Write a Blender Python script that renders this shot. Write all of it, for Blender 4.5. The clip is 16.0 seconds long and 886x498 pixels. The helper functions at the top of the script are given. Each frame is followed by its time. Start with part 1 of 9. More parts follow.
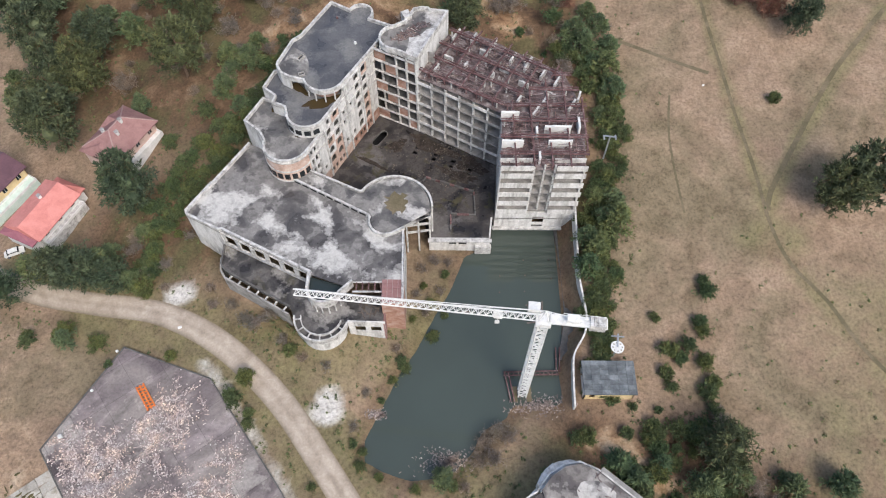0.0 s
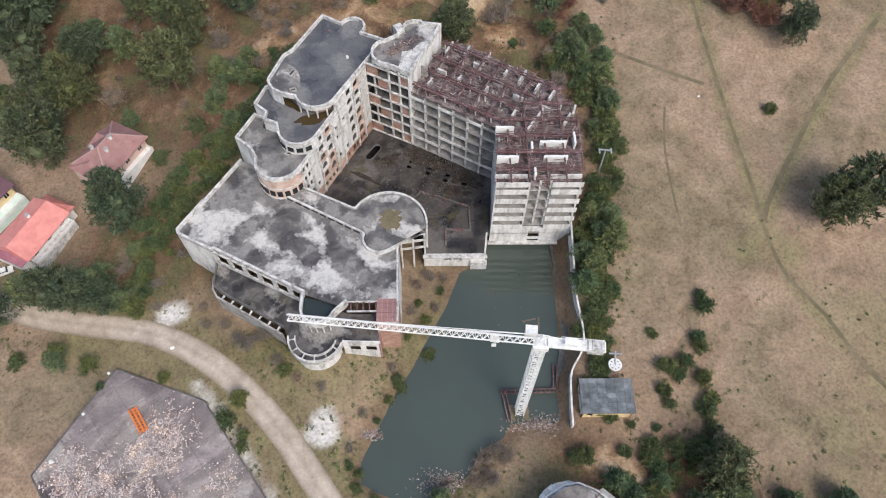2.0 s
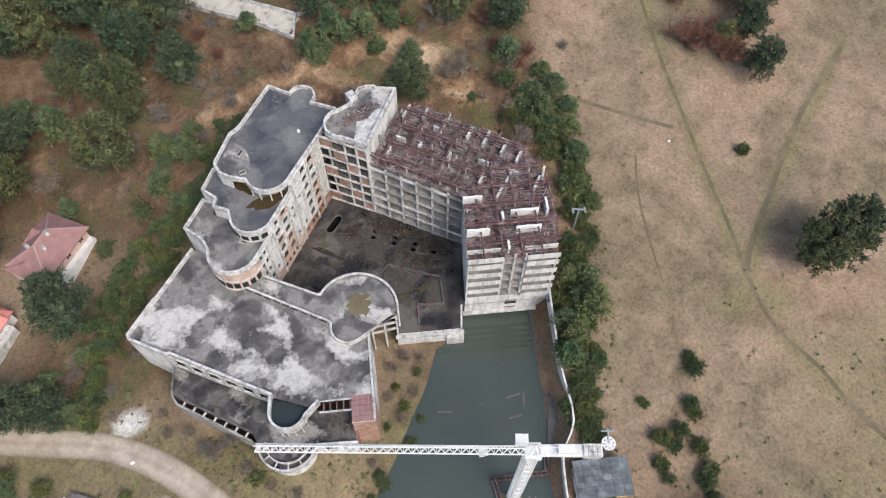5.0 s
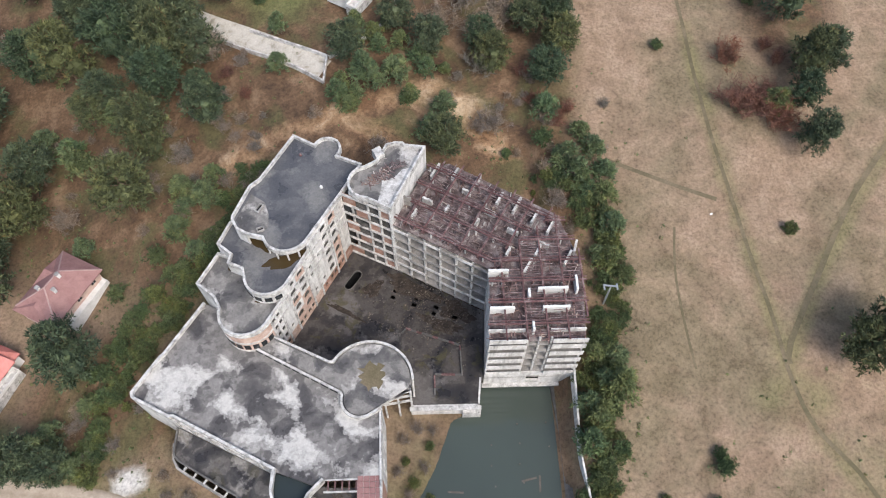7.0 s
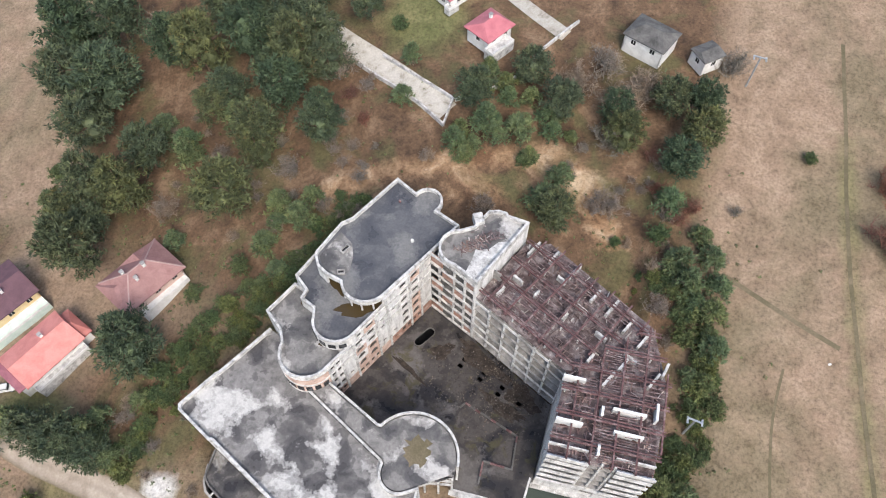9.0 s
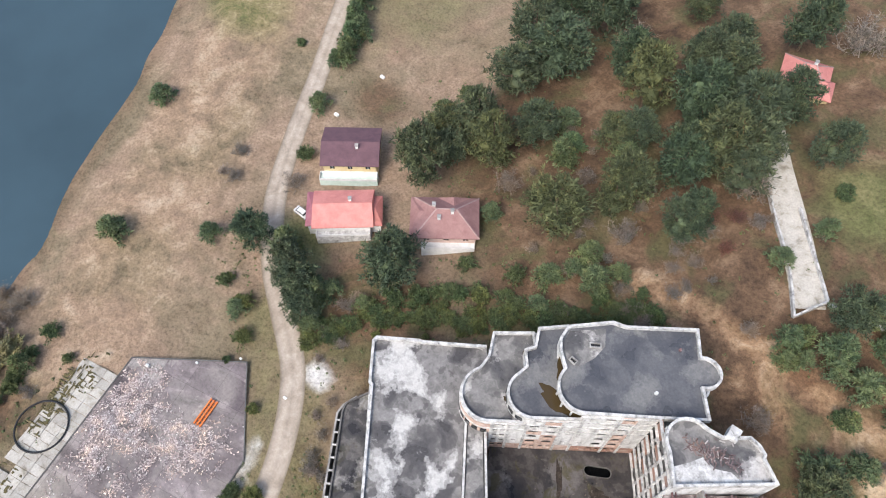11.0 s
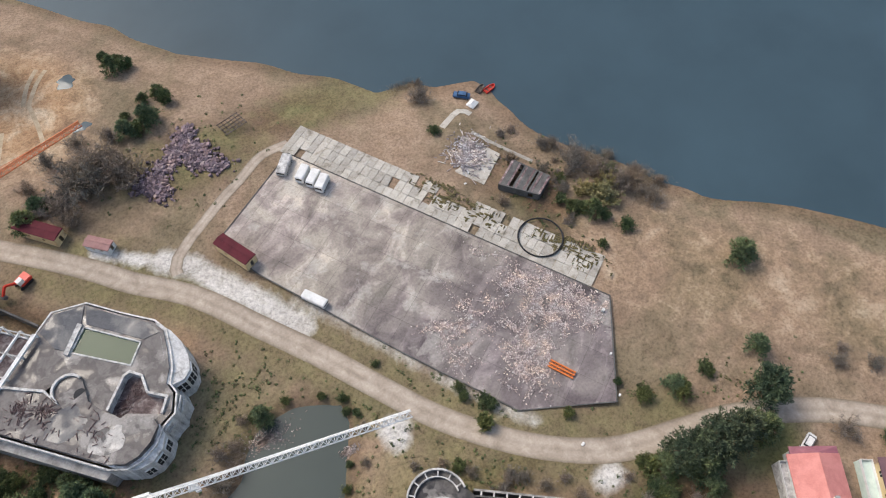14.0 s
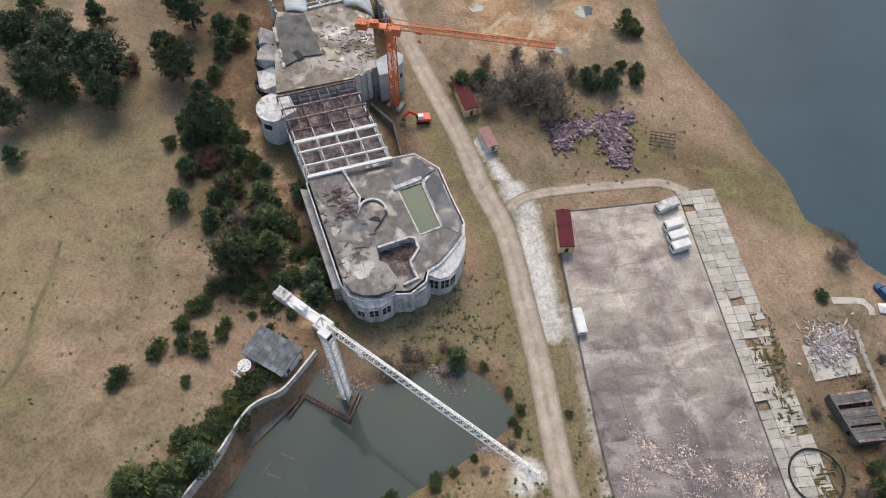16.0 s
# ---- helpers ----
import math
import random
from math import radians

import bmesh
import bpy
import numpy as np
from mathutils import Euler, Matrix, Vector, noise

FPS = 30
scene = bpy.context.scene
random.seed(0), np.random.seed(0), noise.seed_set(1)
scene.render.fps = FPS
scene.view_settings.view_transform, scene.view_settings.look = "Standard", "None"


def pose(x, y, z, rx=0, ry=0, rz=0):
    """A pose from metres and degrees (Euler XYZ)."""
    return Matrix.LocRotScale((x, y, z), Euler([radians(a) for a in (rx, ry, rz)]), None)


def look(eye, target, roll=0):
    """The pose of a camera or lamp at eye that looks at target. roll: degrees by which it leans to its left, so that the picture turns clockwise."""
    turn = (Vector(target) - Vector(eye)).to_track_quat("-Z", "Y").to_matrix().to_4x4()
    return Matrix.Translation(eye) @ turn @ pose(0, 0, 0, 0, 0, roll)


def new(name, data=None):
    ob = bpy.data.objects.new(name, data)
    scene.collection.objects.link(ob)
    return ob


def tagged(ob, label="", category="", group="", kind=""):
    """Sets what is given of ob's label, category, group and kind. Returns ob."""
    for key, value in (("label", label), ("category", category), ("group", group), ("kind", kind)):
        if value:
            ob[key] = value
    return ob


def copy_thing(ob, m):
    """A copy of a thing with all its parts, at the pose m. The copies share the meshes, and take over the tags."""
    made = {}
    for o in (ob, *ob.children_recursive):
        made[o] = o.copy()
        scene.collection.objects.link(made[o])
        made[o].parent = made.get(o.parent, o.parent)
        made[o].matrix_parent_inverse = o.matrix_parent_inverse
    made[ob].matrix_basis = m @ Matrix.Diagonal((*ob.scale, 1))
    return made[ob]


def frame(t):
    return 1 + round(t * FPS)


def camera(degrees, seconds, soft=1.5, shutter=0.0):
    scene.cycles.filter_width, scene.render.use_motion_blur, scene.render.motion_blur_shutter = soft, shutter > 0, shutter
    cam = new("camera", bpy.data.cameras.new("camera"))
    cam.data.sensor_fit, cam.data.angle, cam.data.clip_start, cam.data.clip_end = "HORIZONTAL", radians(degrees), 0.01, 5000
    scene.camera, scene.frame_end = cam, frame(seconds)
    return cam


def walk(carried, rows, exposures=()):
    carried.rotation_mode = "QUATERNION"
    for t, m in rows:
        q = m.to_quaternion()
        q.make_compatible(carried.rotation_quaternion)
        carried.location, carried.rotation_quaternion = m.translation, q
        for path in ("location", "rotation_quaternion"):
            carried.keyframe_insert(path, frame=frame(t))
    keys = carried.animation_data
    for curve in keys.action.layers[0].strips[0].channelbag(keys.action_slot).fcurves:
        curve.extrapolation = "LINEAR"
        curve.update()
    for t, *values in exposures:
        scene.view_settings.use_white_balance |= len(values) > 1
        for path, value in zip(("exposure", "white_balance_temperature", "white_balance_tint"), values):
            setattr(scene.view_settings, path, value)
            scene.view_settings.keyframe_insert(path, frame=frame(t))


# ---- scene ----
cam = camera(63.93, 16.0, soft=1.1)
ROWS = [
    (0, pose(0.00, 0.00, 130.03, 30.53, 0, 0.01) @ pose(0, 0, 0, 0, 0, 0.28)),
    (0.5, pose(0.12, 0.23, 130.71, 30.32, 0, 0.04) @ pose(0, 0, 0, 0, 0, 0.29)),
    (1, pose(0.00, 1.01, 130.88, 30.25, 0, -0.09) @ pose(0, 0, 0, 0, 0, 0.42)),
    (1.5, pose(0.05, 2.21, 130.86, 30.28, 0, -0.26) @ pose(0, 0, 0, 0, 0, 0.43)),
    (2, pose(-0.15, 4.16, 130.74, 30.29, 0, -0.90) @ pose(0, 0, 0, 0, 0, 0.52)),
    (2.5, pose(-0.00, 6.41, 130.99, 30.20, 0, -0.84) @ pose(0, 0, 0, 0, 0, 0.42)),
    (3, pose(-0.11, 9.06, 130.91, 30.22, 0, -2.42) @ pose(0, 0, 0, 0, 0, 0.48)),
    (3.5, pose(-0.15, 11.83, 130.94, 30.22, 0, -4.15) @ pose(0, 0, 0, 0, 0, 0.52)),
    (4, pose(-0.20, 14.91, 130.88, 30.28, 0, -5.90) @ pose(0, 0, 0, 0, 0, 0.58)),
    (6.5, pose(1.04, 31.96, 131.48, 30.30, 0, -6.13) @ pose(0, 0, 0, 0, 0, 0.46)),
    (7, pose(1.59, 35.64, 131.58, 30.37, 0, -1.81) @ pose(0, 0, 0, 0, 0, 0.28)),
    (7.5, pose(1.97, 39.14, 131.56, 30.43, 0, 4.62) @ pose(0, 0, 0, 0, 0, 0.26)),
    (8, pose(2.15, 42.99, 131.59, 30.47, 0, 7.58) @ pose(0, 0, 0, 0, 0, 0.32)),
    (8.2, pose(2.02, 44.32, 131.55, 30.56, 0, 7.62) @ pose(0, 0, 0, 0, 0, 0.48)),
    (10.5, pose(1.86, 64.16, 131.32, 29.99, 0, 48.46) @ pose(0, 0, 0, 0, 0, -0.88)),
    (11, pose(-0.40, 66.94, 131.61, 30.01, 0, 64.58) @ pose(0, 0, 0, 0, 0, -0.09)),
    (11.5, pose(-1.83, 69.61, 132.21, 30.03, 0, 80.19) @ pose(0, 0, 0, 0, 0, 0.13)),
    (12, pose(-3.41, 72.54, 132.98, 30.08, 0, 97.30) @ pose(0, 0, 0, 0, 0, 0.14)),
    (12.5, pose(-5.08, 75.17, 132.68, 30.31, 0, 111.64) @ pose(0, 0, 0, 0, 0, 0.27)),
    (13, pose(-8.44, 76.97, 133.15, 30.01, 0, 126.68) @ pose(0, 0, 0, 0, 0, 0.30)),
    (13.5, pose(-11.00, 77.91, 133.04, 29.98, 0, 140.45) @ pose(0, 0, 0, 0, 0, 0.43)),
    (14, pose(-13.96, 78.79, 132.87, 30.03, 0, 155.14) @ pose(0, 0, 0, 0, 0, 0.17)),
    (14.5, pose(-15.61, 78.90, 132.37, 30.28, 0, 161.63) @ pose(0, 0, 0, 0, 0, 0.58)),
    (15, pose(-18.07, 78.31, 132.14, 30.35, 0, 164.60) @ pose(0, 0, 0, 0, 0, 0.50)),
    (15.5, pose(-19.86, 78.39, 131.09, 30.86, 0, 182.46) @ pose(0, 0, 0, 0, 0, 0.76)),
    (16, pose(-21.28, 74.91, 131.03, 30.14, 0, 208.73) @ pose(0, 0, 0, 0, 0, 1.34)),
]
walk(cam, ROWS, [(0.0, 0.5, 6500, 10), (5.0, 0.5, 6500, 10), (8.0, 0.68, 6500, 10), (11.0, 0.8, 6400, 10), (12.3, 0.6, 6380, 10), (13.5, 0.44, 6600, 10), (16.0, 0.32, 6800, 10)])

# ---- world and light: overcast sky ----
world = bpy.data.worlds.new("overcast_sky")
scene.world = world
world.use_nodes = True
wn = world.node_tree.nodes
sky = wn.new("ShaderNodeTexSky")
sky.sky_type = "NISHITA"
sky.sun_disc = False
sky.sun_elevation = radians(50)
sky.sun_rotation = radians(150)
sky.air_density, sky.dust_density, sky.ozone_density = 1.2, 3.2, 1.0
wn["Background"].inputs["Strength"].default_value = 0.15
world.node_tree.links.new(sky.outputs["Color"], wn["Background"].inputs["Color"])
sun_data = bpy.data.lights.new("sun", "SUN")
sun_data.energy, sun_data.angle, sun_data.color = 1.5, radians(26), (1.0, 0.95, 0.88)
sun = new("sun", sun_data)
sun.matrix_world = look((50, -87, 120), (0, 0, 0))

# ---- materials ----
def nodes_of(name, rough=0.9, metal=0.0):
    m = bpy.data.materials.new(name)
    m.use_nodes = True
    nt = m.node_tree
    b = nt.nodes["Principled BSDF"]
    b.inputs["Roughness"].default_value = rough
    b.inputs["Metallic"].default_value = metal
    b.inputs["Specular IOR Level"].default_value = 0.3
    return m, nt, b

def link(nt, a, b):
    nt.links.new(a, b)

def coords(nt, scale=(1, 1, 1)):
    g = nt.nodes.new("ShaderNodeNewGeometry")
    mp = nt.nodes.new("ShaderNodeMapping")
    mp.inputs["Scale"].default_value = scale
    link(nt, g.outputs["Position"], mp.inputs["Vector"])
    return mp.outputs["Vector"]

def noise_of(nt, vec, scale, detail=5.0, rough=0.6, warp=0.0):
    n = nt.nodes.new("ShaderNodeTexNoise")
    n.inputs["Scale"].default_value = scale
    n.inputs["Detail"].default_value = detail
    n.inputs["Roughness"].default_value = rough
    n.inputs["Distortion"].default_value = warp
    link(nt, vec, n.inputs["Vector"])
    return n.outputs["Fac"]

def ramp_of(nt, fac, stops):
    r = nt.nodes.new("ShaderNodeValToRGB")
    e = r.color_ramp.elements
    while len(e) < len(stops):
        e.new(0.5)
    for k, (p, c) in enumerate(stops):
        e[k].position = p
        e[k].color = (*c, 1) if len(c) == 3 else c
    link(nt, fac, r.inputs["Fac"])
    return r.outputs["Color"]

def mix_of(nt, fac, a, b, mode="MIX"):
    m = nt.nodes.new("ShaderNodeMix")
    m.data_type, m.blend_type = "RGBA", mode
    for sock, v in ((m.inputs[0], fac), (m.inputs[6], a), (m.inputs[7], b)):
        if isinstance(v, bpy.types.NodeSocket):
            link(nt, v, sock)
        elif isinstance(v, (int, float)):
            sock.default_value = v
        else:
            sock.default_value = (*v, 1)
    return m.outputs[2]

def bump_of(nt, b, height, strength=0.4, distance=0.05):
    n = nt.nodes.new("ShaderNodeBump")
    n.inputs["Strength"].default_value = strength
    n.inputs["Distance"].default_value = distance
    link(nt, height, n.inputs["Height"])
    link(nt, n.outputs["Normal"], b.inputs["Normal"])

def grey(v):
    return (v, v, v)

def surface(name, stops, scale=0.3, fine=6.0, rough=0.9, metal=0.0, fine_amount=0.35, bump=0.3, stretch=(1, 1, 1), vary=0.0, warp=0.4):
    """A stained surface: large patches through a ramp, fine grain over them, and relief."""
    m, nt, b = nodes_of(name, rough, metal)
    v = coords(nt, stretch)
    big = noise_of(nt, v, scale, 7.0, 0.62, warp)
    col = ramp_of(nt, big, stops)
    g = noise_of(nt, coords(nt), fine, 4.0, 0.7)
    gr = ramp_of(nt, g, [(0.25, grey(1 - fine_amount)), (0.75, grey(1 + 0.0))])
    col = mix_of(nt, 1.0, col, gr, "MULTIPLY")
    if vary:
        oi = nt.nodes.new("ShaderNodeObjectInfo")
        vr = ramp_of(nt, oi.outputs["Random"], [(0, grey(1 - vary)), (1, grey(1.0))])
        col = mix_of(nt, 1.0, col, vr, "MULTIPLY")
    link(nt, col, b.inputs["Base Color"])
    bump_of(nt, b, g, bump, 0.04)
    return m

M = {}
M["concrete"] = surface("weathered_concrete", [(0.3, (0.2, 0.19, 0.18)), (0.5, (0.36, 0.345, 0.33)), (0.7, (0.5, 0.485, 0.465))], 0.5, 3.0)
M["parapet"] = surface("pale_parapet_concrete", [(0.28, (0.17, 0.165, 0.16)), (0.43, (0.46, 0.45, 0.435)), (0.62, (0.73, 0.72, 0.705))], 0.9, 4.0)
M["plaster"] = surface("stained_white_plaster", [(0.28, (0.24, 0.235, 0.22)), (0.42, (0.56, 0.55, 0.535)), (0.58, (0.77, 0.76, 0.745))], 0.5, 2.0, stretch=(1.6, 1.6, 0.35))
# dark concrete; on the indoor floors its tone stands for shade
M["dark_concrete"] = surface("dark_concrete_and_room_shade", [(0.3, (0.07, 0.068, 0.066)), (0.7, (0.2, 0.193, 0.185))], 0.4, 3.0)
M["salmon"] = surface("pale_salmon_render", [(0.3, (0.42, 0.29, 0.235)), (0.5, (0.6, 0.44, 0.37)), (0.7, (0.7, 0.58, 0.51))], 0.6, 4.0)
M["brick"] = surface("hollow_clay_brick", [(0.3, (0.34, 0.175, 0.125)), (0.5, (0.46, 0.275, 0.21)), (0.72, (0.6, 0.46, 0.4))], 0.6, 5.0, vary=0.25)
M["rust"] = surface("rusted_steel_roof_frame", [(0.3, (0.11, 0.05, 0.051)), (0.52, (0.2, 0.11, 0.11)), (0.7, (0.4, 0.31, 0.3))], 0.9, 5.0, rough=0.85, vary=0.3)
M["lath"] = surface("weathered_roof_lath", [(0.3, (0.15, 0.088, 0.09)), (0.5, (0.29, 0.2, 0.2)), (0.68, (0.52, 0.45, 0.44))], 1.3, 4.0, vary=0.5)
M["deck"] = surface("debris_covered_deck", [(0.3, (0.06, 0.042, 0.042)), (0.48, (0.17, 0.128, 0.126)), (0.62, (0.36, 0.31, 0.3)), (0.72, (0.5, 0.46, 0.44))], 0.55, 3.5, fine_amount=0.6)
M["crane_white"] = surface("white_crane_paint", [(0.3, (0.62, 0.62, 0.6)), (0.6, (0.8, 0.8, 0.79))], 1.2, 6.0, rough=0.45, fine_amount=0.12)
M["crane_orange"] = surface("orange_crane_paint", [(0.3, (0.5, 0.13, 0.045)), (0.6, (0.66, 0.2, 0.08))], 1.2, 6.0, rough=0.5, fine_amount=0.15)
M["orange"] = surface("orange_painted_steel", [(0.3, (0.6, 0.15, 0.035)), (0.6, (0.74, 0.22, 0.06))], 1.2, 6.0, rough=0.5, fine_amount=0.15)
M["red_paint"] = surface("red_machine_paint", [(0.3, (0.55, 0.04, 0.03)), (0.6, (0.7, 0.07, 0.045))], 1.2, 6.0, rough=0.4, fine_amount=0.1)
M["tile_red"] = surface("salmon_red_roof_sheet", [(0.3, (0.58, 0.21, 0.185)), (0.6, (0.7, 0.285, 0.25))], 0.5, 5.0, rough=0.6, fine_amount=0.18)
M["tile_pink"] = surface("dusty_pink_roof_tile", [(0.3, (0.27, 0.14, 0.135)), (0.6, (0.36, 0.205, 0.19))], 0.5, 5.0, rough=0.7, fine_amount=0.2)
M["tile_mauve"] = surface("mauve_roof_sheet", [(0.3, (0.27, 0.1, 0.13)), (0.6, (0.36, 0.15, 0.18))], 0.5, 5.0, rough=0.6, fine_amount=0.18)
M["tile_brick"] = surface("brick_red_roof_sheet", [(0.3, (0.42, 0.15, 0.125)), (0.6, (0.53, 0.2, 0.17))], 0.5, 5.0, rough=0.6, fine_amount=0.18)
M["tile_plum"] = surface("plum_roof_sheet", [(0.3, (0.105, 0.055, 0.07)), (0.6, (0.15, 0.08, 0.095))], 0.5, 5.0, rough=0.5, fine_amount=0.15)
M["tile_crimson"] = surface("crimson_roof_sheet", [(0.3, (0.42, 0.13, 0.155)), (0.6, (0.52, 0.18, 0.205))], 0.5, 5.0, rough=0.5, fine_amount=0.15)
M["tile_maroon"] = surface("maroon_roof_sheet", [(0.3, (0.075, 0.012, 0.019)), (0.6, (0.11, 0.018, 0.027))], 0.5, 5.0, rough=0.85, fine_amount=0.15)
M["tile_ridge"] = surface("pale_ridge_tile", [(0.3, (0.4, 0.27, 0.25)), (0.6, (0.5, 0.35, 0.33))], 0.8, 5.0)
M["slate"] = surface("blue_grey_roof_slab", [(0.3, (0.1, 0.115, 0.13)), (0.5, (0.19, 0.21, 0.225)), (0.7, (0.33, 0.36, 0.38))], 0.5, 4.0, vary=0.35)
M["white"] = surface("white_painted_wall", [(0.3, (0.6, 0.6, 0.58)), (0.6, (0.78, 0.78, 0.77))], 0.6, 5.0, fine_amount=0.12)
M["cream"] = surface("cream_rendered_wall", [(0.3, (0.6, 0.46, 0.25)), (0.6, (0.72, 0.58, 0.34))], 0.6, 5.0, fine_amount=0.12)
M["mint"] = surface("mint_green_terrace", [(0.3, (0.5, 0.62, 0.56)), (0.6, (0.64, 0.74, 0.68))], 0.6, 5.0, fine_amount=0.12)
M["pink_wall"] = surface("pale_pink_wall", [(0.3, (0.5, 0.36, 0.3)), (0.6, (0.64, 0.48, 0.42))], 0.6, 5.0, fine_amount=0.15)
M["wood"] = surface("old_grey_timber", [(0.3, (0.07, 0.055, 0.045)), (0.6, (0.2, 0.165, 0.14))], 0.8, 6.0, vary=0.3)
M["steel_grey"] = surface("galvanised_steel", [(0.3, (0.3, 0.33, 0.36)), (0.6, (0.45, 0.49, 0.53))], 0.8, 6.0, rough=0.4, metal=0.5, fine_amount=0.15)
# also the black laid over holes and openings as their shade
M["black"] = surface("black_rubber_and_hole_shade", [(0.3, (0.015, 0.016, 0.018)), (0.6, (0.035, 0.036, 0.04))], 0.8, 6.0, rough=0.8)
M["glass_dark"] = surface("dark_window_glass", [(0.3, (0.012, 0.015, 0.018)), (0.6, (0.03, 0.034, 0.038))], 0.8, 6.0, rough=0.08, bump=0.0)
M["blue"] = surface("blue_painted_hull", [(0.3, (0.04, 0.1, 0.22)), (0.6, (0.07, 0.16, 0.32))], 0.8, 6.0, rough=0.5)
M["trunk"] = surface("pine_bark", [(0.3, (0.09, 0.06, 0.045)), (0.6, (0.2, 0.14, 0.1))], 1.5, 8.0)

def roof_surface(name, dark, mid, light, scale, bias, wash=None, moss=0.0):
    """A flat roof: grey screed, wet dark areas with drying rims, and sharply bounded washed-out white patches."""
    m, nt, b = nodes_of(name, 0.75)
    v = coords(nt)
    def weigh(a, op, c):
        n = nt.nodes.new("ShaderNodeMath")
        n.operation = op
        link(nt, a, n.inputs[0])
        if isinstance(c, bpy.types.NodeSocket):
            link(nt, c, n.inputs[1])
        else:
            n.inputs[1].default_value = c
        return n.outputs[0]
    fray = noise_of(nt, v, 1.3, 7.0, 0.68)
    a = weigh(noise_of(nt, v, scale * 0.75, 3.0, 0.5, 0.25), "ADD", weigh(weigh(fray, "SUBTRACT", 0.5), "MULTIPLY", 0.22))
    c = weigh(noise_of(nt, v, scale * 1.1, 3.0, 0.5, 0.3), "ADD", weigh(weigh(fray, "SUBTRACT", 0.5), "MULTIPLY", 0.12))
    if wash:
        # lime washed out along the slab's middle line
        nx, ny, off = wash
        dt = nt.nodes.new("ShaderNodeVectorMath")
        dt.operation = "DOT_PRODUCT"
        link(nt, v, dt.inputs[0])
        dt.inputs[1].default_value = (nx, ny, 0)
        ab = weigh(weigh(dt.outputs["Value"], "SUBTRACT", off), "ABSOLUTE", 0.0)
        rg = nt.nodes.new("ShaderNodeMapRange")
        link(nt, ab, rg.inputs["Value"])
        rg.inputs["From Min"].default_value, rg.inputs["From Max"].default_value = 3.0, 13.0
        rg.inputs["To Min"].default_value, rg.inputs["To Max"].default_value = 0.03, -0.07
        a = weigh(a, "ADD", rg.outputs[0])
    screed = ramp_of(nt, noise_of(nt, v, scale * 3.2, 6.0, 0.62, 0.5), [(0.34, tuple(0.45 * p + 0.55 * q for p, q in zip(mid, dark))), (0.5, mid), (0.68, tuple(0.8 * p + 0.2 * q for p, q in zip(mid, light)))])
    wet = ramp_of(nt, c, [(0.41, grey(1.0)), (0.45, grey(0.7)), (0.49, grey(0.55)), (0.505, grey(0.0))])
    col = mix_of(nt, wet, screed, dark)
    pale = ramp_of(nt, a, [(0.515 + bias, grey(0.0)), (0.535 + bias, grey(0.45)), (0.57 + bias, grey(0.6)), (0.585 + bias, grey(1.0))])
    chalk = ramp_of(nt, noise_of(nt, v, scale * 4.0, 6.0, 0.65, 0.4), [(0.36, tuple(0.55 * p + 0.45 * q for p, q in zip(light, mid))), (0.52, light)])
    col = mix_of(nt, pale, col, chalk)
    if moss:
        green = ramp_of(nt, noise_of(nt, v, 0.33, 5.0, 0.65, 0.6), [(0.56, grey(0.0)), (0.64, grey(moss))])
        col = mix_of(nt, green, col, (0.075, 0.066, 0.03))
    g = noise_of(nt, v, 2.5, 6.0, 0.7)
    col = mix_of(nt, 1.0, col, ramp_of(nt, g, [(0.3, grey(0.75)), (0.7, grey(1.05))]), "MULTIPLY")
    link(nt, col, b.inputs["Base Color"])
    link(nt, ramp_of(nt, c, [(0.36, grey(0.2)), (0.5, grey(0.85))]), b.inputs["Roughness"])
    bump_of(nt, b, g, 0.25, 0.05)
    return m

M["roof_flat"] = roof_surface("patchy_flat_roof", (0.085, 0.08, 0.08), (0.21, 0.2, 0.194), (0.55, 0.535, 0.51), 0.19, 0.018, (0.363, 0.932, 57.1))
M["roof_felt"] = roof_surface("dark_roof_felt", (0.078, 0.08, 0.09), (0.118, 0.12, 0.13), (0.19, 0.187, 0.185), 0.16, 0.02)
M["roof_mixed"] = roof_surface("grey_worn_roof", (0.1, 0.096, 0.096), (0.22, 0.21, 0.2), (0.52, 0.5, 0.475), 0.2, 0.02)
M["terrace"] = roof_surface("wet_terrace_concrete", (0.045, 0.043, 0.045), (0.125, 0.118, 0.115), (0.3, 0.285, 0.27), 0.22, 0.03, moss=0.35)
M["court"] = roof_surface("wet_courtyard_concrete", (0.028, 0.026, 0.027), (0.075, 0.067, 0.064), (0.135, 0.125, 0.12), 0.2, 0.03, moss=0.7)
M["villa_roof"] = roof_surface("raw_villa_roof", (0.1, 0.09, 0.088), (0.19, 0.174, 0.165), (0.35, 0.33, 0.31), 0.24, 0.02)
M["roof_soil"] = roof_surface("earth_on_an_old_roof", (0.13, 0.1, 0.075), (0.25, 0.215, 0.18), (0.42, 0.385, 0.35), 0.24, 0.0, moss=0.5)
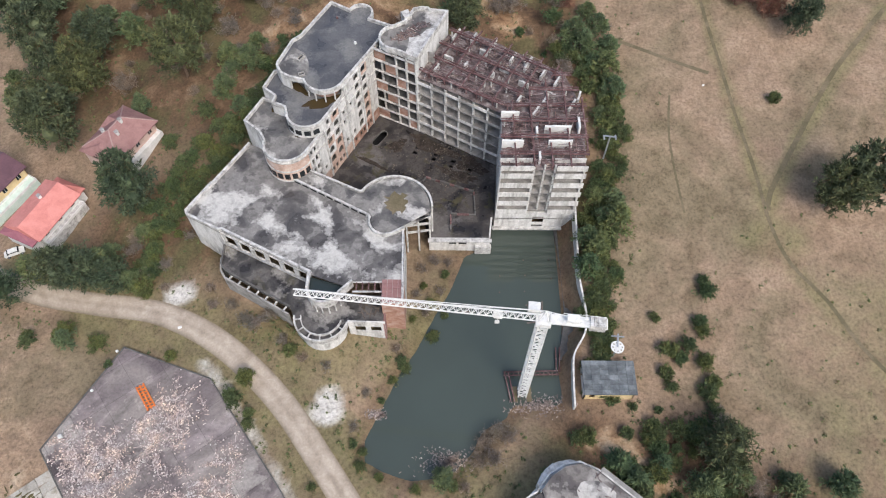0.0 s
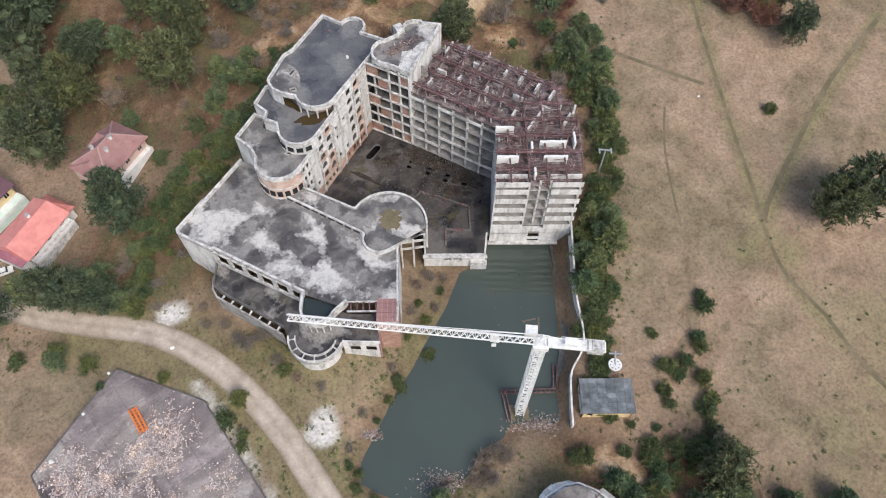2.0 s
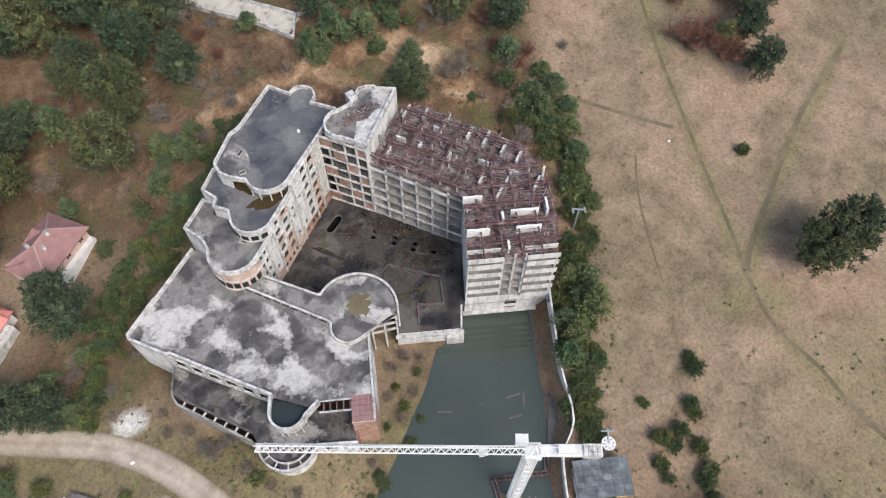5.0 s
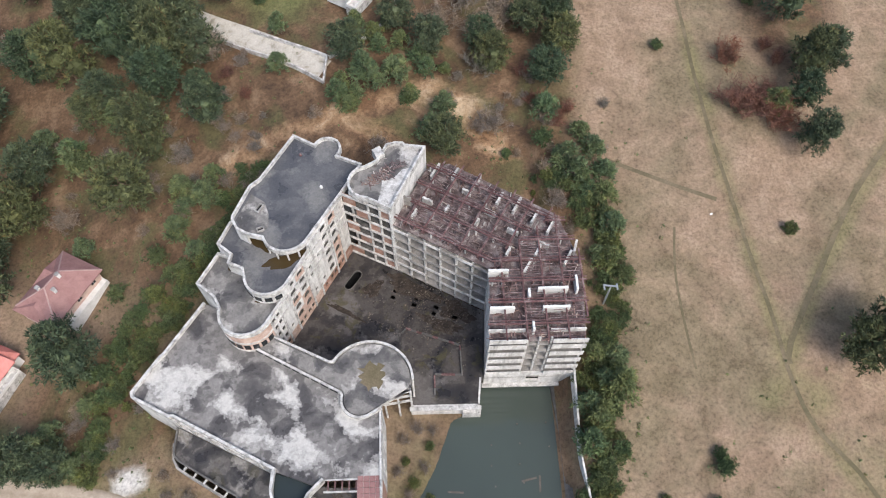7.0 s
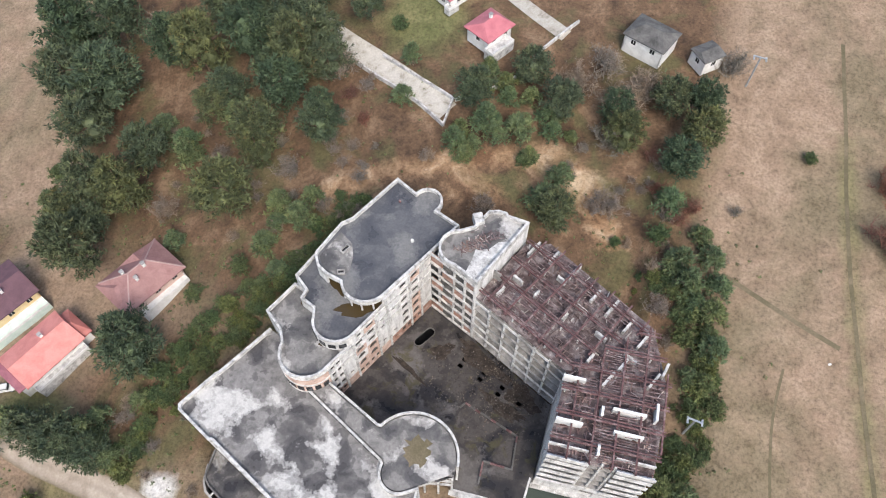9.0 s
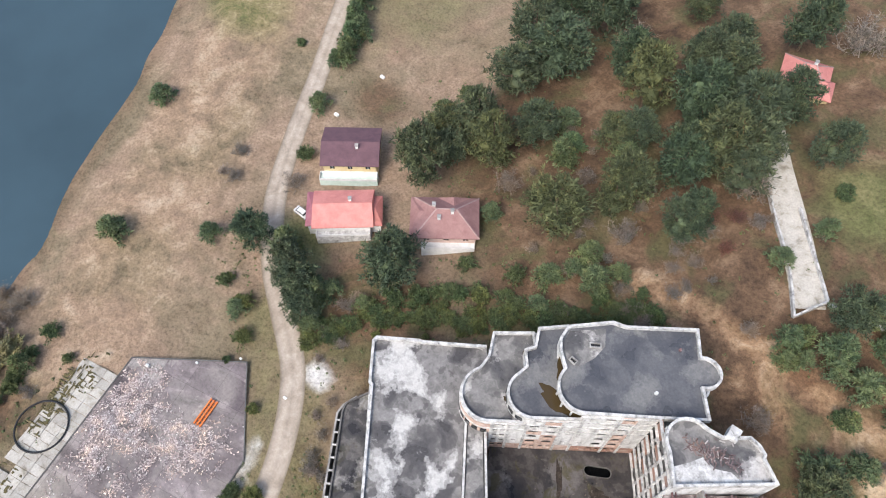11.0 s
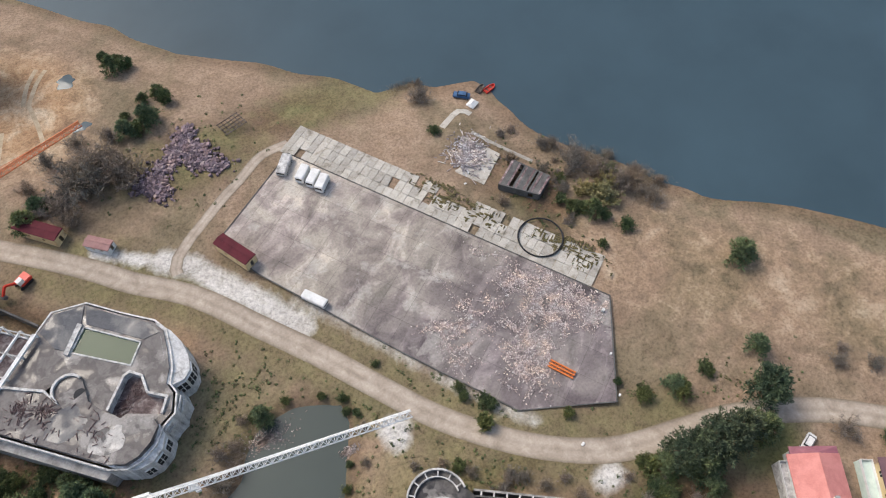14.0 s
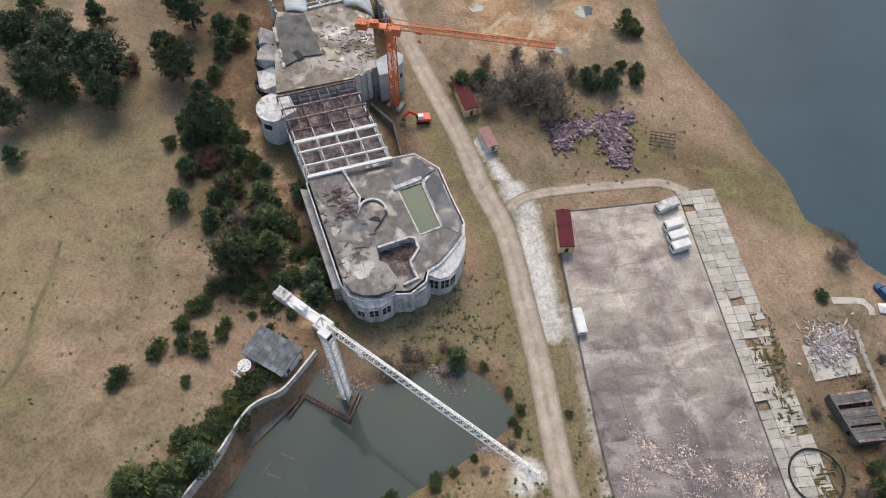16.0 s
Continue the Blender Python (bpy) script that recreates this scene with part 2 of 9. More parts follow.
def yard_surface():
    """Old yard concrete: broad pale and dark stains, streaks across the fall, faint bay joints."""
    m, nt, b = nodes_of("patched_yard_concrete", 0.85)
    g = nt.nodes.new("ShaderNodeNewGeometry")
    mp = nt.nodes.new("ShaderNodeMapping")
    mp.inputs["Rotation"].default_value = (0, 0, radians(-38))
    link(nt, g.outputs["Position"], mp.inputs["Vector"])
    st = nt.nodes.new("ShaderNodeMapping")
    st.inputs["Scale"].default_value = (0.3, 0.75, 1.0)
    link(nt, mp.outputs["Vector"], st.inputs["Vector"])
    v = coords(nt)
    a = noise_of(nt, v, 0.11, 4.0, 0.55, 0.8)
    s2 = noise_of(nt, st.outputs["Vector"], 0.32, 5.0, 0.6, 0.5)
    col = ramp_of(nt, a, [(0.34, (0.15, 0.13, 0.132)), (0.47, (0.215, 0.19, 0.187)), (0.52, (0.255, 0.23, 0.22)), (0.62, (0.3, 0.275, 0.255))])
    sx = nt.nodes.new("ShaderNodeSeparateXYZ")
    link(nt, v, sx.inputs[0])
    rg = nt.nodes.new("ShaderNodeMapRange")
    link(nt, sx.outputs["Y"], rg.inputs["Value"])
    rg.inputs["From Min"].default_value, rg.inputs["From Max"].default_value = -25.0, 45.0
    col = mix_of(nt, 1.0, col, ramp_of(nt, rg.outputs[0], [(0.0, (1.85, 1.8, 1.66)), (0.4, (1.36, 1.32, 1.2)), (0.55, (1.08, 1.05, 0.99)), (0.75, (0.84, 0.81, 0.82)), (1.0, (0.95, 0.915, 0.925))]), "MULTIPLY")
    col = mix_of(nt, 0.8, col, ramp_of(nt, s2, [(0.36, grey(0.58)), (0.42, grey(0.85)), (0.55, grey(1.0)), (0.58, grey(1.3)), (0.68, grey(1.55))]), "MULTIPLY")
    # cement slurry spread in pale sheets with clear edges
    e = noise_of(nt, v, 0.12, 7.0, 0.62, 0.15)
    col = mix_of(nt, ramp_of(nt, e, [(0.55, grey(0)), (0.575, grey(0.3)), (0.64, grey(0.6))]), col, (0.48, 0.45, 0.41))
    # bay joints
    bk = nt.nodes.new("ShaderNodeTexBrick")
    bk.offset = 0.0
    bk.inputs["Scale"].default_value = 1.0
    bk.inputs["Brick Width"].default_value, bk.inputs["Row Height"].default_value = 6.0, 6.0
    bk.inputs["Mortar Size"].default_value, bk.inputs["Mortar Smooth"].default_value = 0.06, 0.4
    for key, val in (("Color1", 0.86), ("Color2", 1.06), ("Mortar", 0.55)):
        bk.inputs[key].default_value = (val, val, val, 1)
    link(nt, mp.outputs["Vector"], bk.inputs["Vector"])
    col = mix_of(nt, 0.75, col, bk.outputs["Color"], "MULTIPLY")
    f = noise_of(nt, v, 1.8, 7.0, 0.72)
    col = mix_of(nt, 1.0, col, ramp_of(nt, f, [(0.3, grey(0.7)), (0.55, grey(1.02)), (0.7, grey(1.12))]), "MULTIPLY")
    link(nt, col, b.inputs["Base Color"])
    bump_of(nt, b, f, 0.25, 0.05)
    return m

M["yard"] = yard_surface()
M["panel"] = surface("pale_road_panel", [(0.3, (0.3, 0.27, 0.21)), (0.45, (0.56, 0.52, 0.455)), (0.7, (0.68, 0.65, 0.59))], 0.5, 3.0, vary=0.3)
def road_surface():
    """Dusty gravel: pale in the wheel lines, darker and greener at the edges and crown."""
    m, nt, b = nodes_of("dusty_dirt_road", 0.95)
    v = coords(nt)
    at = nt.nodes.new("ShaderNodeAttribute")
    at.attribute_name = "wear"
    n = noise_of(nt, v, 0.3, 7.0, 0.65, 0.5)
    f = noise_of(nt, v, 2.4, 6.0, 0.7)
    col = ramp_of(nt, n, [(0.3, (0.27, 0.225, 0.18)), (0.5, (0.36, 0.305, 0.25)), (0.7, (0.45, 0.39, 0.33))])
    col = mix_of(nt, 1.0, col, ramp_of(nt, at.outputs["Fac"], [(0.0, (0.62, 0.6, 0.52)), (0.5, (0.95, 0.94, 0.93)), (1.0, (1.2, 1.19, 1.18))]), "MULTIPLY")
    col = mix_of(nt, 1.0, col, ramp_of(nt, f, [(0.3, grey(0.8)), (0.7, grey(1.06))]), "MULTIPLY")
    link(nt, col, b.inputs["Base Color"])
    bump_of(nt, b, f, 0.4, 0.05)
    return m

M["road"] = road_surface()
M["track"] = surface("trampled_grass_track", [(0.35, (0.13, 0.115, 0.065)), (0.65, (0.22, 0.175, 0.115))], 0.2, 3.0)
M["panel_blue"] = surface("pale_blue_grey_sheet", [(0.3, (0.34, 0.36, 0.375)), (0.6, (0.52, 0.545, 0.56))], 0.4, 3.0, fine_amount=0.2)
M["moss"] = surface("brown_green_moss", [(0.35, (0.1, 0.085, 0.035)), (0.65, (0.2, 0.165, 0.085))], 0.9, 4.0)
M["soil"] = surface("dark_wet_earth", [(0.35, (0.03, 0.024, 0.02)), (0.55, (0.065, 0.05, 0.04)), (0.7, (0.12, 0.1, 0.08))], 0.9, 4.0, fine_amount=0.55)
M["sand"] = surface("pale_dug_sand", [(0.35, (0.42, 0.32, 0.21)), (0.6, (0.58, 0.47, 0.33))], 0.4, 4.0)
M["gravel"] = surface("white_gravel", [(0.35, (0.42, 0.39, 0.36)), (0.6, (0.66, 0.64, 0.61))], 0.3, 5.0, bump=0.6)

def water(name, col, rough, bump, scale, ior=1.33):
    m, nt, b = nodes_of(name, rough)
    v = coords(nt)
    a = noise_of(nt, v, 0.02, 4.0)
    link(nt, ramp_of(nt, a, [(0.3, tuple(c * 0.85 for c in col)), (0.7, tuple(c * 1.12 for c in col))]), b.inputs["Base Color"])
    b.inputs["Specular IOR Level"].default_value = 0.5
    b.inputs["IOR"].default_value = ior
    bump_of(nt, b, noise_of(nt, v, scale, 3.0), bump, 0.05)
    return m

M["lake"] = water("lake_water", (0.044, 0.074, 0.092), 0.15, 0.2, 0.7)
M["pond"] = water("still_pond_water", (0.056, 0.071, 0.061), 0.04, 0.03, 0.5, 1.5)
M["pool"] = water("green_pool_water", (0.07, 0.1, 0.062), 0.05, 0.02, 0.5, 1.2)
M["rust_water"] = water("rust_brown_water", (0.06, 0.042, 0.02), 0.06, 0.01, 0.5)
M["puddle"] = water("roof_puddle", (0.03, 0.04, 0.042), 0.04, 0.01, 0.5)

def leafy(name, dark, light, dead=(0.1, 0.075, 0.04), amount=0.06, rnd=0.5):
    m, nt, b = nodes_of(name, 0.8)
    g = nt.nodes.new("ShaderNodeNewGeometry")
    oi = nt.nodes.new("ShaderNodeObjectInfo")
    col = ramp_of(nt, g.outputs["Random Per Island"], [(0.0, dark), (1 - amount - 0.02, light), (1.0, dead)])
    hue = ramp_of(nt, oi.outputs["Random"], [(0.0, (0.66, 0.84, 0.8)), (0.5, (1, 1, 1)), (1.0, (1.3, 1.12, 0.8))])
    col = mix_of(nt, rnd, col, hue, "MULTIPLY")
    big = noise_of(nt, coords(nt), 0.35, 3.0, 0.6, 0.3)
    col = mix_of(nt, 0.7, col, ramp_of(nt, big, [(0.34, (0.66, 0.74, 0.8)), (0.5, grey(1)), (0.66, (1.35, 1.25, 1.05))]), "MULTIPLY")
    link(nt, col, b.inputs["Base Color"])
    return m

M["needle"] = leafy("pine_needles", (0.036, 0.05, 0.032), (0.108, 0.136, 0.078), rnd=0.8)
M["young_needle"] = leafy("young_pine_needles", (0.06, 0.088, 0.05), (0.155, 0.2, 0.1), rnd=0.7)
M["shrub"] = leafy("shrub_leaves", (0.05, 0.07, 0.033), (0.14, 0.175, 0.078), rnd=0.8)
M["twig"] = leafy("bare_twigs", (0.11, 0.09, 0.075), (0.27, 0.225, 0.195), (0.34, 0.285, 0.24), 0.2, rnd=0.4)
M["russet"] = leafy("russet_twigs", (0.09, 0.042, 0.034), (0.2, 0.098, 0.074), (0.22, 0.12, 0.09), 0.2, rnd=0.4)
M["willow_leaf"] = leafy("pale_willow_leaves", (0.16, 0.15, 0.07), (0.34, 0.31, 0.17), (0.3, 0.25, 0.15), 0.2)
M["rubble"] = leafy("broken_brick_and_timber", (0.17, 0.14, 0.146), (0.46, 0.39, 0.395), (0.72, 0.69, 0.685), 0.24)
M["driftwood"] = leafy("grey_brown_driftwood", (0.1, 0.08, 0.075), (0.34, 0.28, 0.27), (0.55, 0.5, 0.48), 0.12)
M["roof_litter"] = leafy("rusty_lath_litter", (0.09, 0.055, 0.055), (0.27, 0.19, 0.19), (0.5, 0.44, 0.43), 0.12)
M["dark_rubble"] = leafy("dark_stone_rubble", (0.055, 0.042, 0.06), (0.22, 0.178, 0.235), (0.36, 0.31, 0.34), 0.1)
M["soil_clods"] = leafy("dark_soil_clods", (0.03, 0.024, 0.022), (0.11, 0.09, 0.08), (0.2, 0.17, 0.15), 0.1)
M["reed"] = leafy("dry_reeds", (0.16, 0.11, 0.085), (0.36, 0.27, 0.2), (0.4, 0.32, 0.25), 0.2)

def ground_material():
    """Dry grass, forest litter, green turf and bare sand, each where the ground carries it."""
    m, nt, b = nodes_of("dry_grassland", 0.95)
    v = coords(nt)
    at = nt.nodes.new("ShaderNodeAttribute")
    at.attribute_name = "cover"
    sp = nt.nodes.new("ShaderNodeSeparateColor")
    link(nt, at.outputs["Color"], sp.inputs["Color"])
    a = noise_of(nt, v, 0.035, 8.0, 0.62, 0.5)
    c = noise_of(nt, v, 0.16, 8.0, 0.68, 0.4)
    f = noise_of(nt, v, 1.6, 6.0, 0.75)
    straw = ramp_of(nt, c, [(0.3, (0.205, 0.143, 0.096)), (0.5, (0.292, 0.208, 0.145)), (0.68, (0.365, 0.268, 0.192))])
    olive = ramp_of(nt, c, [(0.3, (0.12, 0.1, 0.058)), (0.7, (0.25, 0.2, 0.13))])
    grass = mix_of(nt, ramp_of(nt, a, [(0.44, grey(0)), (0.6, grey(0.85))]), straw, olive)
    litter = ramp_of(nt, c, [(0.3, (0.056, 0.036, 0.024)), (0.5, (0.14, 0.087, 0.052)), (0.68, (0.245, 0.165, 0.105))])
    scrub = mix_of(nt, ramp_of(nt, noise_of(nt, v, 0.09, 6.0, 0.6, 0.6), [(0.5, grey(0)), (0.62, grey(0.75))]), litter, (0.1, 0.1, 0.045))
    green = ramp_of(nt, c, [(0.3, (0.085, 0.1, 0.035)), (0.7, (0.22, 0.2, 0.095))])
    sand = ramp_of(nt, c, [(0.3, (0.27, 0.14, 0.07)), (0.5, (0.43, 0.28, 0.165)), (0.7, (0.58, 0.47, 0.34))])
    edge = ramp_of(nt, c, [(0.35, grey(0)), (0.65, grey(1))])
    def soft(w):
        s = nt.nodes.new("ShaderNodeMath")
        s.operation = "MULTIPLY_ADD"
        link(nt, w, s.inputs[0])
        s.inputs[1].default_value = 1.5
        s.use_clamp = True
        t = nt.nodes.new("ShaderNodeMath")
        t.operation = "MULTIPLY_ADD"
        link(nt, edge, t.inputs[0])
        t.inputs[1].default_value, t.inputs[2].default_value = 0.5, -0.5
        link(nt, t.outputs[0], s.inputs[2])
        return s.outputs[0]
    col = mix_of(nt, soft(sp.outputs["Red"]), grass, scrub)
    col = mix_of(nt, soft(sp.outputs["Green"]), col, green)
    col = mix_of(nt, soft(sp.outputs["Blue"]), col, sand)
    stone = ramp_of(nt, c, [(0.3, (0.34, 0.31, 0.28)), (0.5, (0.55, 0.525, 0.49)), (0.7, (0.72, 0.7, 0.67))])
    col = mix_of(nt, soft(at.outputs["Alpha"]), col, stone)
    col = mix_of(nt, 1.0, col, ramp_of(nt, f, [(0.3, grey(0.5)), (0.52, grey(1.0)), (0.75, grey(1.28))]), "MULTIPLY")
    h = noise_of(nt, v, 0.55, 7.0, 0.7, 0.6)
    col = mix_of(nt, 0.8, col, ramp_of(nt, h, [(0.3, (0.78, 0.78, 0.72)), (0.47, grey(1.0)), (0.7, grey(1.12))]), "MULTIPLY")
    link(nt, col, b.inputs["Base Color"])
    bump_of(nt, b, f, 0.8, 0.3)
    return m

M["ground"] = ground_material()

# ---- mesh helpers ----
def thing(name, label, category, group="", kind="", at=(0, 0, 0)):
    e = new(name)
    e.location = at
    e.empty_display_size = 0.5
    return tagged(e, label, category, group, kind)

def part(name, bm, material, parent, label="", smooth=False):
    """Links a bmesh, in world places, as one mesh object under a thing or a part."""
    me = bpy.data.meshes.new(name)
    bmesh.ops.recalc_face_normals(bm, faces=bm.faces)
    bm.to_mesh(me)
    bm.free()
    me.materials.append(material)
    if smooth:
        me.polygons.foreach_set("use_smooth", [True] * len(me.polygons))
    ob = new(name, me)
    if parent is not None:
        ob.parent = parent
        off = Vector((0, 0, 0))
        p = parent
        while p is not None:
            off += p.location
            p = p.parent
        ob.location = -off
    if label:
        ob["label"] = label
    return ob

def solo(name, bm, material, label, category, group="", kind="", smooth=False):
    return tagged(part(name, bm, material, None, smooth=smooth), label, category, group, kind)

def prism(bm, pts, z0, z1):
    """A solid over a plan outline; z1 may be a list, one height a corner."""
    tops = z1 if isinstance(z1, (list, tuple)) else [z1] * len(pts)
    lo = [bm.verts.new((x, y, z0)) for x, y in pts]
    hi = [bm.verts.new((x, y, z)) for (x, y), z in zip(pts, tops)]
    n = len(pts)
    bm.faces.new(hi)
    bm.faces.new(lo[::-1])
    for i in range(n):
        bm.faces.new((lo[i], lo[(i + 1) % n], hi[(i + 1) % n], hi[i]))

def box(bm, c, s, rz=0.0, rx=0.0, ry=0.0):
    m = pose(c[0], c[1], c[2], rx, ry, rz) @ Matrix.Diagonal((s[0], s[1], s[2], 1))
    vs = [bm.verts.new(m @ Vector((x, y, z))) for x in (-0.5, 0.5) for y in (-0.5, 0.5) for z in (-0.5, 0.5)]
    for f in ((0, 1, 3, 2), (4, 6, 7, 5), (0, 4, 5, 1), (2, 3, 7, 6), (0, 2, 6, 4), (1, 5, 7, 3)):
        bm.faces.new([vs[k] for k in f])

def beam(bm, a, b, w, h):
    """A straight member from a to b, w wide and h deep."""
    a, b = Vector(a), Vector(b)
    d = (b - a).normalized()
    side = d.cross(Vector((0, 0, 1)))
    side = Vector((1, 0, 0)) if side.length < 1e-3 else side.normalized()
    up = side.cross(d)
    vs = []
    for p in (a, b):
        for i, j in ((-1, -1), (1, -1), (1, 1), (-1, 1)):
            vs.append(bm.verts.new(p + side * (i * w / 2) + up * (j * h / 2)))
    for f in ((0, 1, 2, 3), (7, 6, 5, 4), (0, 4, 5, 1), (1, 5, 6, 2), (2, 6, 7, 3), (3, 7, 4, 0)):
        bm.faces.new([vs[k] for k in f])

def tube(bm, a, b, r0, r1, n=8):
    a, b = Vector(a), Vector(b)
    q = (b - a).to_track_quat("Z", "Y").to_matrix()
    rings = []
    for p, r in ((a, r0), (b, r1)):
        rings.append([bm.verts.new(p + q @ Vector((r * math.cos(2 * math.pi * k / n), r * math.sin(2 * math.pi * k / n), 0))) for k in range(n)])
    bm.faces.new(rings[0][::-1])
    bm.faces.new(rings[1])
    for k in range(n):
        bm.faces.new((rings[0][k], rings[0][(k + 1) % n], rings[1][(k + 1) % n], rings[1][k]))

def arc(cx, cy, r, a0, a1, n=12):
    return [(cx + r * math.cos(radians(a0 + (a1 - a0) * k / n)), cy + r * math.sin(radians(a0 + (a1 - a0) * k / n))) for k in range(n + 1)]

def offset(pts, d, closed=True):
    """The line shifted to its left by d."""
    out, n = [], len(pts)
    for i in range(n):
        a = pts[(i - 1) % n] if closed or i > 0 else None
        b = pts[i]
        c = pts[(i + 1) % n] if closed or i < n - 1 else None
        ns = []
        for p, q in ((a, b), (b, c)):
            if p is None or q is None:
                continue
            v = Vector((q[0] - p[0], q[1] - p[1]))
            if v.length > 1e-6:
                v.normalize()
                ns.append(Vector((-v.y, v.x)))
        m = sum(ns, Vector((0, 0)))
        m.normalize()
        k = 1.0 / max(0.45, m.dot(ns[0]))
        out.append((b[0] + m.x * d * k, b[1] + m.y * d * k))
    return out

def ribbon(bm, pts, t, z0, z1, closed=True):
    """An upright wall of thickness t along a line, on its left side."""
    ins = offset(pts, t, closed)
    n = len(pts)
    rows = [[bm.verts.new((x, y, z)) for (x, y) in line] for line, z in ((pts, z0), (pts, z1), (ins, z1), (ins, z0))]
    for i in range(n if closed else n - 1):
        j = (i + 1) % n
        for k in range(4):
            bm.faces.new((rows[k][i], rows[k][j], rows[(k + 1) % 4][j], rows[(k + 1) % 4][i]))
    if not closed:
        bm.faces.new([rows[k][0] for k in range(4)])
        bm.faces.new([rows[k][-1] for k in range(3, -1, -1)])

def sheet_with_holes(bm, outer, holes, z0, z1):
    """A slab with openings that go through it."""
    for z in (z1, z0):
        edges = []
        for loop in [outer] + holes:
            vs = [bm.verts.new((x, y, z)) for x, y in loop]
            edges += [bm.edges.new((vs[i], vs[(i + 1) % len(vs)])) for i in range(len(vs))]
        bmesh.ops.triangle_fill(bm, use_beauty=True, use_dissolve=False, edges=edges)
    for loop in [outer] + holes:
        n = len(loop)
        lo = [bm.verts.new((x, y, z0)) for x, y in loop]
        hi = [bm.verts.new((x, y, z1)) for x, y in loop]
        for i in range(n):
            bm.faces.new((lo[i], lo[(i + 1) % n], hi[(i + 1) % n], hi[i]))

def inside(x, y, poly):
    c, n = False, len(poly)
    for i in range(n):
        (x0, y0), (x1, y1) = poly[i], poly[i - 1]
        if (y0 > y) != (y1 > y) and x < (x1 - x0) * (y - y0) / (y1 - y0) + x0:
            c = not c
    return c

def opening_wall(bm, a, b, z0, z1, thick, holes):
    """A wall from a to b (plan), with openings (s0, s1, bottom, top, arched) cut through it."""
    a2, b2 = Vector(a), Vector(b)
    d = (b2 - a2)
    L = d.length
    d.normalize()
    nrm = Vector((-d.y, d.x))
    def loops():
        yield [(0, z0), (L, z0), (L, z1), (0, z1)]
        for s0, s1, h0, h1, arched in holes:
            if arched:
                r, c = (s1 - s0) / 2, (s0 + s1) / 2
                yield [(s0, h0), (s1, h0)] + [(c + r * math.cos(radians(t)), h1 - r + r * math.sin(radians(t))) for t in range(0, 181, 30)]
            else:
                yield [(s0, h0), (s1, h0), (s1, h1), (s0, h1)]
    for off in (0.0, thick):
        edges = []
        for loop in loops():
            vs = [bm.verts.new((*(a2 + d * s + nrm * off), z)) for s, z in loop]
            edges += [bm.edges.new((vs[i], vs[(i + 1) % len(vs)])) for i in range(len(vs))]
        bmesh.ops.triangle_fill(bm, use_beauty=True, use_dissolve=False, edges=edges)
    for loop in loops():
        n = len(loop)
        q = [[bm.verts.new((*(a2 + d * s + nrm * off), z)) for s, z in loop] for off in (0.0, thick)]
        for i in range(n):
            bm.faces.new((q[0][i], q[0][(i + 1) % n], q[1][(i + 1) % n], q[1][i]))

def loft(bm, line, width, z_of, lift):
    """A strip of ground cover along a line."""
    l, r = offset(line, width / 2, False), offset(line, -width / 2, False)
    row = None
    for p, q in zip(l, r):
        vs = []
        for k in range(7):
            x, y = p[0] + (q[0] - p[0]) * k / 6, p[1] + (q[1] - p[1]) * k / 6
            vs.append(bm.verts.new((x, y, z_of(x, y) + lift)))
        if row:
            for k in range(6):
                bm.faces.new((row[k], row[k + 1], vs[k + 1], vs[k]))
        row = vs
    wear = bm.verts.layers.float.new("wear")
    bm.verts.index_update()
    for vert in bm.verts:
        vert[wear] = (0.0, 0.75, 1.0, 0.6, 1.0, 0.75, 0.0)[vert.index % 7]

def spline(pts, step=2.0):
    """A smooth line through points."""
    out = []
    P = [Vector(p) for p in pts]
    for i in range(len(P) - 1):
        p0, p1, p2, p3 = P[max(i - 1, 0)], P[i], P[i + 1], P[min(i + 2, len(P) - 1)]
        n = max(2, int((p2 - p1).length / step))
        for k in range(n):
            t = k / n
            q = 0.5 * ((2 * p1) + (p2 - p0) * t + (2 * p0 - 5 * p1 + 4 * p2 - p3) * t * t + (3 * p1 - p0 - 3 * p2 + p3) * t ** 3)
            out.append((q.x, q.y))
    out.append(tuple(P[-1]))
    return out

# ---- ground, water, roads ----
SHORE = [(700, -900), (120, -225), (40, -128), (7, -94), (-8, -76), (-26, -64), (-44, -49), (-51, -41.5), (-60, -41), (-65, -37), (-75, -34.5), (-77.5, -29),
         (-79, -19), (-86, -7), (-96, 3), (-101, 12), (-108, 19.5), (-125, 31), (-142, 46), (-157, 57), (-174, 69), (-240, 110), (-420, 200), (-1500, 600)]
POND = [(23.9, 84.0), (11.0, 83.6), (10.0, 78.0), (4.6, 75.2), (1.6, 67), (-1.8, 60.8), (-5, 54), (-8.4, 48.6), (-11.6, 41.6), (-14.2, 36), (-14, 32.2), (-9.5, 30), (-5.3, 28.9), (1.5, 29.8),
        (5.6, 34), (7.4, 38), (12.2, 40.5), (13, 43), (23, 43), (22.3, 50), (24.4, 61), (24.4, 72)]
SITE = [(27.2, 87), (27.0, 67), (27.9, 58.5), (24.6, 50), (24.4, 41.5), (12, 38), (-2, 27), (-17, 30), (-10, 52), (-6, 58), (-8, 62), (-26, 55), (-44, 69), (-50, 77),
        (-40.5, 95), (-34, 107), (-24.5, 124), (-3, 120), (5, 119.5), (25, 107), (28, 96)]
LAKE_Z, POND_Z = -3.5, -1.0

